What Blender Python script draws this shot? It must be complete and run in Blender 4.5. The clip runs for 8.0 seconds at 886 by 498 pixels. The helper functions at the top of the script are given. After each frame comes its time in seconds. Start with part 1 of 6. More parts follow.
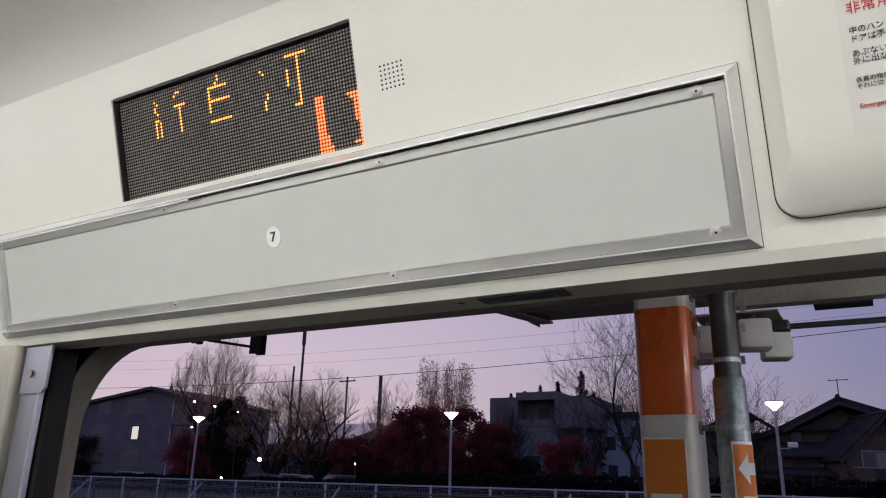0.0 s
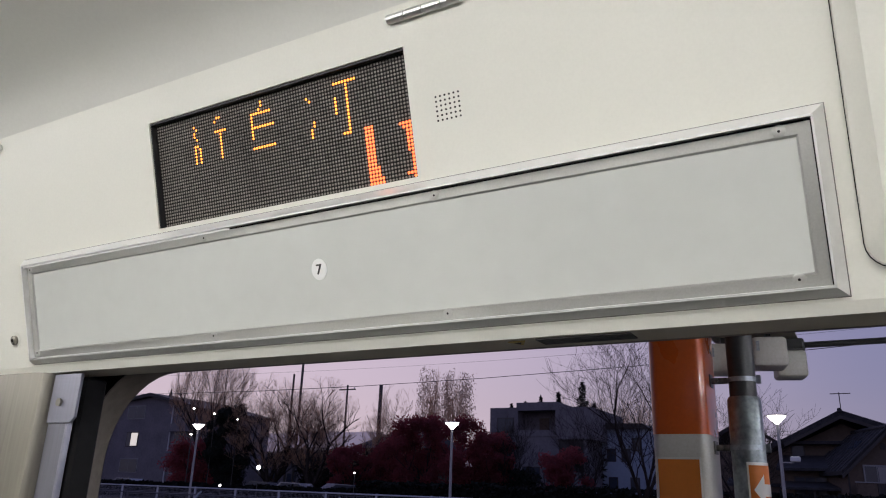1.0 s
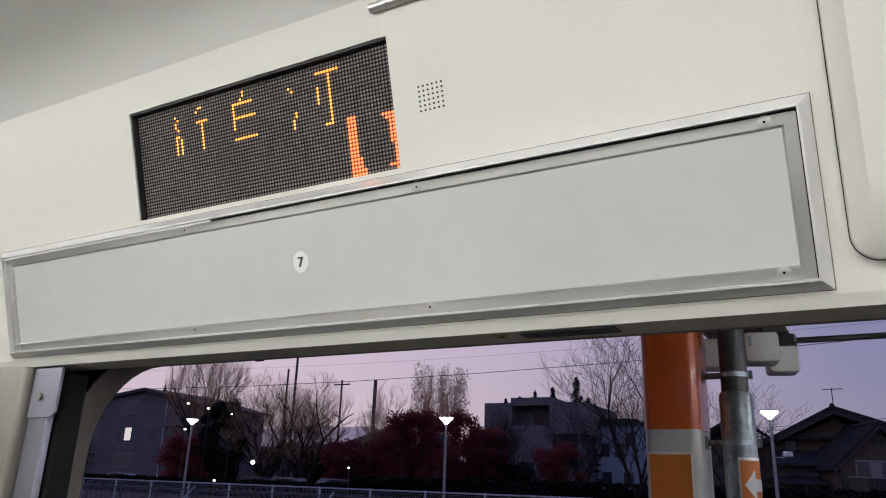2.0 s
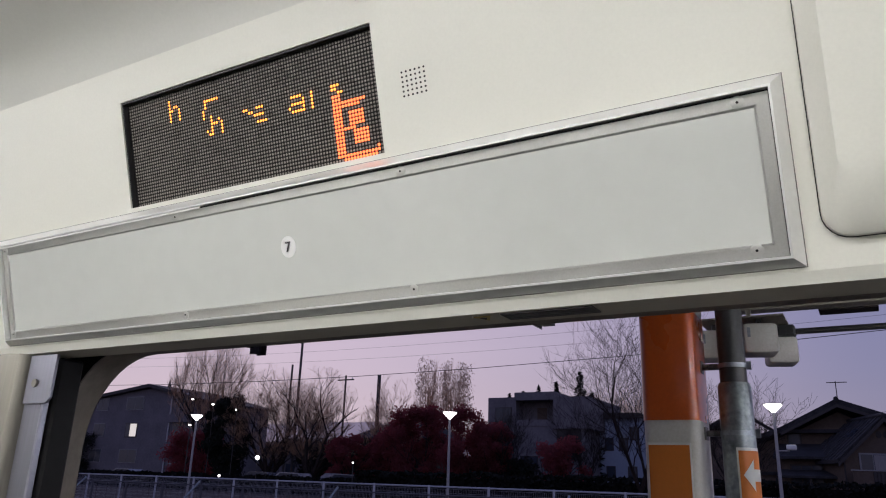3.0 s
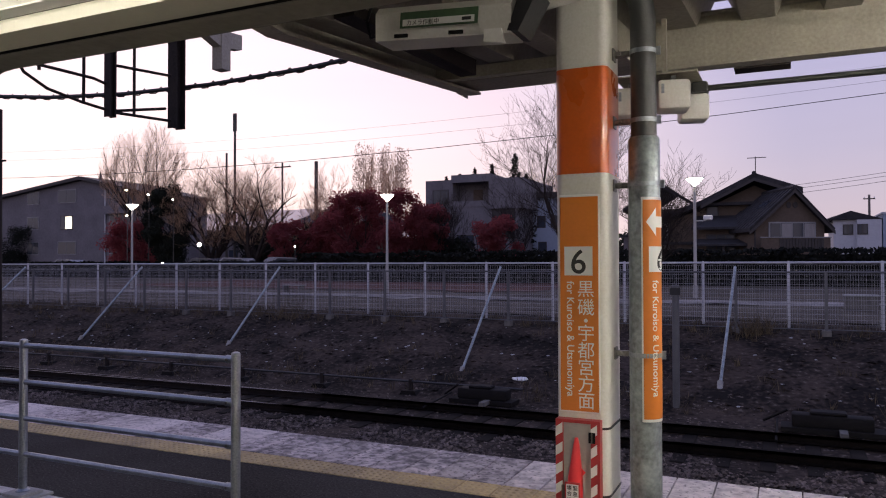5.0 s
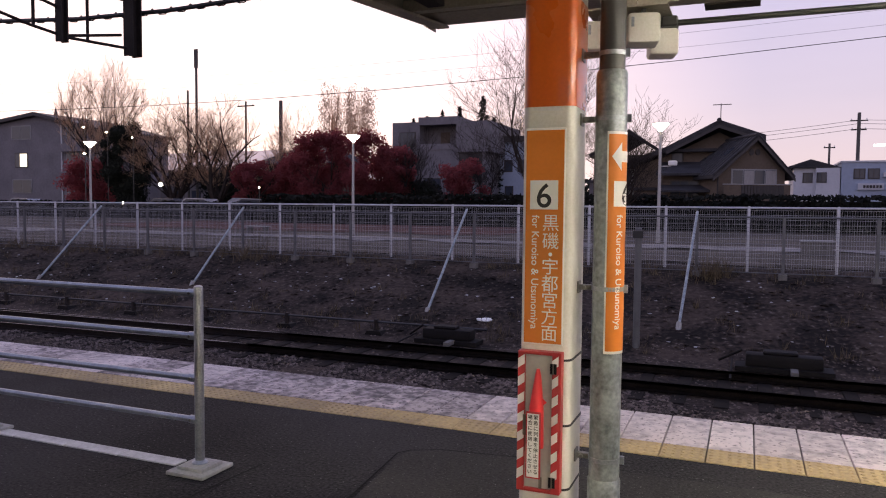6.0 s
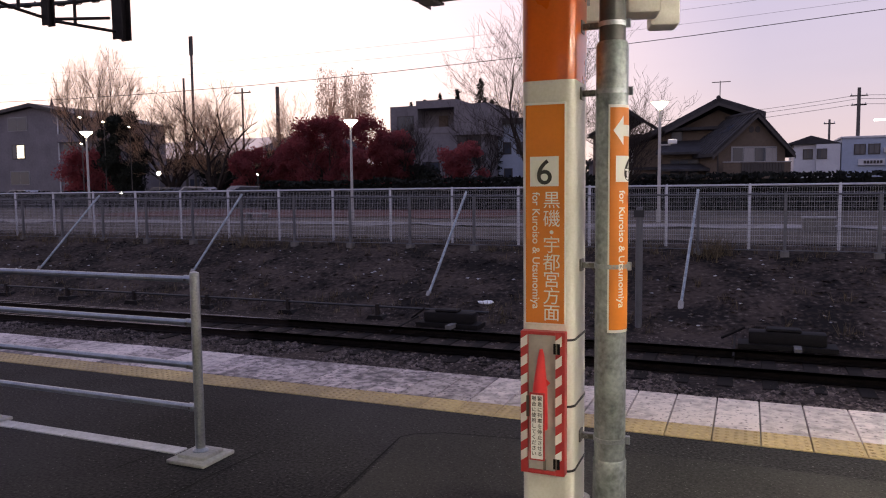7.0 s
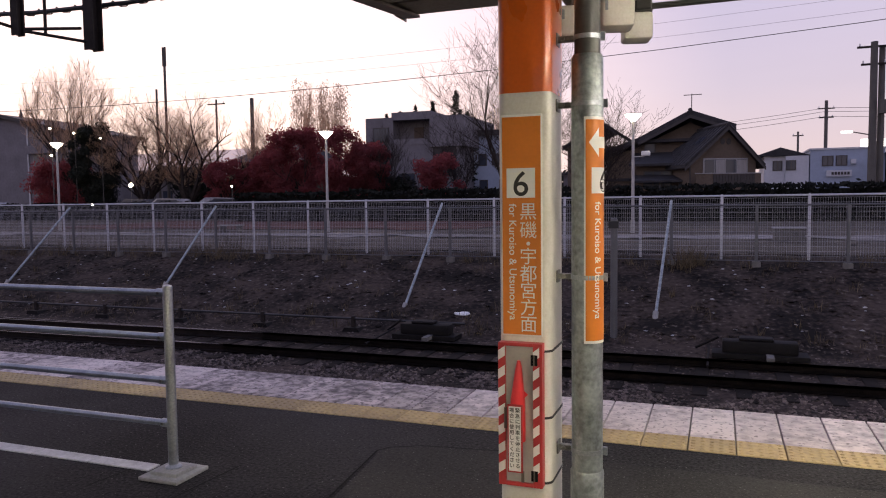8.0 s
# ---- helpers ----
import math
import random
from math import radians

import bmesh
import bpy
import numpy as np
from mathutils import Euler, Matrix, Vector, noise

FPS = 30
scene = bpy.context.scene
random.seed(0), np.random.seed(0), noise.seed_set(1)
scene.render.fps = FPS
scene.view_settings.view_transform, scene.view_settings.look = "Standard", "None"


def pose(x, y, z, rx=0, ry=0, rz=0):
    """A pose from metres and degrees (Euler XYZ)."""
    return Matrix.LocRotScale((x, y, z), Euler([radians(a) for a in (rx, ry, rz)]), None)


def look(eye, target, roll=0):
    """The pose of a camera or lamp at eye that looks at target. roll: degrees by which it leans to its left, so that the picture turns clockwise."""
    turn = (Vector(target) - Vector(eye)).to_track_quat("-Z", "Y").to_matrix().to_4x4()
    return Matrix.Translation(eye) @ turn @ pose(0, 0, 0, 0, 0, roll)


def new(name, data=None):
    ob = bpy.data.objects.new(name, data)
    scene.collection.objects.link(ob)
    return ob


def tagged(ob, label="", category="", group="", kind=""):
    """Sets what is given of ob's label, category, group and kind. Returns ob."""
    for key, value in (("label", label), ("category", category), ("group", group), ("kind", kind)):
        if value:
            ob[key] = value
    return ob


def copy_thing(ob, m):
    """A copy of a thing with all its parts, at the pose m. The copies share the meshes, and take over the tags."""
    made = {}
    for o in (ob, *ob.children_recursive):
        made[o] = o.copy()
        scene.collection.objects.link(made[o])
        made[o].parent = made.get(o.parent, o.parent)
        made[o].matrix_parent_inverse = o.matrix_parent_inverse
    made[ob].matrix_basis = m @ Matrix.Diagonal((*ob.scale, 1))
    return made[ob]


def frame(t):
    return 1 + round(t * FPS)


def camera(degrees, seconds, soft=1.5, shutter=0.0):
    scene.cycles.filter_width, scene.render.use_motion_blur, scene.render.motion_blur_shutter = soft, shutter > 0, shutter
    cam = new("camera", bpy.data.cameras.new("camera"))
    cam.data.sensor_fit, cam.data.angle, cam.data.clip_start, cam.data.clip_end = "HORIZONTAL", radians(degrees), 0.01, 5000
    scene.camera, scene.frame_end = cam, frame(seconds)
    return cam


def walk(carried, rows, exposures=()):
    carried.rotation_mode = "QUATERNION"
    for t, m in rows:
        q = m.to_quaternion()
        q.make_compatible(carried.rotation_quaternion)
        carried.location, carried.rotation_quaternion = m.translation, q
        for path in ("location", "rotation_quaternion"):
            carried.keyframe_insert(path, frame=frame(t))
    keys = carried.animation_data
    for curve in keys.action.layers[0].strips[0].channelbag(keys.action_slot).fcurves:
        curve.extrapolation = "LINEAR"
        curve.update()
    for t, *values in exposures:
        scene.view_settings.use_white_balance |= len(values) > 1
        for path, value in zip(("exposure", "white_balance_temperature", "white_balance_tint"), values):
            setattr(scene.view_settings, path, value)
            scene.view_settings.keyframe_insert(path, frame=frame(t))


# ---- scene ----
cam = camera(61.8, 8.0, 1.1)
PATH = [
    (0, (0.046, 0.085, 1.85), (-0.912, 1.735, 2.452), 1.5),
    (0.5, (-0.001, 0.069, 1.872), (-0.975, 1.718, 2.45), 2.2),
    (1, (-0.016, 0.07, 1.886), (-0.973, 1.711, 2.51), 2.1),
    (1.5, (-0.013, 0.082, 1.888), (-0.958, 1.733, 2.504), 2.2),
    (3, (0.012, 0.092, 1.872), (-0.944, 1.743, 2.472), 1.9),
    (3.5, (0.051, 0.108, 1.815), (-0.897, 1.82, 2.228), 1.4),
    (4, (0.075, 0.138, 1.768), (-0.812, 1.922, 1.939), 0.6),
    (4.2, (0.091, 0.144, 1.77), (-0.791, 1.935, 1.901), 0.2),
    (5.3, (0.094, 0.158, 1.73), (-0.692, 1.997, 1.738), 0.2),
    (5.5, (0.096, 0.142, 1.717), (-0.636, 2.002, 1.703), 0.3),
    (6, (0.089, 0.177, 1.692), (-0.671, 2.023, 1.578), 0.5),
    (6.5, (0.077, 0.229, 1.671), (-0.662, 2.082, 1.527), 0.2),
    (7, (0.065, 0.253, 1.667), (-0.695, 2.096, 1.51), -0.6),
    (7.5, (0.06, 0.255, 1.666), (-0.678, 2.109, 1.524), -0.7),
    (8, (0.057, 0.26, 1.668), (-0.643, 2.129, 1.541), -0.7),
]
walk_rows = [(t, look(e, g, r)) for t, e, g, r in PATH]
walk(cam, walk_rows, exposures=[
    (0.0, -0.24, 6280, 15), (3.0, -0.24, 6210, 15), (3.5, -0.14, 6280, 14), (4.0, 0.26, 6780, 12), (4.2, 0.40, 6900, 11),
    (5.3, 0.99, 7700, 10), (5.5, 1.09, 7850, 10), (6.0, 1.21, 8300, 10), (7.0, 1.13, 8450, 9), (8.0, 1.11, 8450, 9)])



# ---- light ----
def dusk_sky():
    """Afterglow: pink at the horizon towards the set sun, lavender above, blue overhead."""
    w = bpy.data.worlds.new("dusk")
    scene.world = w
    w.use_nodes = True
    nt = w.node_tree
    nt.nodes.clear()
    N, L = nt.nodes.new, nt.links.new
    tc = N("ShaderNodeTexCoord")
    sep = N("ShaderNodeSeparateXYZ")
    L(tc.outputs["Generated"], sep.inputs[0])
    ramp = N("ShaderNodeValToRGB")
    el = ramp.color_ramp.elements
    el[0].position, el[0].color = 0.0, (0.40, 0.345, 0.40, 1)
    el[1].position, el[1].color = 1.0, (0.12, 0.16, 0.36, 1)
    for p, c in ((0.06, (0.375, 0.335, 0.435, 1)), (0.14, (0.325, 0.315, 0.465, 1)), (0.30, (0.285, 0.295, 0.51, 1)), (0.6, (0.17, 0.20, 0.42, 1))):
        e = el.new(p)
        e.color = c
    L(sep.outputs["Z"], ramp.inputs[0])
    dot = N("ShaderNodeVectorMath")
    dot.operation = "DOT_PRODUCT"
    dot.inputs[1].default_value = (-0.74, 0.67, 0.04)
    L(tc.outputs["Generated"], dot.inputs[0])
    glow = N("ShaderNodeMapRange")
    glow.inputs["From Min"].default_value, glow.inputs["From Max"].default_value = 0.66, 1.0
    L(dot.outputs["Value"], glow.inputs["Value"])
    sq = N("ShaderNodeMath")
    sq.operation = "POWER"
    sq.inputs[1].default_value = 1.3
    L(glow.outputs[0], sq.inputs[0])
    add = N("ShaderNodeMix")
    add.data_type, add.blend_type = "RGBA", "ADD"
    add.inputs[7].default_value = (0.49, 0.35, 0.28, 1)
    L(sq.outputs[0], add.inputs[0])
    L(ramp.outputs[0], add.inputs[6])
    cl = N("ShaderNodeTexNoise")
    cl.inputs["Scale"].default_value, cl.inputs["Detail"].default_value = 2.2, 3
    mp = N("ShaderNodeMapping")
    mp.inputs["Scale"].default_value = (1, 1, 7)
    L(tc.outputs["Generated"], mp.inputs[0])
    L(mp.outputs[0], cl.inputs["Vector"])
    soft = N("ShaderNodeMapRange")
    soft.inputs["To Min"].default_value, soft.inputs["To Max"].default_value = 0.93, 1.06
    L(cl.outputs["Fac"], soft.inputs["Value"])
    mul = N("ShaderNodeVectorMath")
    mul.operation = "SCALE"
    L(add.outputs[2], mul.inputs[0])
    L(soft.outputs[0], mul.inputs["Scale"])
    bg = N("ShaderNodeBackground")
    bg.inputs["Strength"].default_value = 0.92
    L(mul.outputs[0], bg.inputs["Color"])
    out = N("ShaderNodeOutputWorld")
    L(bg.outputs[0], out.inputs[0])


dusk_sky()


# ---- materials ----
def material(name, color, rough=0.6, metal=0.0, vary=0.12, scale=6.0, grain=60.0, bump=0.1, dirt=None, emit=0.0, spec=0.5, piece=0.0, stretch=(1, 1, 1), coat=0.0, fleck=0.0, speck=None, world=False, lo=0.33, hi=0.66):
    m = bpy.data.materials.new(name)
    m.use_nodes = True
    nt = m.node_tree
    b = nt.nodes["Principled BSDF"]
    N, L = nt.nodes.new, nt.links.new
    b.inputs["Roughness"].default_value, b.inputs["Metallic"].default_value = rough, metal
    b.inputs["Specular IOR Level"].default_value = spec
    b.inputs["Coat Weight"].default_value = coat
    tc = N("ShaderNodeTexCoord")
    mp = N("ShaderNodeMapping")
    mp.inputs["Scale"].default_value = stretch
    place = N("ShaderNodeNewGeometry").outputs["Position"] if world else tc.outputs["Object"]
    L(place, mp.inputs[0])
    n1, n2 = N("ShaderNodeTexNoise"), N("ShaderNodeTexNoise")
    n1.inputs["Scale"].default_value, n1.inputs["Detail"].default_value = scale, 4
    n2.inputs["Scale"].default_value, n2.inputs["Detail"].default_value = grain, 3
    L(mp.outputs[0], n1.inputs["Vector"])
    L(mp.outputs[0], n2.inputs["Vector"])
    mix = N("ShaderNodeMix")
    mix.data_type = "FLOAT"
    mix.inputs[0].default_value = 0.45
    L(n1.outputs["Fac"], mix.inputs[2])
    L(n2.outputs["Fac"], mix.inputs[3])
    ramp = N("ShaderNodeValToRGB")
    e = ramp.color_ramp.elements
    dark = dirt if dirt else tuple(c * (1 - vary * 2) for c in color)
    light = tuple(min(1, c * (1 + vary)) for c in color)
    e[0].position, e[0].color = lo, (*dark, 1)
    e[1].position, e[1].color = hi, (*light, 1)
    L(mix.outputs[0], ramp.inputs[0])
    col = ramp.outputs[0]
    if piece:
        oi = N("ShaderNodeObjectInfo")
        mr = N("ShaderNodeMapRange")
        mr.inputs["To Min"].default_value, mr.inputs["To Max"].default_value = 1 - piece, 1 + piece
        L(oi.outputs["Random"], mr.inputs["Value"])
        sc = N("ShaderNodeVectorMath")
        sc.operation = "SCALE"
        L(col, sc.inputs[0])
        L(mr.outputs[0], sc.inputs["Scale"])
        col = sc.outputs[0]
    if fleck:
        gi = N("ShaderNodeNewGeometry")
        mr = N("ShaderNodeMapRange")
        mr.inputs["To Min"].default_value, mr.inputs["To Max"].default_value = 1 - fleck, 1 + fleck
        L(gi.outputs["Random Per Island"], mr.inputs["Value"])
        sc = N("ShaderNodeVectorMath")
        sc.operation = "SCALE"
        L(col, sc.inputs[0])
        L(mr.outputs[0], sc.inputs["Scale"])
        col = sc.outputs[0]
    if speck:
        n3 = N("ShaderNodeTexNoise")
        n3.inputs["Scale"].default_value, n3.inputs["Detail"].default_value = speck[0], 2
        L(place, n3.inputs["Vector"])
        th = N("ShaderNodeMapRange")
        th.inputs["From Min"].default_value, th.inputs["From Max"].default_value = speck[1], speck[2]
        L(n3.outputs["Fac"], th.inputs["Value"])
        sm = N("ShaderNodeMix")
        sm.data_type = "RGBA"
        L(th.outputs[0], sm.inputs[0])
        L(col, sm.inputs[6])
        sm.inputs[7].default_value = (*speck[3], 1)
        col = sm.outputs[2]
    L(col, b.inputs["Base Color"])
    if bump:
        bp = N("ShaderNodeBump")
        bp.inputs["Strength"].default_value, bp.inputs["Distance"].default_value = bump, 0.01
        L(n2.outputs["Fac"], bp.inputs["Height"])
        L(bp.outputs[0], b.inputs["Normal"])
    rr = N("ShaderNodeMapRange")
    rr.inputs["To Min"].default_value, rr.inputs["To Max"].default_value = max(0.03, rough - 0.08), min(1, rough + 0.1)
    L(n1.outputs["Fac"], rr.inputs["Value"])
    L(rr.outputs[0], b.inputs["Roughness"])
    if emit:
        b.inputs["Emission Color"].default_value = (*color, 1)
        b.inputs["Emission Strength"].default_value = emit
    return m


# Beige frame whose colour is darkened for the weak light on its reveal.
FRAMEP = material("shaded_door_frame", (0.20, 0.178, 0.15), 0.5, vary=0.08, scale=3, dirt=(0.14, 0.12, 0.10), spec=0.3)
# Off-white like the lintel panel, darkened for the shade on its underside.
UNDER = material("lintel_underside_shade", (0.47, 0.44, 0.37), 0.45, vary=0.03, scale=2, grain=200, bump=0.015, spec=0.4)
# Grey steel with the bluish cast of outdoor light put into its colour.
STRIPM = material("outdoor_tinted_steel", (0.25, 0.25, 0.30), 0.36, 0.8, vary=0.06, scale=3, grain=200, bump=0.02, stretch=(1, 1, 0.05))
PANEL = material("train_panel", (0.735, 0.73, 0.655), 0.38, vary=0.02, scale=1.5, grain=300, bump=0.015)
CEIL = material("train_ceiling", (0.70, 0.70, 0.65), 0.5, vary=0.02, scale=1.5, grain=200, bump=0.02)
ACRYL = material("poster_panel", (0.60, 0.615, 0.58), 0.14, vary=0.02, scale=3, grain=40, bump=0.01, coat=0.3)
ALU = material("brushed_aluminium", (0.60, 0.60, 0.58), 0.34, 0.9, vary=0.05, scale=6, grain=500, bump=0.012)
ALUB = material("bright_aluminium", (0.88, 0.88, 0.87), 0.36, 0.6, vary=0.03, scale=3, grain=160, bump=0.01, stretch=(0.05, 1, 1))
STEEL = material("stainless_post", (0.25, 0.235, 0.205), 0.32, 0.9, vary=0.08, scale=2, grain=200, bump=0.02, stretch=(1, 1, 0.05))
RUBBER = material("black_rubber", (0.012, 0.012, 0.013), 0.7, vary=0.1, spec=0.12)
# Near-black for the shade in slots and holes, and for dark metal parts.
DARK = material("shade_and_dark_metal", (0.014, 0.013, 0.013), 0.8, spec=0.1)
LEDBOARD = material("led_board", (0.014, 0.013, 0.012), 0.6, vary=0.1, scale=8, spec=0.2)
LEDOFF = material("led_off", (0.25, 0.225, 0.20), 0.45, vary=0.1, fleck=0.15)
LEDORANGE = material("led_orange", (1.0, 0.36, 0.06), 0.4, emit=2.2, bump=0)
LEDRED = material("led_red", (1.0, 0.20, 0.06), 0.4, emit=2.2, bump=0)
TUBE = material("tube_light", (1.0, 0.985, 0.95), 0.4, emit=12.2, bump=0)
# Fill glow that brightens pillar and platform from outside the view.
PLATFILL = material("platform_fill_glow", (0.96, 0.97, 1.0), 0.4, emit=115.0, bump=0)
INK = material("black_ink", (0.03, 0.03, 0.03), 0.6, bump=0)
REDINK = material("red_ink", (0.60, 0.05, 0.05), 0.6, bump=0)
WHITE = material("white_paint", (0.78, 0.77, 0.74), 0.45, vary=0.04, scale=5)
STICKER = material("white_sticker", (0.82, 0.82, 0.80), 0.4, vary=0.02)
FLOORM = material("train_floor_vinyl", (0.10, 0.10, 0.095), 0.5, vary=0.15, grain=200)
SEATM = material("seat_cloth", (0.10, 0.14, 0.28), 0.9, vary=0.2, grain=200)
GLASS = bpy.data.materials.new("window_glass")
GLASS.use_nodes = True
_g = GLASS.node_tree.nodes["Principled BSDF"]
_g.inputs["Transmission Weight"].default_value, _g.inputs["Roughness"].default_value, _g.inputs["IOR"].default_value = 1.0, 0.03, 1.45
CREAM = material("cream_paint", (0.74, 0.725, 0.68), 0.42, vary=0.05, scale=3, grain=80, dirt=(0.64, 0.62, 0.55), bump=0.03)
ORANGE = material("orange_enamel", (0.68, 0.125, 0.018), 0.28, vary=0.05, scale=3, coat=0.4, bump=0.02)
SIGNO = material("orange_sign", (0.75, 0.215, 0.032), 0.4, vary=0.03, bump=0.01)
GALV = material("galvanised_steel", (0.33, 0.37, 0.385), 0.40, 0.65, vary=0.3, scale=11, grain=45, dirt=(0.16, 0.185, 0.19), bump=0.05)
PVC = material("dark_grey_conduit", (0.06, 0.062, 0.062), 0.42, 0.2, vary=0.1, scale=8)
RAILG = material("railing_galvanised", (0.36, 0.395, 0.44), 0.36, 0.65, vary=0.18, scale=10, grain=90)
CANOPY = material("canopy_paint", (0.34, 0.31, 0.26), 0.65, vary=0.15, scale=2, grain=40, dirt=(0.24, 0.22, 0.18))
BEAM = material("beam_beige_paint", (0.40, 0.37, 0.30), 0.6, vary=0.12, scale=2.5, grain=50, dirt=(0.27, 0.245, 0.20))
BROWN = material("dark_brown_steel", (0.032, 0.026, 0.024), 0.6, vary=0.2, scale=4, spec=0.12)
ROOFSH = material("folded_roof_sheet", (0.30, 0.275, 0.235), 0.65, vary=0.15, scale=1.5, grain=30)
BLACK = material("black_paint", (0.02, 0.02, 0.022), 0.5, vary=0.1)
ASPHALT = material("platform_asphalt", (0.036, 0.0345, 0.0345), 0.88, vary=0.35, scale=0.5, grain=48, bump=1.0, dirt=(0.009, 0.0085, 0.0085), spec=0.15, speck=(52, 0.67, 0.74, (0.17, 0.165, 0.165)), lo=0.42, hi=0.60)
PATCH = material("asphalt_patch", (0.046, 0.044, 0.040), 0.9, vary=0.2, scale=0.6, grain=60, bump=0.6, dirt=(0.022, 0.021, 0.020), spec=0.15, speck=(85, 0.67, 0.74, (0.16, 0.155, 0.15)), lo=0.40, hi=0.60)
YELLOW = material("tactile_yellow", (0.52, 0.385, 0.17), 0.75, vary=0.10, scale=1.3, grain=30, dirt=(0.28, 0.205, 0.115), bump=0.3, piece=0.14, world=True)
EDGE = material("platform_edge_slab", (0.60, 0.525, 0.50), 0.75, vary=0.08, scale=0.8, grain=11, dirt=(0.25, 0.215, 0.215), bump=0.35, piece=0.12, speck=(30, 0.58, 0.70, (0.20, 0.17, 0.17)), world=True, lo=0.36, hi=0.54)
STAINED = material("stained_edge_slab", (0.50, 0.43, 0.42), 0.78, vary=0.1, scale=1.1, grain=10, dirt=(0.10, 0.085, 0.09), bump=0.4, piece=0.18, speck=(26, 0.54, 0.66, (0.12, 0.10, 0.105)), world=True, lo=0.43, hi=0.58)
PLAQUE = material("pale_plaque", (0.69, 0.69, 0.635), 0.4, vary=0.02, scale=2, bump=0.01)
# Pale tint and emission stand for the haze of distance on the ridge.
HAZE = material("haze_glow_mountain", (0.30, 0.25, 0.31), 0.95, vary=0.05, scale=0.004, grain=0.02, bump=0, emit=0.72)
CONC = material("concrete", (0.34, 0.33, 0.31), 0.85, vary=0.15, scale=5, grain=80, bump=0.3)
KERBW = material("white_kerb_block", (0.60, 0.60, 0.60), 0.7, vary=0.08, scale=6, dirt=(0.36, 0.36, 0.36))
SOIL = material("bank_soil", (0.055, 0.040, 0.033), 0.95, vary=0.25, scale=0.9, grain=9, bump=1.0, dirt=(0.012, 0.0095, 0.0085), spec=0.12, speck=(9, 0.64, 0.72, (0.12, 0.10, 0.085)), world=True, lo=0.42, hi=0.60)
BALLAST = material("ballast_stone", (0.115, 0.090, 0.080), 0.9, vary=0.3, scale=3, grain=40, fleck=0.85, spec=0.2)
RAILST = material("rail_steel", (0.022, 0.016, 0.014), 0.6, 0.3, vary=0.3, scale=8, spec=0.12)
RAILTOP = material("polished_rail_head", (0.30, 0.28, 0.29), 0.45, 0.3, vary=0.15, scale=2)
SLEEPER = material("dark_sleeper", (0.02, 0.016, 0.014), 0.9, vary=0.3, scale=5, spec=0.12)
FENCEW = material("white_fence_steel", (0.52, 0.52, 0.55), 0.5, vary=0.08, scale=3)
MESHW = material("fence_mesh_wire", (0.42, 0.42, 0.45), 0.55, vary=0.08, scale=3)
IRON = material("black_iron", (0.014, 0.012, 0.012), 0.7, vary=0.2, scale=6, spec=0.15)
FOOTP = material("pale_concrete", (0.36, 0.36, 0.36), 0.85, vary=0.15, scale=7, grain=60, bump=0.4)
FOOT = material("old_concrete", (0.15, 0.14, 0.13), 0.9, vary=0.2, scale=6)
TAR = material("tar_seam", (0.02, 0.0195, 0.019), 0.95, spec=0.05, vary=0.1)
WEED = material("dry_weeds", (0.13, 0.10, 0.065), 0.9, vary=0.2, fleck=0.5, spec=0.1)
FENCEG = material("grey_fence_steel", (0.13, 0.13, 0.14), 0.55, 0.4, vary=0.15, scale=3)
GRASS = material("dry_grass", (0.088, 0.073, 0.06), 0.95, vary=0.4, scale=0.5, grain=9, fleck=0.4, spec=0.12, dirt=(0.026, 0.022, 0.018))
PATH_M = material("pale_path", (0.30, 0.28, 0.27), 0.9, vary=0.25, scale=0.5, grain=4, spec=0.12, dirt=(0.12, 0.108, 0.10))
BARK = material("bare_bark", (0.042, 0.033, 0.029), 0.9, vary=0.3, scale=5, spec=0.12)
# Twig colour lightened to imitate the glow of the bright sky around it.
GLOWBARK = material("sky_glow_twigs", (0.60, 0.45, 0.33), 0.9, vary=0.2, scale=2)
REDLEAF = material("red_maple_leaves", (0.15, 0.036, 0.039), 0.8, vary=0.25, scale=0.5, grain=5, fleck=0.4, bump=0)
DARKLEAF = material("dark_evergreen_leaves", (0.020, 0.023, 0.017), 0.8, vary=0.25, scale=1, grain=8, fleck=0.5, bump=0, spec=0.12)
HEDGE = material("hedge_leaves", (0.014, 0.015, 0.012), 0.85, vary=0.3, scale=1, grain=8, fleck=0.5, bump=0, spec=0.12)
# Leaf colour lightened for the glow of the sky behind the poplars.
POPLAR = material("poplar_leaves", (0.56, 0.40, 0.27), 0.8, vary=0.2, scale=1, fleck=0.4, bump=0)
WALLGREY = material("grey_render_wall", (0.205, 0.19, 0.20), 0.85, vary=0.12, scale=0.6, grain=4, bump=0.1, spec=0.12)
WALLBEIGE = material("beige_render_wall", (0.15, 0.115, 0.09), 0.85, vary=0.12, scale=0.6, grain=6, bump=0.1, spec=0.12)
WALLWHITE = material("white_siding_wall", (0.62, 0.62, 0.64), 0.7, vary=0.06, scale=0.5, grain=5)
WALLBLUE = material("pale_blue_siding", (0.36, 0.42, 0.52), 0.7, vary=0.06, scale=0.5, grain=5)
TILE = material("dark_roof_tiles", (0.055, 0.052, 0.055), 0.6, vary=0.25, scale=2, grain=12, bump=0.4, spec=0.12)
SASH = material("grey_aluminium_sash", (0.30, 0.30, 0.31), 0.5, 0.3, vary=0.08, scale=3)
CURTAIN = material("pale_curtain", (0.34, 0.32, 0.31), 0.85, vary=0.12, scale=5, stretch=(6, 1, 0.4))
CLAMPM = material("weathered_clamp_steel", (0.24, 0.235, 0.22), 0.45, 0.7, vary=0.2, scale=30)
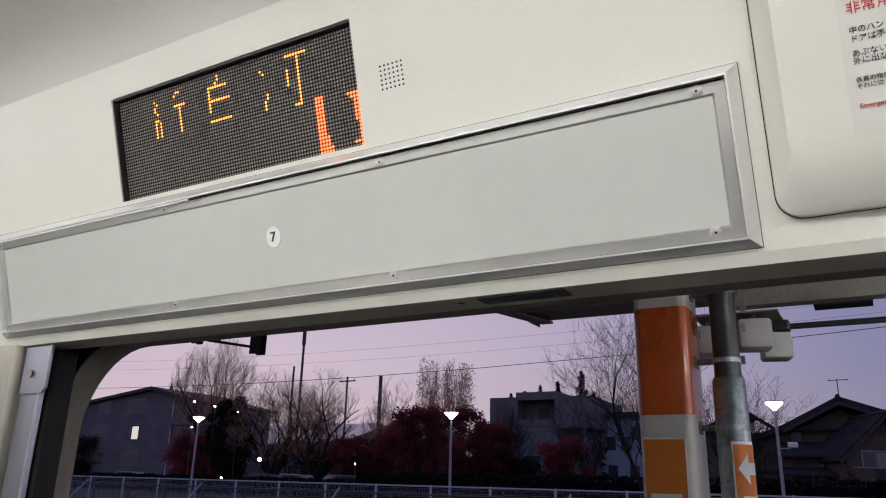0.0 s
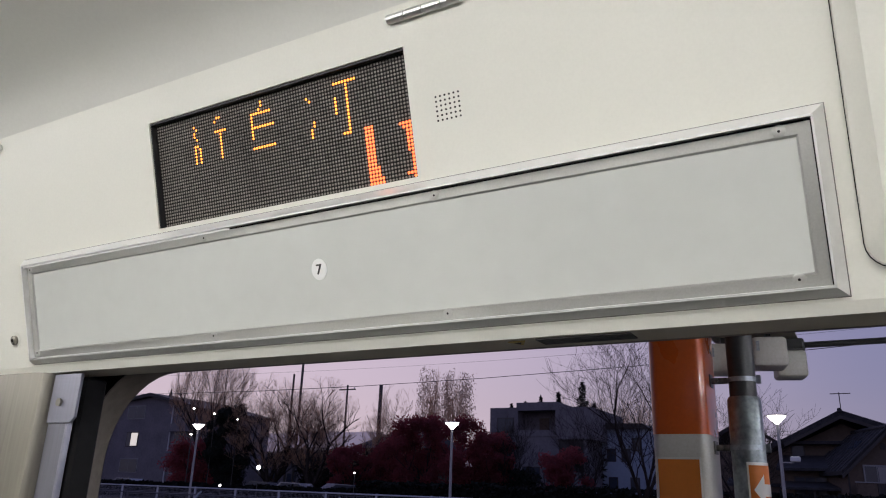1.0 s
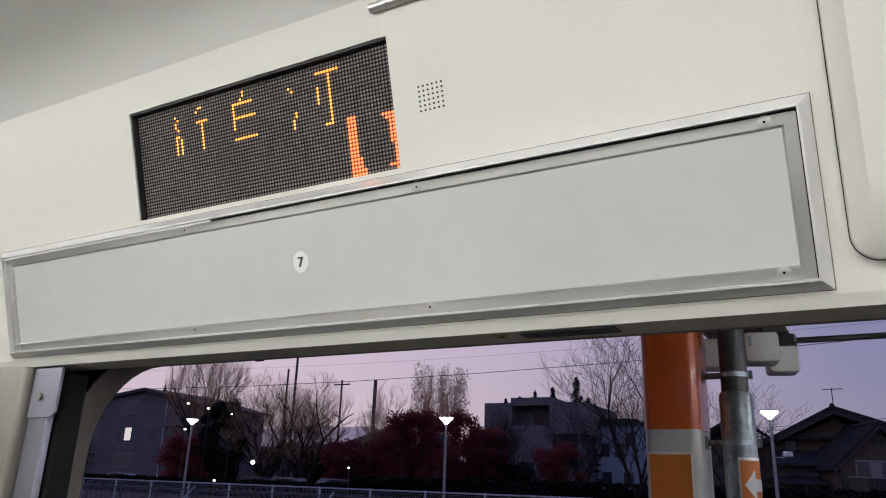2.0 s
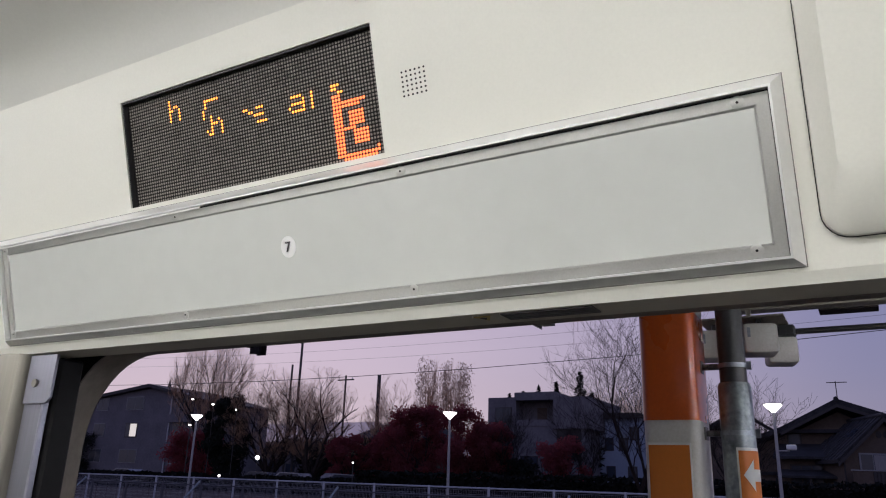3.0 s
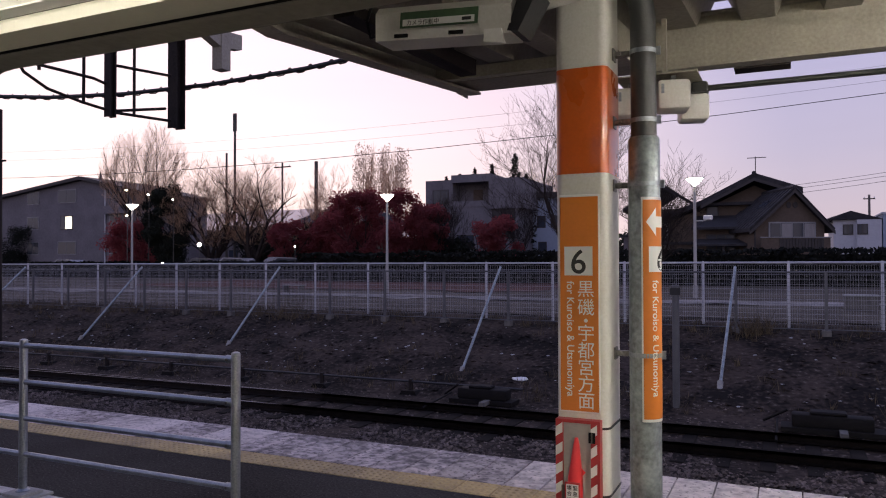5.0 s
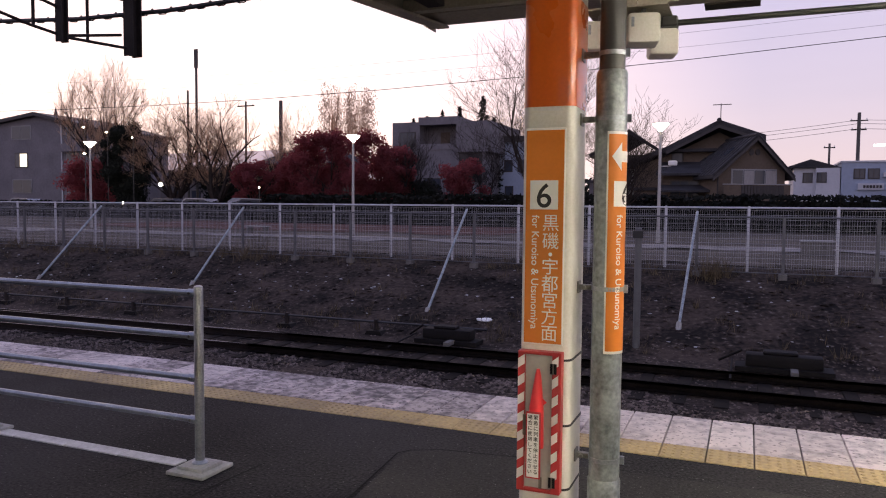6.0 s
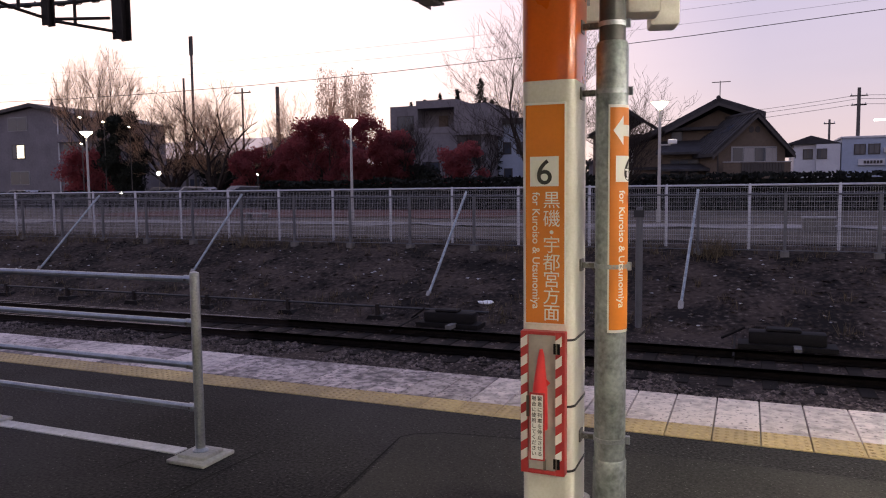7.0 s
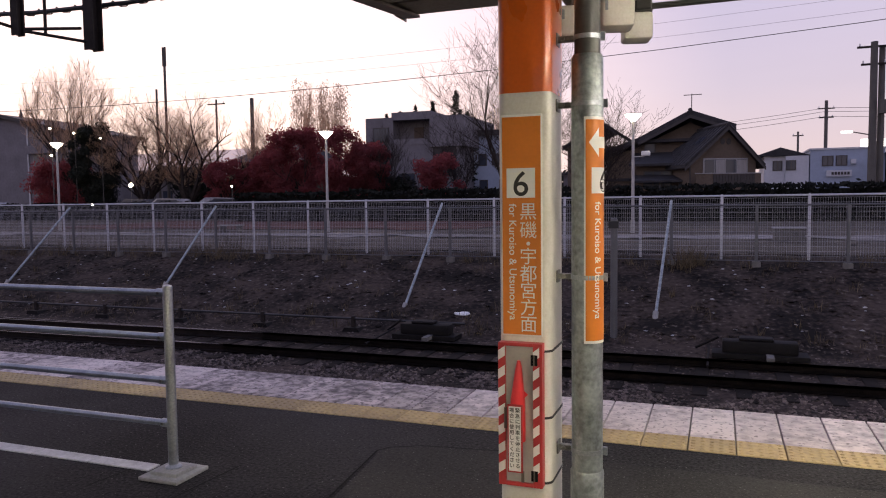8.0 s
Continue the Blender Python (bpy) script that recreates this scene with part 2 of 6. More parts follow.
TRIM = material("dark_trim", (0.05, 0.042, 0.04), 0.6, vary=0.15)
PANE = material("dark_window_pane", (0.05, 0.06, 0.08), 0.08, vary=0.1, scale=0.3, bump=0)
LITPANE = material("lit_window", (1.0, 0.90, 0.76), 0.5, emit=0.75, bump=0)
LAMPGLOW = material("street_lamp_glow", (1.0, 0.94, 0.86), 0.4, emit=8.0, bump=0)
SIGNGLOW = material("white_sign_glow", (0.9, 0.93, 1.0), 0.4, emit=1.6, bump=0)
LAMPPOST = material("lamp_post_paint", (0.42, 0.41, 0.40), 0.5, 0.3, vary=0.08)
POLEM = material("concrete_pole", (0.12, 0.11, 0.10), 0.85, vary=0.15, scale=2)
BOXRED = material("red_box_paint", (0.50, 0.04, 0.045), 0.4, vary=0.06, scale=6)
BATON = material("red_signal_baton", (0.85, 0.05, 0.06), 0.35, vary=0.04)
FROST = material("cloudy_plastic", (0.42, 0.40, 0.38), 0.3, vary=0.06, scale=6)
CARW = material("car_white", (0.32, 0.32, 0.34), 0.25, vary=0.03, coat=0.5)
CARD = material("car_dark", (0.06, 0.065, 0.08), 0.25, vary=0.05, coat=0.5)
LITTER = material("pale_debris", (0.42, 0.41, 0.40), 0.85, vary=0.25, fleck=0.4)
REDGRASS = material("fallen_red_leaves", (0.13, 0.058, 0.048), 0.95, vary=0.3, scale=1, fleck=0.5, spec=0.12)


def let_light_through(m, color, share):
    """Thin leaves pass part of the light from behind; on twigs this imitates sky glow."""
    nt = m.node_tree
    out, b = nt.nodes["Material Output"], nt.nodes["Principled BSDF"]
    tr, mx = nt.nodes.new("ShaderNodeBsdfTranslucent"), nt.nodes.new("ShaderNodeMixShader")
    tr.inputs["Color"].default_value = (*color, 1)
    mx.inputs[0].default_value = share
    nt.links.new(b.outputs[0], mx.inputs[1])
    nt.links.new(tr.outputs[0], mx.inputs[2])
    nt.links.new(mx.outputs[0], out.inputs[0])


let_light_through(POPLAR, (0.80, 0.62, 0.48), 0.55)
let_light_through(GLOWBARK, (0.88, 0.69, 0.53), 0.7)
let_light_through(REDLEAF, (0.50, 0.105, 0.11), 0.50)


# ---- mesh helpers ----
def mesh_of(name, verts, faces, mat):
    me = bpy.data.meshes.new(name)
    me.from_pydata([tuple(v) for v in verts], [], [tuple(f) for f in faces])
    me.materials.append(mat)
    me.update()
    return me


def thing(name, label, category, group="", kind="", at=None):
    ob = new(name)
    if at is not None:
        ob.matrix_basis = at
    return tagged(ob, label, category, group, kind)


def part(name, bm, mat, parent, label=""):
    """One mesh object under a thing or a part, from a bmesh or a mesh."""
    if isinstance(bm, bmesh.types.BMesh):
        me = bpy.data.meshes.new(name)
        bmesh.ops.recalc_face_normals(bm, faces=bm.faces)
        bm.to_mesh(me)
        bm.free()
        me.materials.append(mat)
    else:
        me = bm
    ob = new(name, me)
    if parent is not None:
        ob.parent = parent
    return tagged(ob, label)


def solo(name, bm, mat, label, category, group="", kind=""):
    return tagged(part(name, bm, mat, None), label, category, group, kind)


def smooth(ob, angle=40):
    for p in ob.data.polygons:
        p.use_smooth = True
    ob.data.set_sharp_from_angle(angle=radians(angle))
    return ob


def box(x0, y0, z0, x1, y1, z1, bevel=0.0, bm=None, seg=1):
    bm = bm or bmesh.new()
    r = bmesh.ops.create_cube(bm, size=1.0)
    for v in r["verts"]:
        v.co = Vector(((x0 + x1) / 2 + v.co.x * (x1 - x0), (y0 + y1) / 2 + v.co.y * (y1 - y0), (z0 + z1) / 2 + v.co.z * (z1 - z0)))
    if bevel:
        ed = list({e for v in r["verts"] for e in v.link_edges})
        bmesh.ops.bevel(bm, geom=ed, offset=bevel, segments=seg, affect="EDGES", profile=0.5)
    return bm


def tube(points, radii, sides=10, bm=None, cap=True):
    """A round bar along points, with a radius for each point or one for all."""
    bm = bm or bmesh.new()
    pts = [Vector(p) for p in points]
    rad = radii if isinstance(radii, (list, tuple)) else [radii] * len(pts)
    rings, side = [], None
    for i, p in enumerate(pts):
        d = (pts[min(i + 1, len(pts) - 1)] - pts[max(i - 1, 0)]).normalized()
        side = d.orthogonal().normalized() if side is None else (side - d * side.dot(d)).normalized()
        up = d.cross(side)
        ring = [bm.verts.new(p + (side * math.cos(a) + up * math.sin(a)) * rad[i]) for a in (2 * math.pi * k / sides for k in range(sides))]
        rings.append(ring)
    for a, b in zip(rings, rings[1:]):
        for k in range(sides):
            bm.faces.new((a[k], a[(k + 1) % sides], b[(k + 1) % sides], b[k]))
    if cap:
        bm.faces.new(rings[0][::-1])
        bm.faces.new(rings[-1])
    return bm


def prism(outline, axis, a, b, bm=None):
    """A flat outline of (p, q) pairs drawn out along an axis from a to b; p, q are the other two axes in order."""
    bm = bm or bmesh.new()

    def at(p, q, s):
        return {"x": (s, p, q), "y": (p, s, q), "z": (p, q, s)}[axis]

    lo = [bm.verts.new(at(p, q, a)) for p, q in outline]
    hi = [bm.verts.new(at(p, q, b)) for p, q in outline]
    n = len(outline)
    bm.faces.new(lo)
    bm.faces.new(hi[::-1])
    for k in range(n):
        bm.faces.new((lo[k], hi[k], hi[(k + 1) % n], lo[(k + 1) % n]))
    return bm


def round_rect(x0, y0, x1, y1, r, seg=6):
    out = []
    for cx, cy, a0 in ((x1 - r, y1 - r, 0), (x0 + r, y1 - r, 90), (x0 + r, y0 + r, 180), (x1 - r, y0 + r, 270)):
        for k in range(seg + 1):
            a = radians(a0 + 90 * k / seg)
            out.append((cx + r * math.cos(a), cy + r * math.sin(a)))
    return out


def lettering(text, size, mat, parent, m, name="lettering", align="LEFT", bold=0.0, label="", stretch=1.0):
    """Words in the built-in font as a thin mesh part, at the pose m (text runs along x, up is y)."""
    cu = bpy.data.curves.new("text", "FONT")
    cu.body, cu.size, cu.align_x, cu.extrude, cu.offset = text, size, align, 0.0004, bold
    tmp = bpy.data.objects.new("text", cu)
    scene.collection.objects.link(tmp)
    dg = bpy.context.evaluated_depsgraph_get()
    me = bpy.data.meshes.new_from_object(tmp.evaluated_get(dg))
    bpy.data.objects.remove(tmp)
    bpy.data.curves.remove(cu)
    me.materials.clear()
    me.materials.append(mat)
    me.transform(m @ Matrix.Diagonal((stretch, 1, 1, 1)))
    return part(name, me, mat, parent, label)


RX = pose(0, 0, 0, 90, 0, 0)


# ---- the train ----
LINTEL = Matrix(((1, 0, 0, 0), (0, -0.303, -0.953, 0.762), (0, 0.953, -0.303, 2.055), (0, 0, 0, 1)))
LED = (-0.846, 0.172, -0.425, 0.320)


def train_body():
    # lintel over the doorway, leaning inwards, with a recess for the display
    u0, v0, u1, v1 = LED
    bm = bmesh.new()

    def quad(*p):
        bm.faces.new([bm.verts.new(c) for c in p])

    def flat(a, b, c, d):
        quad((a, b, 0), (c, b, 0), (c, d, 0), (a, d, 0))

    flat(-9, -0.004, u0, 0.368), flat(u1, -0.004, 9, 0.368), flat(u0, -0.004, u1, v0), flat(u0, v1, u1, 0.368)
    for a, b in (((u0, v0), (u1, v0)), ((u1, v0), (u1, v1)), ((u1, v1), (u0, v1)), ((u0, v1), (u0, v0))):
        quad((*a, 0), (*b, 0), (*b, -0.012), (*a, -0.012))
    bmesh.ops.transform(bm, matrix=LINTEL, verts=bm.verts)
    # underside of the lintel and the slot of the sliding door
    quad((-9, 0.7632, 2.0512), (9, 0.7632, 2.0512), (9, 0.770, 2.041), (-9, 0.770, 2.041))
    solo("wall_lintel", bm, PANEL, "off-white lintel panel over the train doorway", "wall panel", kind="structure")
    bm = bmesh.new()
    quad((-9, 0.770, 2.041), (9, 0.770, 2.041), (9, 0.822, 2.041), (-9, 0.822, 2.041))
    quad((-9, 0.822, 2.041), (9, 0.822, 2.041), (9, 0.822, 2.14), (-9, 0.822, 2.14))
    solo("lintel_underside", bm, UNDER, "underside of the lintel, off-white darkened to brownish beige for shade", "wall panel", kind="structure")
    # near-black block stands for the shade inside the door track
    solo("door_track_shade", box(-9, 0.8235, 2.085, 9, 0.905, 2.16), DARK, "near-black block for the shade in the door track slot", "door track", kind="structure")
    # lower walls beside the doorway: inner lining with windows
    for k, (a, b) in enumerate(((-9.0, -1.22), (0.285, 9.0))):
        w0, w1 = (-3.6, -1.75) if k == 0 else (0.9, 2.75)
        bm = bmesh.new()
        for x0, z0, x1, z1 in ((a, 0.1, b, 0.95), (a, 1.78, b, 2.04), (a, 0.95, w0, 1.78), (w1, 0.95, b, 1.78)):
            box(x0, 0.775, z0, x1, 0.82, z1, bm=bm)
        solo("wall_lining", bm, PANEL, "off-white lining panel beside the train doorway", "wall panel", kind="structure")
        bm = bmesh.new()
        for x0, z0, x1, z1 in ((a, -0.9, b, 0.93), (a, 1.80, b, 3.4), (a, 0.93, w0, 1.80), (w1, 0.93, b, 1.80)):
            box(x0, 0.905, z0, x1, 0.95, z1, bm=bm)
        solo("wall_outer_skin", bm, STEEL, "stainless steel outer skin of the train", "wall panel", kind="structure")
    # outer skin round the opening, with rounded top corners
    def arch(lf, rt, top, r):
        a = [(lf, 0.05)] + [(lf + r - r * math.cos(radians(q)), top - r + r * math.sin(radians(q))) for q in range(0, 91, 9)]
        return a + [(rt - r + r * math.sin(radians(q)), top - r + r * math.cos(radians(q))) for q in range(0, 91, 9)] + [(rt, 0.05)]

    bm = bmesh.new()
    loops = [[bm.verts.new((x, y, z)) for x, z in arch(lf, rt, top, r)] for lf, rt, top, r, y in ((-1.166, 0.235, 2.064, 0.12, 0.884), (-1.183, 0.25, 2.066, 0.135, 0.905), (-1.197, 0.262, 2.063, 0.15, 0.938), (-1.205, 0.27, 2.066, 0.155, 0.952))]
    for a, b in zip(loops, loops[1:]):
        for i in range(len(a) - 1):
            bm.faces.new((a[i], a[i + 1], b[i + 1], b[i]))
    smooth(solo("door_frame", bm, FRAMEP, "beige door frame with rounded top corners, darkened for shade", "door frame", kind="structure"), 50)
    # the first sheet paints the slot's shade near-black, the second is the skin
    for name, mat, y, lf, rt, top, r, label in (("door_slot_shade", DARK, 0.886, -1.166, 0.235, 2.064, 0.12, "near-black sheet for the shade in the sliding door slot"), ("wall_over_door", STEEL, 0.953, -1.205, 0.27, 2.066, 0.155, "stainless skin over the train doorway")):
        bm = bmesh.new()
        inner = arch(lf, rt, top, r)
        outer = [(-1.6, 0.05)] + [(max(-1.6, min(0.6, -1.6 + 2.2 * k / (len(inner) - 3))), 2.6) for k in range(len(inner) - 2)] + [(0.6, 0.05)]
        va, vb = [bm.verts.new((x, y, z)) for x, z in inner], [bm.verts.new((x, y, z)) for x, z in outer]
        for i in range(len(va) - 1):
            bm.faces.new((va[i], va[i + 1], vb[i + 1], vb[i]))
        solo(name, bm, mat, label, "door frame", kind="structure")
    # jamb on the open side: post, steel strip with a plate, rubber
    jamb = thing("door_jamb", "steel door jamb with a screwed plate and rubber seal", "door jamb", kind="structure")
    smooth(part("post", prism([(-1.30, 0.752), (-1.135, 0.752), (-1.120, 0.757), (-1.1135, 0.768), (-1.1135, 0.79), (-1.30, 0.79)], "z", 0.1, 2.04), STEEL, jamb, "beige stainless post"))
    part("strip", box(-1.112, 0.774, 0.1, -1.066, 0.786, 2.039, 0.002), STRIPM, jamb, "bright metal strip")
    part("plate", prism([(-1.108, 1.965), (-1.052, 1.965), (-1.044, 1.973), (-1.044, 2.037), (-1.108, 2.037)], "y", 0.7695, 0.7738), STRIPM, jamb, "screwed metal plate")
    part("screw", tube([(-1.084, 0.7692, 1.995), (-1.084, 0.766, 1.995)], 0.006, 10), STEEL, jamb)
    part("seal", box(-1.104, 0.790, 0.1, -1.062, 0.83, 2.036, 0.004), RUBBER, jamb, "black rubber seal")
    # ceiling: cove, flat middle, far cove; opposite wall, ends, floor
    prof = [(0.651, 2.4055), (0.625, 2.450), (0.585, 2.482), (0.52, 2.506), (0.40, 2.525), (0.22, 2.535), (-1.3, 2.535), (-1.5, 2.52), (-1.65, 2.45), (-1.70, 2.36)]
    bm = bmesh.new()
    a = [bm.verts.new((-9, y, z)) for y, z in prof]
    b = [bm.verts.new((9, y, z)) for y, z in prof]
    for i in range(len(prof) - 1):
        bm.faces.new((a[i], b[i], b[i + 1], a[i + 1]))
    smooth(solo("ceiling", bm, CEIL, "off-white curved train ceiling", "ceiling", kind="structure"), 40)
    bm = bmesh.new()
    for x0, z0, x1, z1 in ((-9, 0.1, 9, 0.95), (-9, 1.78, 9, 2.37), (-9, 0.95, -6.5, 1.78), (-4.5, 0.95, -1.5, 1.78), (1.5, 0.95, 9, 1.78)):
        box(x0, -1.75, z0, x1, -1.70, z1, bm=bm)
    solo("wall_opposite", bm, PANEL, "off-white opposite train wall with window openings", "wall panel", kind="structure")
    for x in (-9.05, 9.0):
        solo("wall_end", box(x, -1.75, 0.1, x + 0.05, 0.82, 2.54), PANEL, "off-white end wall of the train", "wall panel", kind="structure")
    solo("floor", box(-9, -1.75, 0.02, 9, 0.94, 0.1), FLOORM, "grey vinyl train floor", "floor", kind="structure")
    solo("train_roof", box(-9.1, -1.85, 3.3, 9.1, 0.95, 3.4), STEEL, "stainless roof of the train", "roof", kind="structure")
    # tube lights
    lamp = thing("ceiling_light", "long white tube light on the train ceiling", "ceiling light", "train ceiling lights")
    part("housing", box(-3.9, -0.20, 2.505, 3.9, -0.02, 2.534, 0.004), CEIL, lamp)
    part("diffuser", box(-3.88, -0.19, 2.468, 3.88, -0.03, 2.505, 0.012, seg=2), TUBE, lamp, "glowing white diffuser")
    copy_thing(lamp, pose(0, -0.95, 0))


def poster_frame():
    """Aluminium poster frame on the lintel: outer rail, inner clamp rail, white panel, screws."""
    x0, z0, x1, z1 = -1.157, 0.000, -0.021, 0.165
    t = thing("poster_frame", "empty aluminium poster frame with a plain white panel", "poster frame", at=LINTEL)

    def rail(prof, mat, name, inset, drop=0.0):
        """Four mitred bars; prof is a list of (distance inwards, height)."""
        c = [(x0, z0), (x1, z0), (x1, z1), (x0, z1)]
        s = [(1, 1), (-1, 1), (-1, -1), (1, -1)]
        for i in range(4):
            j = (i + 1) % 4
            bm = bmesh.new()
            ends = []
            for k in (i, j):
                ends.append([bm.verts.new((c[k][0] + s[k][0] * (d + inset), c[k][1] + s[k][1] * (d + inset) - drop, h)) for d, h in prof])
            n = len(prof)
            for q in range(n):
                bm.faces.new((ends[0][q], ends[1][q], ends[1][(q + 1) % n], ends[0][(q + 1) % n]))
            bm.faces.new(ends[0][::-1])
            bm.faces.new(ends[1])
            part(name, bm, mat, t)

    rail([(0, 0.0005), (0, 0.002), (0.0085, 0.0135), (0.0105, 0.0135), (0.0105, 0.0005)], ALUB, "outer_rail", 0)
    rail([(0, 0.0013), (0, 0.0056), (0.0100, 0.0056), (0.0120, 0.0036), (0.0120, 0.0013)], ALU, "clamp_rail", 0.0118, 0.0010)
    # a grey edge strip and black backing stand for the rails' shadow lines
    part("shadow_gap", box(x0 - 0.0009, z0 - 0.0009, 0.0002, x1 + 0.0009, z1 + 0.0009, 0.0005), CLAMPM, t, "grey strip drawn as the frame's shadow line")
    part("groove_shade", box(x0 + 0.0107, z0 + 0.0107, 0.0003, x1 - 0.0107, z1 - 0.0107, 0.0012), RUBBER, t, "black backing for the shade in the rail groove")
    part("panel", box(x0 + 0.0232, z0 + 0.0224, 0.0014, x1 - 0.0232, z1 - 0.0242, 0.0034), ACRYL, t, "plain glossy white panel")
    sc = None
    for u in (-1.137, -0.756, -0.404, -0.0575):
        for v in (0.1472, 0.0178):
            bm = tube([(u, v, 0.0055), (u, v, 0.0060), (u, v, 0.0064)], [0.0058, 0.0058, 0.0044], 16)
            o = smooth(part("screw", bm, ALU, t), 30)
            # raised near-black spot stands for the shade in the screw head
            part("slot", prism([(u + 0.0013 * math.cos(radians(60 * q)), v + 0.0013 * math.sin(radians(60 * q))) for q in range(6)], "z", 0.0063, 0.0067), DARK, o)
    part("tape", box(-1.139, 0.1505, 0.0150, -0.70, 0.1530, 0.0153), STICKER, t, "worn clear tape strip")
    s = thing("number_sticker", "round white sticker with a black number seven", "sticker", at=LINTEL)
    part("disc", prism([(-0.573 + 0.0115 * math.cos(a), 0.085 + 0.0130 * math.sin(a)) for a in (radians(12 * k) for k in range(30))], "z", 0.0036, 0.0042), STICKER, s)
    lettering("7", 0.017, INK, s, Matrix.Translation((-0.573, 0.0793, 0.0048)), "number", "CENTER", 0.0002)


def led_display():
    """Dot display: board, a grid of dark lamps, and the lit ones."""
    u0, v0, u1, v1 = LED
    t = thing("led_display", "dark dot display with orange and red lit characters", "led display", at=LINTEL)
    part("board", box(u0 + 0.0005, v0 + 0.0005, -0.0125, u1 - 0.0005, v1 - 0.0005, -0.0105), LEDBOARD, t, "black circuit board")
    part("rim", box(u0 + 0.0006, v1 - 0.003, -0.0104, u1 - 0.0006, v1 - 0.0006, -0.002), BLACK, t, "black rim")
    part("rim", box(u0 + 0.0006, v0 + 0.0006, -0.0104, u0 + 0.0025, v1 - 0.0035, -0.002), BLACK, t)
    cols, rows = 96, 32
    px, py = (u1 - u0 - 0.005) / cols, (v1 - v0 - 0.006) / rows

    def lit(strokes):
        """The cells that straight strokes (c0, r0, c1, r1) run over."""
        cells = set()
        for c0, r0, c1, r1 in strokes:
            n = max(abs(c1 - c0), abs(r1 - r0), 1)
            cells |= {(round(c0 + (c1 - c0) * k / n), round(r0 + (r1 - r0) * k / n)) for k in range(n + 1)}
        return sorted(cells)

    def block(c0, r0, c1, r1):
        return [(c0, r, c1, r) for r in range(r0, r1 + 1)]

    def dots(cells, mat, name, lift, r, label, parent):
        vs, fs = [], []
        for i, j in cells:
            cx, cy = u0 + 0.0035 + (i + 0.5) * px, v1 - 0.0045 - (j + 0.5) * py
            n = len(vs)
            vs += [(cx + r * math.cos(radians(60 * k)), cy + r * math.sin(radians(60 * k)), lift) for k in range(6)]
            vs += [(cx + 0.6 * r * math.cos(radians(60 * k)), cy + 0.6 * r * math.sin(radians(60 * k)), lift + 0.0007) for k in range(6)]
            fs += [(n + k, n + (k + 1) % 6, n + 6 + (k + 1) % 6, n + 6 + k) for k in range(6)] + [tuple(range(n + 6, n + 12))]
        return tagged(part(name, mesh_of(name, vs, fs, mat), mat, parent, label), kind="stuff")

    dots([(i, j) for j in range(rows) for i in range(cols)], LEDOFF, "unlit_dots", -0.0104, 0.00165, "grid of dark unlit dots", t)
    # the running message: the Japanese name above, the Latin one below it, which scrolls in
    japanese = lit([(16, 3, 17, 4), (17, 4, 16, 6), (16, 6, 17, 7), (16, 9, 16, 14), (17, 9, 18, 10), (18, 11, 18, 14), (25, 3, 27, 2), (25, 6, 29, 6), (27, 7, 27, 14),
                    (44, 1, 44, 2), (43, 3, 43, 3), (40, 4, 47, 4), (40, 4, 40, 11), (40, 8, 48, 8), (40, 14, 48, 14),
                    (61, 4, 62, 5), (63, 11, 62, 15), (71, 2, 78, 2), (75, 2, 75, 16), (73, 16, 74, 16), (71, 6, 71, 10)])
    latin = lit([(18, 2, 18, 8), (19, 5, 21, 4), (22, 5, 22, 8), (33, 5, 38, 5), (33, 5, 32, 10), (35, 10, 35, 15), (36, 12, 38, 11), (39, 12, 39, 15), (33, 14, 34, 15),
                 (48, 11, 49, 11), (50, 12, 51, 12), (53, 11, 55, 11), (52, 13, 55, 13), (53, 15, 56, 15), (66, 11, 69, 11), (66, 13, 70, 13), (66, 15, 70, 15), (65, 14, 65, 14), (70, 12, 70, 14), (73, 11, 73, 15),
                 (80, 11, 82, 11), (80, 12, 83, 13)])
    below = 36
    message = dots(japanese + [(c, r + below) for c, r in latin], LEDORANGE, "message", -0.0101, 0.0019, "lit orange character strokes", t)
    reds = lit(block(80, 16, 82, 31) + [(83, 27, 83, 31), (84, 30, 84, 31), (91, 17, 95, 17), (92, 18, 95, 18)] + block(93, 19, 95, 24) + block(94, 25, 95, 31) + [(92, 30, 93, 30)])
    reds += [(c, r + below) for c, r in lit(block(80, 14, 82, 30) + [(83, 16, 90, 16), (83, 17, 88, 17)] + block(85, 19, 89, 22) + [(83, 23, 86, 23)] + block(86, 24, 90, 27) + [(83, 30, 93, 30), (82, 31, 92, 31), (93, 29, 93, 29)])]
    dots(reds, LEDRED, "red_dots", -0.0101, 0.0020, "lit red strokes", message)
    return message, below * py


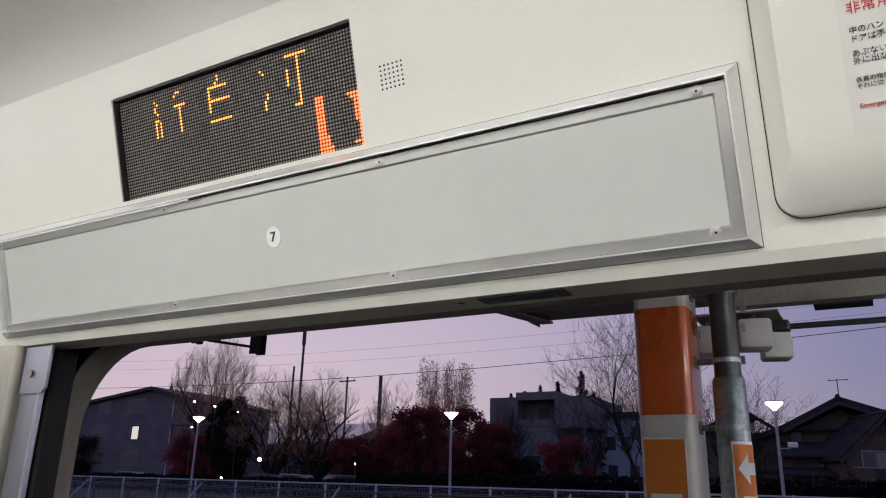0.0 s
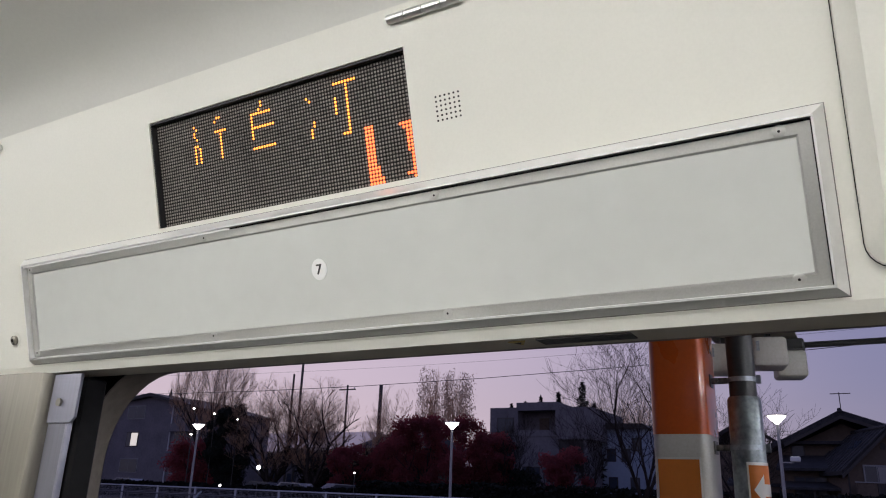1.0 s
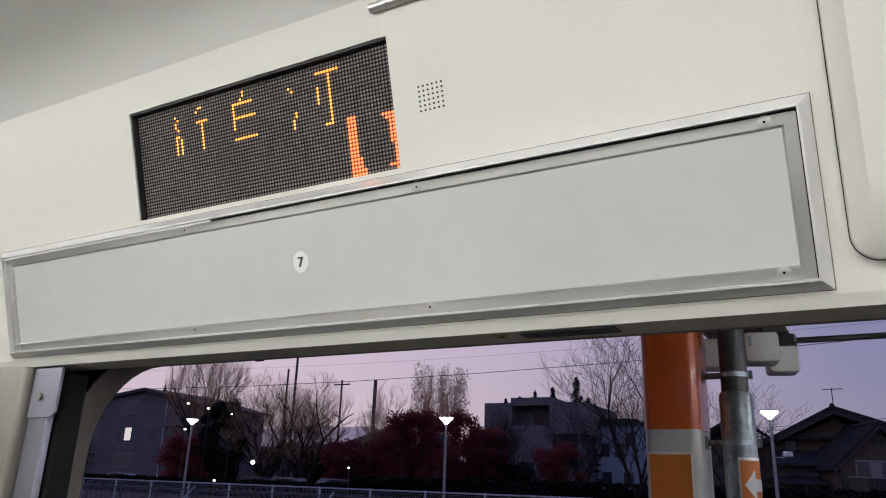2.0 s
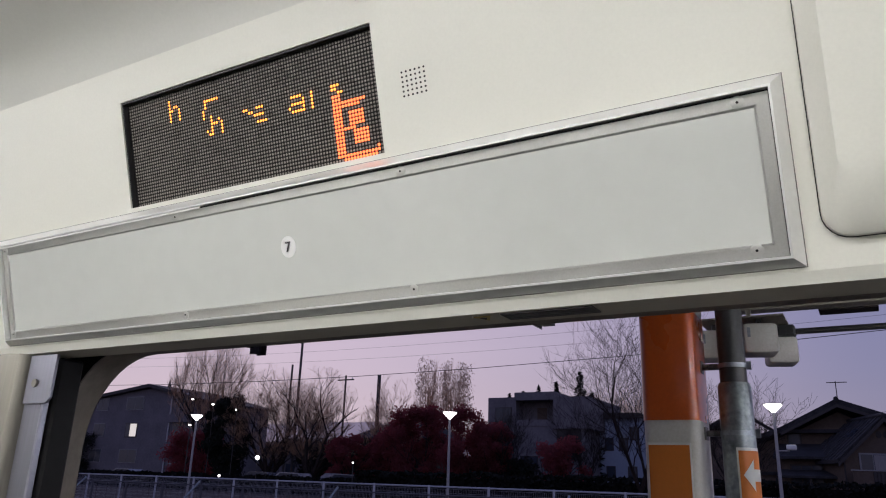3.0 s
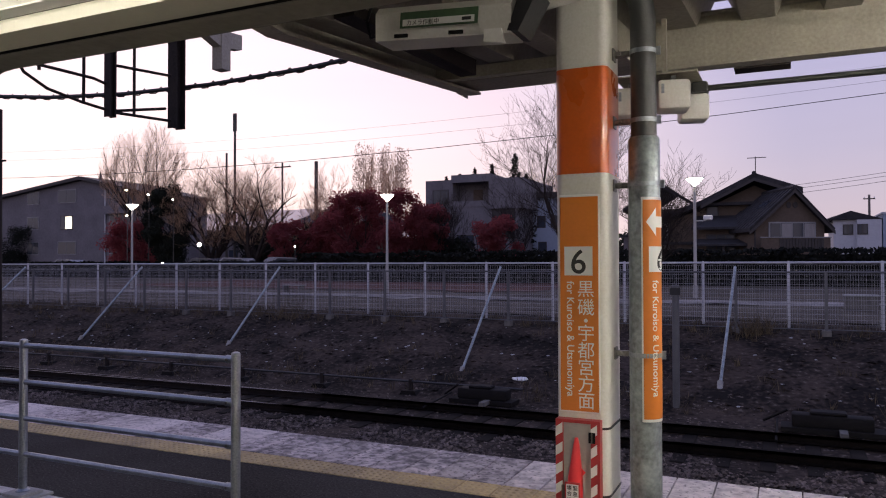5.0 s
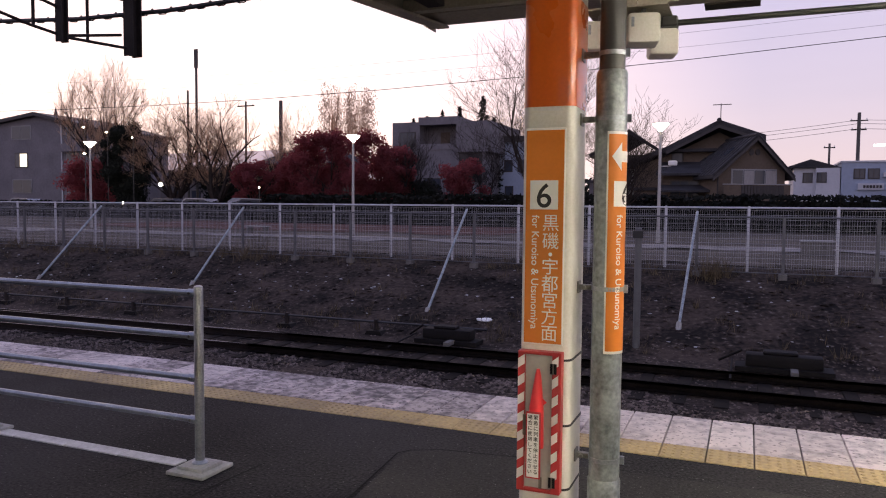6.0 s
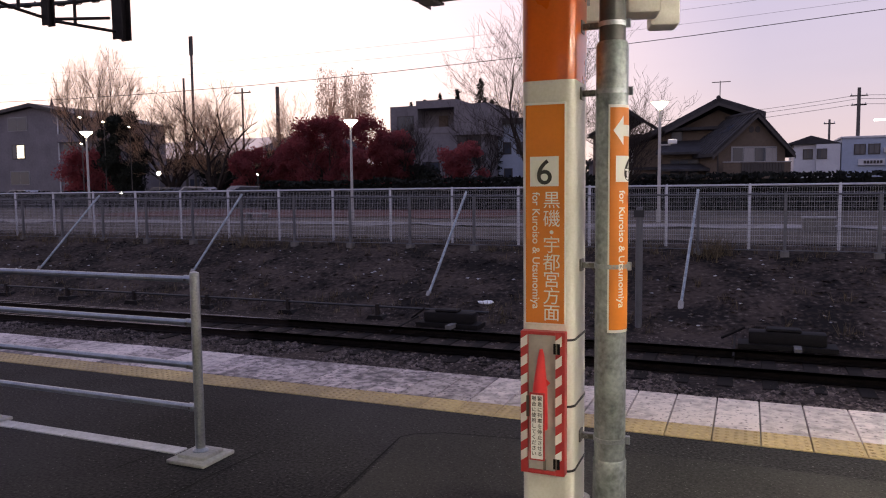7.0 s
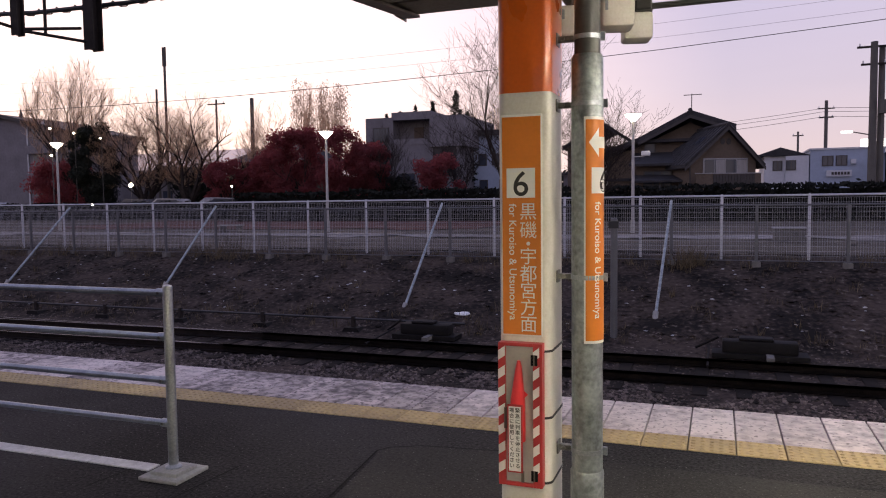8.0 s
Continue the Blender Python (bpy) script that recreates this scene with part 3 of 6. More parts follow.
def lintel_fittings():
    s = thing("speaker_grille", "small square of round speaker holes in the panel", "speaker grille", at=LINTEL)
    for i in range(6):
        for j in range(6):
            u, v = -0.391 + i * 0.0056, 0.228 + j * 0.0053
            # flat near-black discs stand for the shade inside the holes
            part("hole_shade", prism([(u + 0.0012 * math.cos(radians(45 * k)), v + 0.0012 * math.sin(radians(45 * k))) for k in range(8)], "z", 0.0002, 0.0006), DARK, s)
    b = thing("panel_bolt", "small steel bolt in a round recess", "bolt", at=LINTEL)
    part("recess", tube([(-1.199, 0.041, 0.0003), (-1.199, 0.041, 0.0012)], [0.013, 0.011], 20), PANEL, b)
    smooth(part("head", tube([(-1.199, 0.041, 0.001), (-1.199, 0.041, 0.005), (-1.199, 0.041, 0.0065)], [0.0075, 0.0075, 0.005], 14), STEEL, b), 30)
    # near-black disc for the shade in the bolt's socket
    part("socket", tube([(-1.199, 0.041, 0.0064), (-1.199, 0.041, 0.0069)], 0.0028, 8), DARK, b)
    h = thing("barrel_hinge", "small steel barrel hinge under the ceiling cove", "hinge", "cove hinges", "structure", at=LINTEL)
    for k in range(4):
        smooth(part("knuckle", tube([(-0.438 + k * 0.0235, 0.353, 0.004), (-0.438 + k * 0.0235 + 0.0225, 0.353, 0.004)], 0.0055, 12), ALU, h), 30)
    copy_thing(h, LINTEL @ Matrix.Translation((-0.845, 0.0, 0)))
    k = thing("ceiling_latch", "small dark latch on the ceiling cove", "latch")
    part("plate", tube([(-0.60, 0.566, 2.4915), (-0.60, 0.563, 2.486)], 0.009, 12), STEEL, k)
    part("knob", tube([(-0.60, 0.564, 2.488), (-0.60, 0.560, 2.478)], [0.005, 0.004], 10), DARK, k)
    # emergency door handle cover
    c = thing("emergency_handle_cover", "cream emergency door handle cover with printed instructions", "handle cover", at=LINTEL)
    part("seam", prism(round_rect(-0.0063, 0.0197, 0.42, 0.50, 0.0225), "z", 0.0003, 0.0012), DARK, c, "dark seam round the cover")
    outer, inner = round_rect(-0.0055, 0.0205, 0.42, 0.50, 0.022), round_rect(0.012, 0.072, 0.40, 0.48, 0.012)
    bm = bmesh.new()
    rings = [[bm.verts.new((x, y, h)) for x, y in o] for o, h in ((outer, 0.0013), (round_rect(-0.0040, 0.022, 0.418, 0.498, 0.021), 0.0085), (round_rect(0.004, 0.030, 0.41, 0.49, 0.020), 0.015), (inner, 0.026))]
    for a, b2 in zip(rings, rings[1:]):
        for q in range(len(a)):
            bm.faces.new((a[q], a[(q + 1) % len(a)], b2[(q + 1) % len(a)], b2[q]))
    bm.faces.new(rings[-1])
    smooth(part("cover", bm, PANEL, c), 25)
    part("plaque", box(0.060, 0.080, 0.0262, 0.36, 0.40, 0.0268), PLAQUE, c, "pale instruction plaque")
    for text, size, v, mat in (("非常用ドア", 0.0108, 0.1775, REDINK), ("中のハンドル", 0.0062, 0.1612, INK), ("ドアは手で", 0.0062, 0.1540, INK), ("あぶないです", 0.0062, 0.1425, INK), ("外に出ない", 0.0062, 0.1362, INK),
                               ("係員の指示", 0.0048, 0.1215, INK), ("それに従っ", 0.0048, 0.1163, INK), ("Emergency", 0.0056, 0.1005, REDINK)):
        lettering(text, size, mat, c, Matrix.Translation((0.0665, v, 0.0272)))
    # label and triangle on the underside of the lintel
    n = thing("underside_label", "dark grey label plate under the lintel", "label")
    part("plate", box(-0.312, 0.774, 2.0392, -0.213, 0.802, 2.0406), material("label_grey", (0.05, 0.047, 0.045), 0.5), n)
    for k in range(3):
        part("printed_bar", box(-0.306, 0.779 + k * 0.007, 2.0386, -0.219, 0.782 + k * 0.007, 2.0390), FENCEG, n)
    w = thing("warning_sticker", "small yellow triangular warning sticker under the lintel", "sticker")
    part("triangle", prism([(-0.345, 0.778), (-0.325, 0.778), (-0.335, 0.797)], "z", 2.0394, 2.0404), material("sticker_yellow", (0.42, 0.32, 0.10), 0.5), w)
    part("symbol", prism([(-0.339, 0.782), (-0.331, 0.782), (-0.335, 0.790)], "z", 2.0388, 2.0393), INK, w)


train_body()
poster_frame()
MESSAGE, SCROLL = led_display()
lintel_fittings()


# ---- the platform ----
def platform():
    bm = box(-60, 1.06, -1.3, 40, 5.335, 0.0)
    solo("pavement", bm, ASPHALT, "dark worn asphalt platform surface", "platform", kind="structure")
    solo("platform_base", box(-60, 5.335, -1.3, 40, 6.34, -0.06), CONC, "concrete platform wall under the edge slabs", "platform", kind="structure")
    # patched asphalt, laid just above the rest
    solo("asphalt_patch", prism([(-1.95, 3.0), (-1.97, 3.76), (-2.02, 4.35), (-2.07, 4.66), (-2.02, 4.74), (-1.84, 4.84), (-1.2, 4.92), (0.6, 4.95), (2.6, 4.90), (2.6, 3.0)], "z", -0.01, 0.004), PATCH, "slightly paler repaired asphalt patch", "asphalt patch", kind="structure")
    bm = bmesh.new()
    for a, b in (((-3.46, 3.55), (-3.42, 3.86)), ((-2.86, 3.30), (-2.83, 3.72)), ((-2.83, 3.72), (-2.79, 4.14)), ((-1.975, 3.0), (-1.99, 3.76)), ((-1.99, 3.76), (-2.085, 4.67)), ((-2.085, 4.67), (-2.03, 4.755)), ((-2.03, 4.755), (-1.84, 4.855)), ((-1.84, 4.855), (-1.2, 4.935))):
        d = Vector((b[0] - a[0], b[1] - a[1], 0))
        s = Vector((-d.y, d.x, 0)).normalized() * 0.006
        A, B = Vector((*a, 0.0062)), Vector((*b, 0.0062))
        bm.faces.new([bm.verts.new(v) for v in (A - s, B - s, B + s, A + s)])
    solo("asphalt_seams", bm, TAR, "black tar seams in the asphalt", "tar seam", kind="structure")
    ed = thing("platform_edge", "platform edge of pale worn slabs and yellow tactile tiles", "platform edge", kind="structure")
    return ed


EDGE_STRIP = platform()


def white_kerb():
    t = thing("white_line", "flush line of white kerb blocks in the asphalt", "kerb", kind="structure")
    me = None
    for k in range(26):
        x = -3.29 - 0.5 * k
        if me is None:
            o = part("block", box(-0.246, -0.056, -0.03, 0.246, 0.056, 0.009, 0.003), KERBW, t)
            me = o.data
        else:
            o = part("block", me, KERBW, t)
        o.location = (x - 0.25, 3.925, 0)


white_kerb()


def platform_railing():
    t = thing("railing", "galvanised tube railing on concrete feet", "railing")
    foot = post = None
    for k in range(7):
        x = -3.095 - 2.02 * k
        if k == 0:
            f = smooth(part("concrete_foot", box(-0.145, -0.15, 0.0, 0.145, 0.15, 0.026, 0.008, seg=2, bm=box(-0.10, -0.10, 0.02, 0.10, 0.10, 0.050, 0.010, seg=2)), FOOTP, t, "square concrete foot"), 30)
            p = smooth(part("post", tube([(0, 0, 0.05), (0, 0, 1.165), (0, 0, 1.178), (0, 0, 1.185)], [0.030, 0.030, 0.027, 0.012], 16), RAILG, t), 40)
            c = smooth(part("base_collar", tube([(0, 0, 0.05), (0, 0, 0.058), (0, 0, 0.070)], [0.05, 0.05, 0.032], 16), RAILG, t), 30)
        else:
            f, p, c = (part(n, o.data, RAILG, t) for n, o in (("concrete_foot", foot), ("post", post), ("base_collar", collar)))
        foot, post, collar = f, p, c
        for o in (f, p, c):
            o.location = (x, 3.875, 0)
        for z in (1.135, 0.862, 0.592, 0.325):
            if k == 0:
                smooth(part("socket", tube([(x - 0.075, 3.875, z), (x - 0.015, 3.875, z)], 0.0265, 12), RAILG, t), 30)
                part("bolt", tube([(x - 0.052, 3.85, z), (x - 0.052, 3.842, z)], 0.009, 6), CLAMPM, t)
    for z in (1.135, 0.862, 0.592, 0.325):
        smooth(part("rail", tube([(-3.11, 3.875, z), (-15.3, 3.875, z)], 0.0205, 12), RAILG, t), 30)


platform_railing()


def platform_pillar():
    x0, x1, y0, y1 = -0.965, -0.705, 3.765, 4.075
    t = thing("platform_pillar", "cream steel platform pillar with an orange band", "pillar")

    def shaft(z0, z1, grow=0.0):
        return prism(round_rect(x0 - grow, y0 - grow, x1 + grow, y1 + grow, 0.042 + grow, 5), "z", z0, z1)

    smooth(part("shaft", shaft(0, 3.22), CREAM, t), 35)
    smooth(part("orange_band", shaft(2.188, 2.715, 0.0025), ORANGE, t, "glossy orange band"), 35)
    smooth(part("plinth", shaft(0, 0.05, 0.03), CONC, t, "concrete plinth"), 35)
    for z in (0.93, 0.60, 0.275):
        smooth(part("strap", shaft(z, z + 0.011, 0.004), BLACK, t, "thin black strap"), 35)
    s = thing("platform_sign", "vertical orange platform sign with white Japanese lettering", "sign")
    part("backing", box(-0.946, 3.757, 1.008, -0.742, 3.7645, 2.083, 0.002), STICKER, s, "white sign edge")
    part("face", box(-0.939, 3.7545, 1.016, -0.749, 3.7568, 2.072), SIGNO, s)
    part("number_field", box(-0.917, 3.7525, 1.683, -0.776, 3.7543, 1.826), STICKER, s, "white number field")
    lettering("6", 0.168, INK, s, Matrix.Translation((-0.8465, 3.7518, 1.694)) @ RX, "number", "CENTER", 0.001)
    for k, ch in enumerate("黒磯・宇都宮方面"):
        z = (1.585, 1.495, 1.428, 1.368, 1.283, 1.200, 1.118, 1.036)[k]
        lettering(ch, 0.088, STICKER, s, Matrix.Translation((-0.8105, 3.7538, z)) @ RX, "character", "CENTER", 0.0)
    lettering("for Kuroiso & Utsunomiya", 0.052, STICKER, s, Matrix.Translation((-0.905, 3.7538, 1.655)) @ RX @ pose(0, 0, 0, 0, 0, -90), "lettering", "LEFT", 0.0004, stretch=1.02)
    e = thing("baton_box", "red and white striped box with a red signal baton", "safety box")
    X0, X1, Z0, Z1 = -0.955, -0.735, 0.270, 0.980
    part("back", box(X0 + 0.004, 3.742, Z0 + 0.004, X1 - 0.004, 3.7645, Z1 - 0.004), FROST, e, "grey back plate")
    for a, b, c, d in ((X0, Z0, X0 + 0.036, Z1), (X1 - 0.046, Z0, X1, Z1), (X0 + 0.036, Z1 - 0.016, X1 - 0.046, Z1), (X0 + 0.036, Z0, X1 - 0.046, Z0 + 0.018)):
        part("rim", box(a, 3.712, b, c, 3.7643, d, 0.002), BOXRED, e, "red rim")
    for k in range(7):
        z = Z0 + 0.058 + k * 0.094
        for a, b in ((X0 + 0.001, X0 + 0.035), (X1 - 0.045, X1 - 0.014)):
            part("stripe", prism([(a, z), (b, z + 0.024), (b, z + 0.072), (a, z + 0.048)], "y", 3.7098, 3.7118), STICKER, e, "white slanted stripe")
    part("window", box(X0 + 0.037, 3.726, Z0 + 0.019, X1 - 0.047, 3.7295, Z1 - 0.017), FROST, e, "cloudy plastic window")
    bt = part("baton", tube([(-0.858, 3.710, 0.50), (-0.856, 3.710, 0.70), (-0.850, 3.710, 0.86), (-0.850, 3.710, 0.895)], [0.040, 0.036, 0.016, 0.008], 12), BATON, e, "red signal baton")
    smooth(bt, 40)
    part("wing", prism([(-0.838, 0.76), (-0.805, 0.73), (-0.835, 0.70)], "y", 3.708, 3.713), BATON, bt)
    pl = part("label_plate", box(-0.896, 3.660, 0.356, -0.820, 3.6675, 0.690, 0.002), BOXRED, e, "red-edged white label")
    part("label_face", box(-0.888, 3.6575, 0.365, -0.828, 3.6598, 0.681), STICKER, pl)
    part("bracket", box(-0.886, 3.667, 0.50, -0.83, 3.728, 0.56), BOXRED, pl)
    for col, words in ((-0.8435, "緊急に列車を停止させる"), (-0.8725, "場合に使用してください")):
        for k, ch in enumerate(words):
            lettering(ch, 0.0245, INK, e, Matrix.Translation((col, 3.6568, 0.655 - k * 0.0272)) @ RX, "character", "CENTER", 0.0003)
    for z in (0.90, 0.33):
        hg = part("hinge", box(X1 - 0.055, 3.7065, z - 0.026, X1 - 0.022, 3.7095, z + 0.026, 0.001), DARK, e, "dark steel hinge")
        part("pin", tube([(X1 - 0.039, 3.7055, z - 0.027), (X1 - 0.039, 3.7055, z + 0.027)], 0.0035, 8), STEEL, hg)
    part("latch", box(X0 + 0.030, 3.705, 0.555, X0 + 0.046, 3.713, 0.66, 0.002), STEEL, e, "steel latch")
    part("handle", box(-0.842, 3.716, 0.29, -0.828, 3.7255, 0.345), STEEL, e)


platform_pillar()


def conduit():
    cx, cy = -0.556, 3.93
    t = thing("drain_pipe", "galvanised steel drain pipe with a dark upper tube", "pipe")
    smooth(part("lower_pipe", tube([(cx, cy, 0), (cx, cy, 2.355), (cx, cy, 2.372)], [0.077, 0.077, 0.070], 28), GALV, t, "mottled galvanised pipe"), 40)
    smooth(part("upper_pipe", tube([(cx, cy, 2.365), (cx, cy, 2.98), (cx - 0.01, cy - 0.02, 3.06), (cx - 0.04, cy - 0.06, 3.14), (cx - 0.08, cy - 0.11, 3.24)], 0.063, 24), PVC, t, "dark grey upper pipe"), 40)
    smooth(part("coupling", tube([(cx, cy, 0.10), (cx, cy, 0.31), (cx, cy, 0.32)], [0.083, 0.083, 0.078], 28), GALV, t, "pipe coupling"), 40)
    for z in (2.135, 2.455, 2.80, 1.290, 0.420):
        r = 0.064 if z > 2.36 else 0.078
        cl = smooth(part("clamp", tube([(cx, cy, z - 0.011), (cx, cy, z + 0.011)], r + 0.003, 28), RAILG, t, "steel pipe clamp"), 40)
        part("bracket", box(-0.704, cy - 0.018, z - 0.014, cx - r, cy + 0.014, z + 0.014, 0.003), CLAMPM, cl)
        part("bolt", tube([(-0.672, cy - 0.018, z), (-0.672, cy - 0.034, z)], 0.011, 6), CLAMPM, cl)
        part("pillar_pad", box(-0.7045, cy - 0.035, z - 0.03, -0.696, cy + 0.03, z + 0.03), CLAMPM, cl)
        part("lug", box(cx + r + 0.002, cy - 0.012, z - 0.02, cx + r + 0.022, cy + 0.004, z + 0.02), RAILG, cl)
    # sign wrapped on the pipe, facing along the platform
    s = thing("wrapped_sign", "orange direction sign wrapped round the pipe", "sign")

    def wrap(a0, a1, z0, z1, r, mat, name, label=""):
        bm = bmesh.new()
        n = 14
        lo = [bm.verts.new((cx + r * math.cos(radians(a0 + (a1 - a0) * k / n)), cy + r * math.sin(radians(a0 + (a1 - a0) * k / n)), z0)) for k in range(n + 1)]
        hi = [bm.verts.new((v.co.x, v.co.y, z1)) for v in lo]
        for k in range(n):
            bm.faces.new((lo[k], lo[k + 1], hi[k + 1], hi[k]))
        return smooth(part(name, bm, mat, s, label), 60)

    wrap(-92, 58, 0.968, 2.068, 0.0795, STICKER, "backing", "white sign edge")
    wrap(-86, 52, 0.982, 2.054, 0.0806, SIGNO, "face")
    wrap(-66, 34, 1.70, 1.825, 0.0815, STICKER, "number_field", "white number field")

    def bend(ob):
        """Wraps flat lettering, drawn with x as arc length, round the pipe."""
        for v in ob.data.vertices:
            a = v.co.x / 0.082
            r = 0.082 + v.co.z
            v.co = Vector((cx + r * math.cos(a), cy + r * math.sin(a), v.co.y))

    bend(lettering("6", 0.15, INK, s, Matrix.Translation((-0.017, 1.708, 0.0008)), "number", "CENTER", 0.001))
    bend(lettering("for Kuroiso & Utsunomiya", 0.050, STICKER, s, Matrix.Translation((-0.076, 1.66, 0.0)) @ pose(0, 0, 0, 0, 0, -90), "lettering", "LEFT", 0.0004, stretch=1.06))
    bm, cols = bmesh.new(), []
    for x, h in [(-0.107 + 0.0065 * k, 0.001 + 0.0087 * k) for k in range(9)] + [(-0.055 + 0.0085 * k, 0.027) for k in range(11)]:
        cols.append((bm.verts.new((x, 1.945 - h, 0)), bm.verts.new((x, 1.945 + h, 0))))
    for a, b in zip(cols, cols[1:]):
        bm.faces.new((a[0], b[0], b[1], a[1]))
    ar = part("arrow", bm, STICKER, s, "white arrow")
    bend(ar)


conduit()


FLUTE = -0.60


def canopy():
    def low(y):
        return 3.205 + 0.089 * (y - 6.0) if y > 3.3 else 2.965 + 0.089 * (3.3 - y)

    # folded roof sheet
    bm = bmesh.new()
    for first, last, end in ((-2.37, -0.75, 6.12), (FLUTE, 12.0, 5.20)):
        prof, x = [], first
        while x < last:
            prof += [(x, 0.10), (x + 0.19, 0.10), (x + 0.28, 0.29), (x + 0.36, 0.29), (x + 0.45, 0.10)]
            x += 0.45
        for lift in (0.0, 0.004):
            rows = [[bm.verts.new((px, y, low(y) + h + lift)) for px, h in prof] for y in (0.4, 3.3, end)]
            for a, b in zip(rows, rows[1:]):
                for k in range(len(prof) - 1):
                    bm.faces.new((a[k], a[k + 1], b[k + 1], b[k]))
    c = thing("platform_canopy", "beige steel platform canopy with a folded sheet roof", "canopy")
    part("roof_sheet", bm, ROOFSH, c, "folded steel roof sheet")
    # end fascia, edge channel and drip plate
    bm = bmesh.new()
    for a, b in ((0.4, 3.3), (3.3, 6.0)):
        prism([(a, low(a) - 0.02), (b, low(b) - 0.02), (b, low(b) + 0.24), (a, low(a) + 0.24)], "x", -2.40, -2.372, bm)
    part("end_fascia", bm, BEAM, c, "beige end fascia")
    bm = bmesh.new()
    for a, b in ((0.4, 3.3), (3.3, 6.0)):
        prism([(a, low(a) - 0.024), (b, low(b) - 0.024), (b, low(b) - 0.004), (a, low(a) - 0.004)], "x", -2.371, -2.27, bm)
    part("fascia_flange", bm, BEAM, c)
    part("drip_plate", box(-2.41, 5.80, 3.165, -2.402, 6.03, 3.40), BEAM, c, "end drip plate")
    part("edge_channel", box(-2.371, 5.97, 3.222, -0.6, 6.05, 3.36), BEAM, c, "edge channel")
    part("gutter_plate", box(-2.371, 5.62, 3.208, -0.6, 5.97, 3.220), CANOPY, c, "soffit plate")
    part("longitudinal_beam", box(-0.70, 4.98, 2.965, 12, 4.995, 3.272), BEAM, c, "painted steel beam")
    part("beam_flange", box(-0.70, 4.93, 2.950, 12, 5.05, 2.964), BEAM, c)
    part("beam_flange", box(-0.70, 4.93, 3.273, 12, 5.05, 3.287), BEAM, c)
    part("inner_beam", box(-2.36, 5.30, 3.15, -0.70, 5.38, 3.235), BEAM, c, "painted inner beam")
    for k in range(9):
        part("purlin", box(-0.2 + k * 0.9, 5.06, 2.942, 0.12 + k * 0.9, 5.20, 3.19), BROWN, c, "dark purlin")
    for x in (-0.835, 5.2):
        bm = bmesh.new()
        prism([(3.80, 2.96), (4.0, 2.93), (4.92, 3.0), (4.92, 3.19), (4.0, 3.10), (3.80, 3.08)], "x", x - 0.06, x + 0.06, bm)
        part("cross_beam", bm, BEAM, c, "cantilever cross beam")
    part("end_beam", prism([(3.3, 2.985), (4.90, 3.05), (4.90, 3.16), (3.3, 3.04)], "x", -1.98, -1.86), BROWN, c, "dark end beam")
    for x in (0.02, 0.14):
        for z in (3.05, 3.12):
            part("bolt_head", tube([(x, 4.979, z), (x, 4.970, z)], 0.010, 6), BEAM, c)
    smooth(part("rail_pipe", tube([(-1.35, 3.60, 2.94), (-0.6, 3.60, 3.04), (0.4, 3.60, 3.16)], 0.022, 10), CREAM, c, "cream painted pipe"))
    # security camera housing with a label
    v = thing("security_camera", "cream security camera housing with a green label", "security camera", at=pose(-1.33, 3.28, 2.85, 0, 4, 0))
    smooth(part("housing", prism([(-0.085, -0.075), (0.085, -0.075), (0.10, 0.05), (0.07, 0.085), (-0.07, 0.085), (-0.10, 0.05)], "x", -0.34, 0.34), CREAM, v), 30)
    part("hood", prism([(0.325, -0.065), (0.375, -0.070), (0.455, 0.10), (0.435, 0.125), (0.375, 0.115)], "y", -0.09, 0.09), BLACK, v, "black slanted lens hood")
    smooth(part("cable", tube([(-0.34, 0, 0.0), (-0.42, 0.0, -0.03), (-0.46, 0.02, 0.06), (-0.44, 0.05, 0.2)], 0.008, 6), BLACK, v, "thin black cable"), 50)
    part("mount", box(-0.03, -0.03, 0.08, 0.03, 0.03, 0.24), BEAM, v)
    part("nose_plate", prism([(0.22, -0.11), (0.32, -0.12), (0.30, -0.055), (0.22, -0.055)], "y", -0.098, -0.08), WHITE, v)
    for x in (-0.2, 0.08):
        part("clasp", box(x - 0.035, -0.097, -0.066, x + 0.035, -0.088, -0.05), DARK, v)
    lb = part("label", prism([(-0.20, -0.028), (0.19, -0.028), (0.19, 0.045), (-0.20, 0.045)], "y", -0.109, -0.104), material("label_green", (0.06, 0.12, 0.06), 0.5), v, "green and white label")
    part("label_field", prism([(-0.185, -0.020), (0.175, -0.020), (0.175, 0.010), (-0.185, 0.010)], "y", -0.1115, -0.1095), STICKER, lb)
    lettering("カメラ作動中", 0.028, INK, v, Matrix.Translation((-0.165, -0.1122, -0.017)) @ RX)
    part("mark", box(0.115, -0.1122, -0.012, 0.16, -0.1118, 0.003), INK, lb)
    # loudspeakers
    sp = thing("loudspeaker", "cream box loudspeaker hung under the canopy", "loudspeaker", "platform loudspeakers", at=pose(-0.462, 4.30, 2.645, 0, 0, 14))
    smooth(part("case", box(-0.088, -0.085, -0.082, 0.082, 0.10, 0.076, 0.020, seg=2), CREAM, sp), 35)
    part("bracket", box(-0.012, -0.03, 0.077, 0.012, 0.03, 0.115), PVC, sp)
    part("yoke", box(-0.07, -0.091, 0.0, -0.055, -0.086, 0.05), RAILG, sp)
    copy_thing(sp, pose(-0.385, 4.56, 2.622, 0, 0, 14) @ Matrix.Scale(0.92, 4))
    copy_thing(sp, pose(-0.70, 4.36, 2.635, 0, 0, 14))
    for x in (-0.52,):
        part("plate_hanger", box(x - 0.012, 4.38, 2.77, x + 0.012, 4.42, 3.1), BEAM, c)
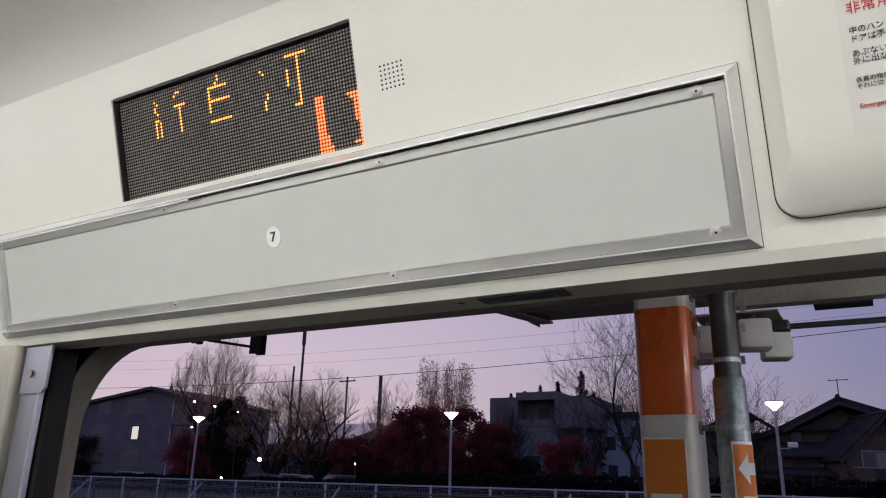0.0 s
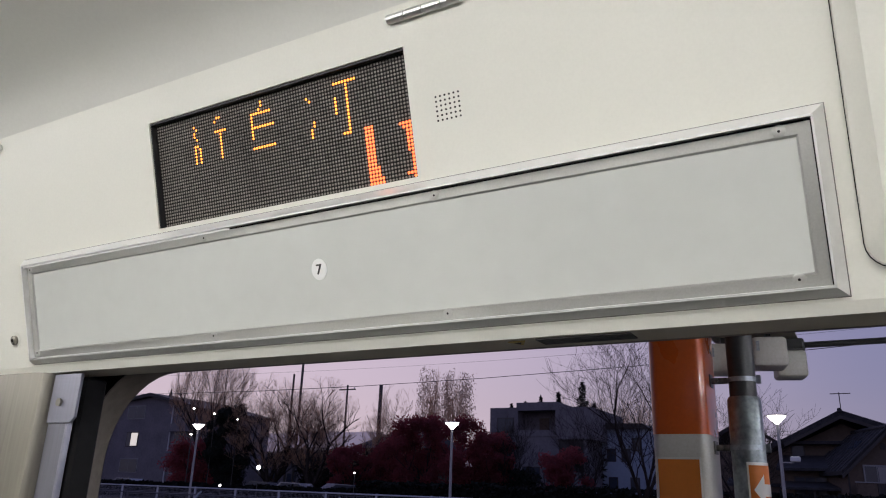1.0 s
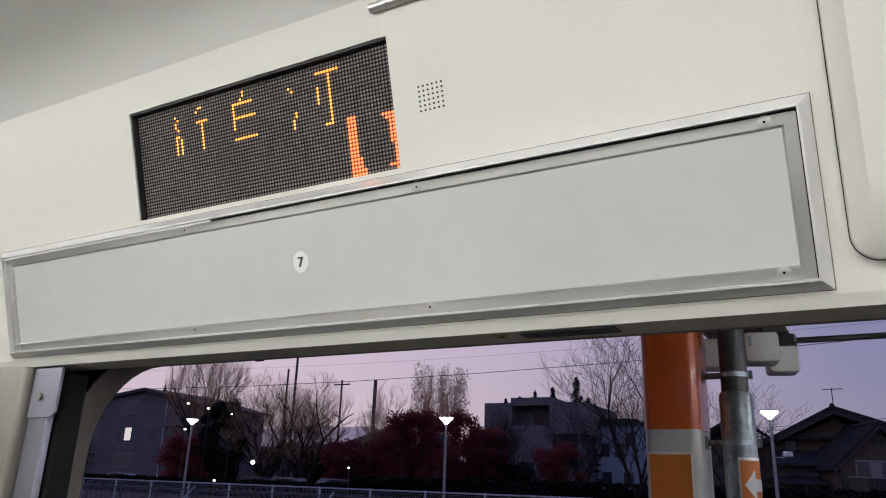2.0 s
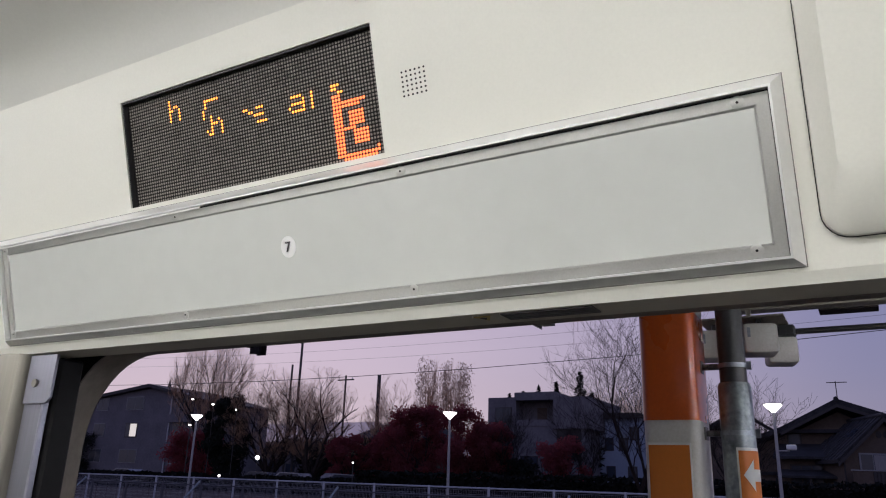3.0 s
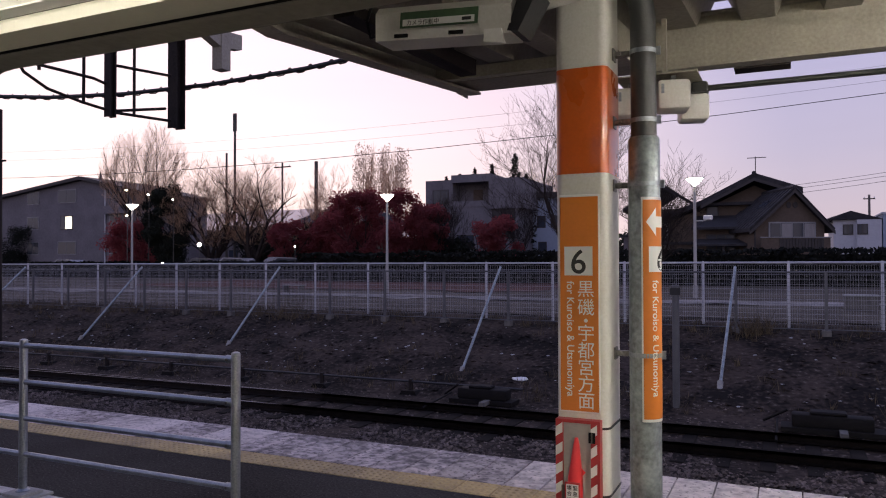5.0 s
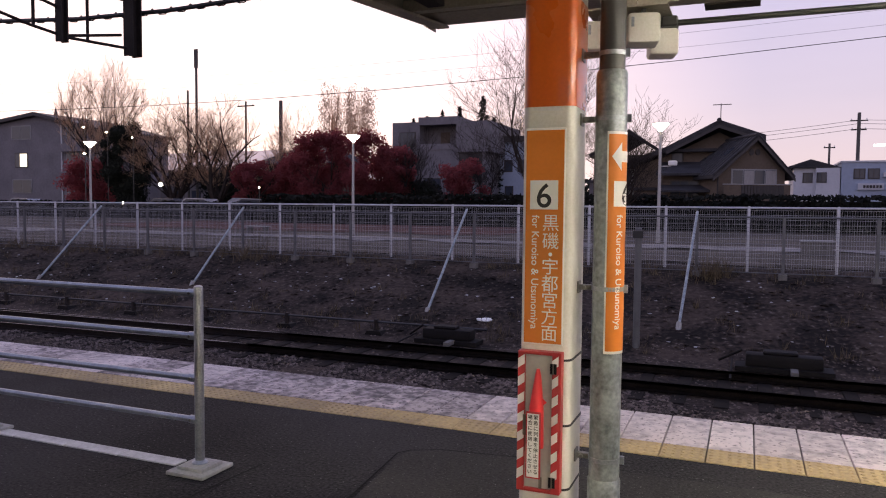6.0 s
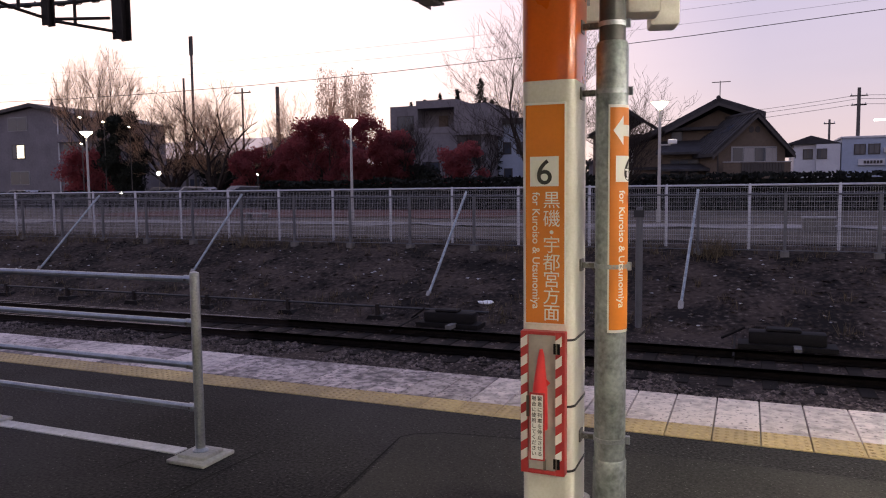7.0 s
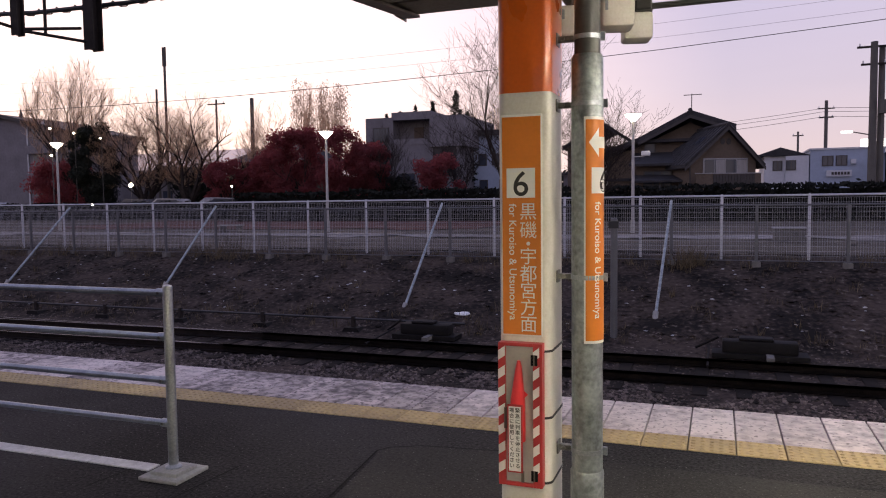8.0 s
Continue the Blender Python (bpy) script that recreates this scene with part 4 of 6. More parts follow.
    part("speaker_plate", box(-0.76, 4.22, 2.752, -0.33, 4.60, 2.762), BEAM, c, "speaker mounting plate")
    pb = thing("support_pipe", "long dark support pipe along the canopy", "pipe")
    smooth(part("pipe", tube([(-0.70, 4.50, 2.715), (9, 4.50, 2.73)], 0.0165, 12), PVC, pb), 40)
    part("end_box", box(-0.385, 4.45, 2.692, -0.30, 4.55, 2.748, 0.008), PVC, pb)
    for x in (1.5, 4.5, 7.5):
        part("hanger", box(x, 4.49, 2.72, x + 0.02, 4.51, 3.2), PVC, pb)
    w = thing("hanging_wire", "thin cream wire under the canopy roof", "wire")
    part("wire", tube([(-0.5, 4.0, 3.19), (0.6, 4.2, 3.08), (2.5, 4.6, 3.05)], 0.006, 6), CREAM, w)


canopy()


def platform_fill_lights():
    """Unseen tube lights added under the canopy, along the train's side, to brighten the platform."""
    t = thing("platform_light", "unseen white tube light added under the canopy as fill", "platform light", "platform lights", at=pose(1.9, 4.30, 2.86))
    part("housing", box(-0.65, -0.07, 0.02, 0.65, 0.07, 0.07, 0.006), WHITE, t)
    smooth(part("tube", tube([(-0.6, 0, -0.01), (0.6, 0, -0.01)], 0.026, 12), PLATFILL, t, "glowing tube"), 40)
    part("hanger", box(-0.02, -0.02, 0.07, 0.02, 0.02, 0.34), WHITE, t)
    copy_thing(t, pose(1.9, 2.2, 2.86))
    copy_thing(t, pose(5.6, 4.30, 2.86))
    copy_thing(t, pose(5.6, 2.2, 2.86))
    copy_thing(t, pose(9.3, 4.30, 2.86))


platform_fill_lights()


def hanging_frame():
    """Dark steel hangers and rods of the line equipment that hang beside the canopy's end."""
    t = thing("line_hanger", "dark steel hanger frame with thin rods", "line hanger")

    def hpost(x, y, z0, z1, w, mat=BROWN, name="hanger_post"):
        bm = box(x - 0.006, y - w / 2 + 0.012, z0, x + 0.006, y + w / 2 - 0.012, z1)
        box(x - w / 2, y - w / 2, z0, x + w / 2, y - w / 2 + 0.011, z1, bm=bm)
        box(x - w / 2, y + w / 2 - 0.011, z0, x + w / 2, y + w / 2, z1, bm=bm)
        part(name, bm, mat, t)

    hpost(-4.27, 3.915, 2.79, 4.1, 0.058)
    hpost(-4.23, 4.505, 2.80, 4.1, 0.092)
    part("top_girder", box(-4.40, 2.2, 4.10, -4.12, 6.0, 4.26), BROWN, t, "overhead girder")
    part("girder", box(-8.3, 3.8, 4.26, -4.12, 4.05, 4.46), BROWN, t, "overhead girder")
    part("column", box(-8.4, 3.82, 0.0, -8.2, 4.02, 4.26), BROWN, t, "steel column")
    for a, b in (((-4.27, 3.96, 3.17), (-4.23, 4.44, 3.20)), ((-4.27, 3.96, 2.83), (-4.23, 4.44, 2.85)), ((-4.27, 3.97, 2.845), (-4.28, 4.44, 2.95)), ((-4.35, 4.20, 2.86), (-4.35, 4.20, 4.1)), ((-4.35, 3.76, 2.88), (-4.35, 3.76, 4.1)), ((-4.35, 3.42, 3.02), (-4.35, 3.42, 4.1)), ((-4.35, 3.30, 3.02), (-4.35, 3.30, 4.1))):
        part("rod", tube([a, b], 0.011, 8), BROWN, t, "thin steel rod")
    arc = [(-4.30, 3.90, 2.845), (-4.30, 3.70, 2.86), (-4.31, 3.45, 2.90), (-4.32, 3.29, 2.975), (-4.32, 3.26, 3.02), (-4.32, 3.30, 3.045), (-4.31, 3.55, 3.045), (-4.30, 3.80, 3.045), (-4.28, 3.90, 3.02)]
    part("hoop", tube(arc, 0.011, 8), BROWN, t, "bent steel hoop")
    b = thing("beam_bracket", "cream painted steel bracket beside the canopy end", "bracket")
    part("arm", prism([(4.30, 3.60), (4.72, 3.46), (4.95, 3.50), (4.95, 3.62), (4.72, 3.60), (4.30, 3.72)], "x", -4.04, -3.96), BEAM, b)
    part("drop_plate", box(-4.05, 4.70, 3.29, -3.95, 4.80, 4.2), BEAM, b)
    part("drop_plate", box(-4.05, 4.24, 3.52, -3.95, 4.32, 4.2), BEAM, b)
    part("head", box(-4.06, 4.2, 4.2, -3.94, 4.9, 4.28), BEAM, b)
    k = thing("bundled_cable", "thick black bundled cable with a spiral binding", "cable")
    pts = [Vector((-22.4, 10.0, 6.2))] + [Vector((-6.72 + 4.55 * s, 4.6, 3.32 - 0.26 * s * (1 - s) * 2 - 0.09 * s)) for s in (0, 0.2, 0.4, 0.6, 0.8, 1.0)] + [Vector((-1.9, 4.6, 3.16))]
    pts[0] = Vector((-14.0, 4.75, 4.05))
    smooth(part("sheath", tube(pts, 0.017, 8), BLACK, k), 50)
    bm = bmesh.new()
    seg = [(a, b2) for a, b2 in zip(pts[1:], pts[2:])]
    coil = []
    for a, b2 in seg:
        n = max(4, int((b2 - a).length / 0.03))
        for i in range(n):
            p = a.lerp(b2, i / n)
            ph = len(coil) * 1.05
            coil.append(p + Vector((0, 0.024 * math.cos(ph), 0.024 * math.sin(ph))))
    part("binding", tube(coil, 0.005, 5, bm), BLACK, k, "spiral binding wire")


hanging_frame()


# ---- ground, track and bank ----
def ground_z(x, y):
    keys = ((-500, -1.25), (15.0, -1.22), (15.6, -1.02), (19.3, -0.02), (20.6, 0.18), (24, 0.30), (30, 0.40), (60, 0.6), (5000, 0.6))
    for (a, za), (b, zb) in zip(keys, keys[1:]):
        if y <= b:
            z = za + (zb - za) * (y - a) / (b - a)
            break
    if 14.6 < y < 28 and -60 < x < 25:
        k = min(1, (y - 14.6) / 1.5, (28 - y) / 3)
        z += k * (0.10 * noise.noise(Vector((x * 0.55, y * 0.55, 0))) + 0.05 * noise.noise(Vector((x * 2.1, y * 2.1, 3))))
    return z


def ground():
    xs = [-3000, -800, -250, -120] + [-60 + 0.4 * k for k in range(200)] + [20 + k for k in range(1, 12)] + [60, 150, 400, 1200, 3000]
    ys = [-3000, -500, -60, -8, 6, 9, 12, 14.2] + [14.6 + 0.3 * k for k in range(46)] + [30, 34, 40, 50, 65, 100, 300, 1000, 4500]
    vs = [(x, y, ground_z(x, y)) for y in ys for x in xs]
    n = len(xs)
    fs = [(j * n + i, j * n + i + 1, (j + 1) * n + i + 1, (j + 1) * n + i) for j in range(len(ys) - 1) for i in range(n - 1)]
    g = tagged(new("ground", mesh_of("ground", vs, fs, SOIL)), "dark bare soil with a low bank beside the track", "ground", kind="structure")
    smooth(g, 60)

    def sheet(name, mat, x0, x1, y0, y1, step, lift, label, wobble=0.5):
        nx, ny = max(2, int((x1 - x0) / step)), max(2, int((y1 - y0) / step))
        vs = []
        for j in range(ny + 1):
            for i in range(nx + 1):
                x, y = x0 + (x1 - x0) * i / nx, y0 + (y1 - y0) * j / ny
                if j in (0, ny):
                    y += wobble * noise.noise(Vector((x * 0.35, y, 5)))
                vs.append((x, y, ground_z(x, y) + lift))
        fs = [(j * (nx + 1) + i, j * (nx + 1) + i + 1, (j + 1) * (nx + 1) + i + 1, (j + 1) * (nx + 1) + i) for j in range(ny) for i in range(nx)]
        tagged(new(name, mesh_of(name, vs, fs, mat)), label, "ground", kind="structure")

    sheet("park_lawn", GRASS, -90, 40, 20.9, 70, 0.8, 0.03, "dry brown lawn behind the fence")
    sheet("park_path", PATH_M, -90, 40, 25.6, 27.6, 0.5, 0.06, "pale gravel path across the park", 0.9)
    sheet("leaf_litter", REDGRASS, -36, -10, 31, 42, 0.8, 0.065, "fallen red leaves on the lawn", 2.0)
    sheet("parking_ground", ASPHALT, -90, 30, 46, 70, 2, 0.08, "dark asphalt among the houses", 0.3)


ground()


def scatter(name, mat, count, area, size, flat, label, seed, lift=0.0, zf=ground_z):
    """Many small angular stones in one mesh."""
    rnd = random.Random(seed)
    vs, fs = [], []
    for _ in range(count):
        x, y = rnd.uniform(area[0], area[1]), rnd.uniform(area[2], area[3])
        s = size * rnd.uniform(0.5, 1.5)
        z = zf(x, y) + lift
        n = len(vs)
        a0 = rnd.uniform(0, 6.28)
        for k in range(4):
            a = a0 + k * 1.57 + rnd.uniform(-0.4, 0.4)
            vs.append((x + s * math.cos(a), y + s * math.sin(a), z + s * flat * rnd.uniform(-0.1, 0.5)))
        vs += [(x + rnd.uniform(-0.3, 0.3) * s, y + rnd.uniform(-0.3, 0.3) * s, z + s * flat * rnd.uniform(0.7, 1.2)), (x, y, z - s * flat * 0.5)]
        fs += [(n + k, n + (k + 1) % 4, n + 4) for k in range(4)] + [(n + (k + 1) % 4, n + k, n + 5) for k in range(4)]
    tagged(new(name, mesh_of(name, vs, fs, mat)), label, name.replace("_", " "), kind="stuff")


def bed_z(x, y):
    return -1.235 + 0.03 * noise.noise(Vector((x * 0.9, y * 0.9, 2)))


scatter("ballast", BALLAST, 30000, (-30, 7, 9.9, 12.1), 0.036, 0.8, "grey crushed stone ballast between the tracks", 3, zf=lambda x, y: bed_z(x, y) + 0.05 * max(0.0, noise.noise(Vector((x * 1.6, y * 1.6, 8)))))
scatter("ballast", BALLAST, 11000, (-34, 8, 12.3, 15.6), 0.026, 0.7, "grey crushed stone ballast beside the track", 4, zf=lambda x, y: max(bed_z(x, y), ground_z(x, y)) - 0.008)
scatter("bank_debris", LITTER, 210, (-30, 6, 15.5, 19.5), 0.042, 0.5, "pale stones and litter on the bank", 5)
scatter("bank_clods", SOIL, 4200, (-32, 7, 15.2, 20.2), 0.065, 0.45, "dark clods of soil on the bank", 6, lift=-0.012)


def weeds():
    """Dry weed tufts and twigs on the bank and along the fence."""
    rnd = random.Random(9)
    vs, fs = [], []
    tall = [(-0.62 + rnd.gauss(0, 0.22), 19.4 + rnd.gauss(0, 0.15), 0.75) for _ in range(26)] + [(-14.2 + rnd.gauss(0, 0.5), 19.3 + rnd.gauss(0, 0.25), 0.6) for _ in range(22)]
    tall += [(-15.6 + rnd.gauss(0, 0.4), 20.9, 1.0) for _ in range(6)] + [(-24.5 + rnd.gauss(0, 2.5), 19.5, 0.5) for _ in range(30)]
    low = [(rnd.uniform(-30, 7), rnd.choice((rnd.uniform(15.3, 19.8), rnd.gauss(19.9, 0.35), rnd.gauss(15.4, 0.3))), 0) for _ in range(760)]
    for x, y, h in low + tall:
        z = ground_z(x, y)
        h = h * rnd.uniform(0.5, 1.1) if h else rnd.uniform(0.08, 0.3) * (1.5 if y > 19.3 else 1)
        for _ in range(rnd.randint(5, 12)):
            d = Vector((rnd.gauss(0, 0.4), rnd.gauss(0, 0.4), 1)).normalized() * h * rnd.uniform(0.5, 1.2)
            p = Vector((x + rnd.gauss(0, 0.06), y + rnd.gauss(0, 0.06), z - 0.02))
            s = Vector((rnd.gauss(0, 1), rnd.gauss(0, 1), 0)).normalized() * 0.006
            n = len(vs)
            vs += [p - s, p + s, p + d * 0.6 + s * 0.8, p + d, p + d * 0.6 - s * 0.8]
            fs.append((n, n + 1, n + 2, n + 3, n + 4))
    tagged(new("dry_weeds", mesh_of("dry_weeds", vs, fs, WEED)), "dry weed tufts on the bank and along the fence", "weeds", kind="stuff")


weeds()


def track():
    t = thing("railway_track", "rusty railway track with polished rail heads on dark sleepers", "railway track")
    prof = [(-0.06, 0), (0.06, 0), (0.06, 0.012), (0.012, 0.03), (0.009, 0.10), (0.032, 0.115), (0.032, 0.143), (-0.032, 0.143), (-0.032, 0.115), (-0.009, 0.10), (-0.012, 0.03), (-0.06, 0.012)]
    for y0, y1 in ((12.17, 12.17), (13.51, 13.51), (12.17, 11.35), (13.51, 12.72)):
        a = -9.0
        bm = bmesh.new()
        pts = [(30, y0), (a, y0), (-18, y0 + (y1 - y0) * 0.28), (-60, y1 + (y1 - y0) * 1.6)] if y0 != y1 else [(30, y0), (-60, y0)]
        rings = [[bm.verts.new((x, y + p, -1.196 + q)) for p, q in prof] for x, y in pts]
        n = len(prof)
        for r0, r1 in zip(rings, rings[1:]):
            for k in range(n):
                bm.faces.new((r0[k], r0[(k + 1) % n], r1[(k + 1) % n], r1[k]))
        o = part("rail", bm, RAILST, t, "rusty steel rail")
        bm = bmesh.new()
        tops = [[bm.verts.new((x, y + p, -1.0515)) for p in (-0.027, -0.006)] for x, y in pts]
        for r0, r1 in zip(tops, tops[1:]):
            bm.faces.new((r0[0], r0[1], r1[1], r1[0]))
        part("rail_head", bm, RAILTOP, o, "polished rail head")
    me = None
    for k in range(70):
        if me is None:
            o = part("sleeper", box(-0.11, -1.25, -0.09, 0.11, 1.25, 0.035, 0.012), SLEEPER, t)
            me = o.data
        else:
            o = part("sleeper", me, SLEEPER, t)
        o.location = (6.0 - 0.62 * k, 12.84, -1.235)
    # point machine and switch box
    for x, y, s in ((-5.75, 14.72, 1.0), (0.75, 14.62, 1.15)):
        p = thing("point_machine", "low black iron point machine beside the track", "point machine", "point machines", at=pose(x, y, -1.2))
        smooth(part("case", box(-0.55 * s, -0.16, 0.08, 0.55 * s, 0.17, 0.30, 0.03, seg=2), IRON, p), 30)
        part("lid", box(-0.30 * s, -0.14, 0.3, 0.20 * s, 0.15, 0.36, 0.02), IRON, p)
        part("base", box(-0.7 * s, -0.25, 0.0, 0.7 * s, 0.25, 0.08), IRON, p)
        part("rod", tube([(-0.75 * s, 0.0, 0.16), (-0.75 * s, -1.4, 0.08)], 0.02, 8), IRON, p)
        part("lever", tube([(-0.95 * s, 0.1, 0.1), (-0.6 * s, 0.0, 0.34)], 0.025, 8), IRON, p)
        part("tie", box(0.1, -0.55, 0.02, 0.22, -0.2, 0.1), FOOT, p, "pale tie plate")
    r = thing("signal_rodding", "thin black point rodding on iron stands", "rodding")
    part("rod", tube([(-40, 15.05, -0.93), (-5.0, 15.05, -0.93)], 0.026, 8), BLACK, r)
    for k in range(14):
        x = -7.66 - 2.4 * k
        s = part("stand", box(x - 0.04, 15.0, -1.2, x + 0.04, 15.1, -0.87, 0.01), BROWN, r, "iron roller stand")
        part("foot", prism([(x - 0.24, -1.25), (x + 0.24, -1.25), (x + 0.16, -1.12), (x - 0.16, -1.12)], "y", 14.9, 15.2), IRON, s)
    q = thing("marker_post", "plain grey steel post beside the track", "post", at=pose(-1.93, 15.36, -1.1))
    smooth(part("shaft", tube([(0, 0, -0.1), (0, 0, 2.38), (0, 0, 2.40)], [0.07, 0.07, 0.05], 12), FENCEG, q), 40)
    part("tag", box(-0.10, -0.075, 2.2, 0.10, -0.07, 2.34), BLACK, q)
    d = thing("white_rag", "crumpled white scrap lying on the bank", "litter", at=pose(-5.42, 16.1, ground_z(-5.42, 16.1)))
    bm = bmesh.new()
    bmesh.ops.create_icosphere(bm, subdivisions=2, radius=0.13)
    for v in bm.verts:
        v.co = Vector((v.co.x * 1.6, v.co.y, v.co.z * 0.45)) * (1 + 0.35 * noise.noise(v.co * 14))
    part("scrap", bm, STICKER, d)


track()


def mesh_panel(x0, x1, z0, z1, dx, dz, w):
    """Wire mesh as thin upright and level wires in one mesh."""
    vs, fs = [], []

    def bar(a, b, c, d, y):
        n = len(vs)
        vs.extend([(a, y - w, b), (c, y - w, b), (c, y - w, d), (a, y - w, d), (a, y + w, b), (c, y + w, b), (c, y + w, d), (a, y + w, d)])
        fs.extend([(n, n + 1, n + 2, n + 3), (n + 5, n + 4, n + 7, n + 6), (n + 3, n + 2, n + 6, n + 7), (n + 1, n + 5, n + 6, n + 2), (n + 4, n, n + 3, n + 7)])

    x = x0
    while x <= x1:
        bar(x - w, z0, x + w, z1, 0)
        x += dx
    z = z0
    while z <= z1 + 0.001:
        bar(x0, z - w * 1.4, x1, z + w * 1.4, w * 2.1)
        z += dz
    return vs, fs


def fences():
    t = thing("mesh_fence", "white welded mesh fence with white posts", "fence")
    pm = wm = None
    for k in range(26):
        x = 6.10 - 2.0 * k
        if k == 0:
            p = smooth(part("post", tube([(0, 0, 0.0), (0, 0, 1.66), (0, 0, 1.69)], [0.036, 0.036, 0.022], 12), FENCEW, t), 40)
            vs, fs = mesh_panel(0.02, 1.98, 0.06, 1.50, 0.055, 0.12, 0.0022)
            w = part("wire_panel", mesh_of("wire_panel", vs, fs, MESHW), MESHW, t, "white welded wire panel")
            r = smooth(part("top_rail", tube([(0, 0, 1.56), (2.0, 0, 1.56)], 0.026, 8), FENCEW, t), 40)
            pm, wm, rm = p.data, w.data, r.data
        else:
            p, w, r = part("post", pm, FENCEW, t), part("wire_panel", wm, MESHW, t, "white welded wire panel"), part("top_rail", rm, FENCEW, t)
        p.location = (x, 20.3, 0.08)
        tagged(w, kind="stuff")
        w.location = r.location = (x - 2.0, 20.3, 0.17)
        sk = thing("post_footing", "small concrete block under a fence post", "footing", "fence footings", at=pose(x, 20.3, 0.0))
        part("block", box(-0.09, -0.09, -0.1, 0.09, 0.09, 0.12, 0.01), FOOT, sk)
    g = thing("wire_fence", "grey steel fence with slanted braces on the bank", "fence")
    pm = None
    for k in range(24):
        x = 4.82 - 1.965 * k
        if pm is None:
            p = part("post", box(-0.035, -0.035, 0.0, 0.035, 0.035, 1.50, 0.006), FENCEG, g)
            f = part("footing", box(-0.10, -0.10, -0.2, 0.10, 0.10, 0.12, 0.015), FOOT, g, "concrete footing")
            vs, fs = mesh_panel(0.03, 1.93, 0.12, 1.42, 0.065, 0.10, 0.0022)
            w = part("wire_panel", mesh_of("wire_panel", vs, fs, FENCEG), FENCEG, g, "thin grey wire netting")
            pm, fm, wm = p.data, f.data, w.data
        else:
            p, f, w = part("post", pm, FENCEG, g), part("footing", fm, FOOT, g, "concrete footing"), part("wire_panel", wm, FENCEG, g, "thin grey wire netting")
        p.location = f.location = (x, 19.6, 0.02)
        tagged(w, kind="stuff")
        w.location = (x - 1.965, 19.6, 0.03)
    smooth(part("top_rail", tube([(6, 19.6, 1.50), (-44, 19.6, 1.50)], 0.024, 8), FENCEG, g), 40)
    smooth(part("bottom_rail", tube([(6, 19.6, 0.16), (-44, 19.6, 0.16)], 0.012, 8), FENCEG, g), 40)
    for xt, xf, yf in ((-1.08, -1.21, 16.25), (-7.18, -6.97, 16.2), (-14.75, -14.78, 17.05), (-20.78, -20.54, 16.7), (-27.0, -26.8, 16.8), (5.0, 4.9, 16.3)):
        zf = ground_z(xf, yf)
        b = smooth(part("brace", tube([(xf, yf, zf - 0.1), (xt, 19.55, 1.62)], 0.034, 10), GALV, g, "slanted galvanised brace"), 40)
        part("brace_foot", tube([(xf, yf, zf - 0.15), (xf + (xt - xf) * 0.07, yf + (19.55 - yf) * 0.07, zf + 0.12)], 0.06, 8), CONC, b)


fences()


# ---- lamps, poles, wires ----
def street_lamp(x, y, ground, top):
    t = thing("street_lamp", "lit park lamp with a shallow white bowl on a slim post", "street lamp", "park lamps", at=pose(x, y, ground))
    h = top - ground
    smooth(part("post", tube([(0, 0, 0), (0, 0, 0.5), (0, 0, 0.52), (0, 0, h - 0.32)], [0.085, 0.085, 0.065, 0.05], 14), LAMPPOST, t), 40)
    smooth(part("bowl", tube([(0, 0, h - 0.34), (0, 0, h - 0.26), (0, 0, h - 0.12), (0, 0, h - 0.06)], [0.05, 0.12, 0.27, 0.30], 20), LAMPGLOW, t, "glowing bowl"), 60)
    smooth(part("cap", tube([(0, 0, h - 0.055), (0, 0, h - 0.03), (0, 0, h)], [0.34, 0.34, 0.10], 20), LAMPPOST, t, "flat metal cap"), 40)
    return t


street_lamp(-3.02, 28.9, 0.38, 4.90)
street_lamp(-16.1, 29.0, 0.38, 4.84)
street_lamp(-31.7, 29.0, 0.38, 4.95)
v = thing("park_camera", "small white camera on the lamp post", "security camera", at=pose(-3.02, 28.9, 3.25))
part("arm", box(0.05, -0.02, 0.0, 0.40, 0.02, 0.04), LAMPPOST, v)
part("body", box(0.30, -0.10, 0.04, 0.62, 0.10, 0.22, 0.03), WHITE, v)


def pole(x, y, z0, z1, r, label, arms=(), mat=POLEM):
    t = thing("utility_pole", label, "utility pole", "utility poles", at=pose(x, y, 0))
    smooth(part("shaft", tube([(0, 0, z0), (0, 0, z1)], [r * 1.25, r], 12), mat, t), 40)
    for z, a in arms:
        part("cross_arm", box(-a, -0.05, z - 0.05, a, 0.05, z + 0.05), BROWN, t)
        for sx in (-a * 0.85, a * 0.85):
            part("insulator", tube([(sx, 0, z + 0.05), (sx, 0, z + 0.2)], [0.05, 0.03], 8), WHITE, t)
    return t


lp = pole(-22.5, 15.3, -1.2, 6.62, 0.17, "dark steel line mast beside the track", mat=BROWN)
for z0, z1 in ((5.5, 5.75), (4.4, 4.05), (3.3, 2.9)):
    part("bracket", tube([(-1.6, -0.6, z1), (0, 0, z0)], 0.04, 8), BROWN, lp)
part("step", box(-0.1, -0.03, 4.95, 0.45, 0.03, 5.0), BROWN, lp)
s1 = pole(-47.1, 55, 0.5, 14.6, 0.11, "tall thin mast with an antenna head")
for k in range(3):
    part("antenna", box(-0.21 + 0.15 * k, -0.07, 14.2, -0.12 + 0.15 * k, 0.07, 15.9, 0.02), POLEM, s1)
pole(-48.1, 55, 0.5, 12.2, 0.095, "thin wooden utility pole")
pole(-41.6, 55, 0.5, 10.9, 0.085, "thin utility pole with a side arm", ((10.5, 0.9),))
pole(-37.9, 55, 0.5, 10.8, 0.16, "plain thick concrete pole")
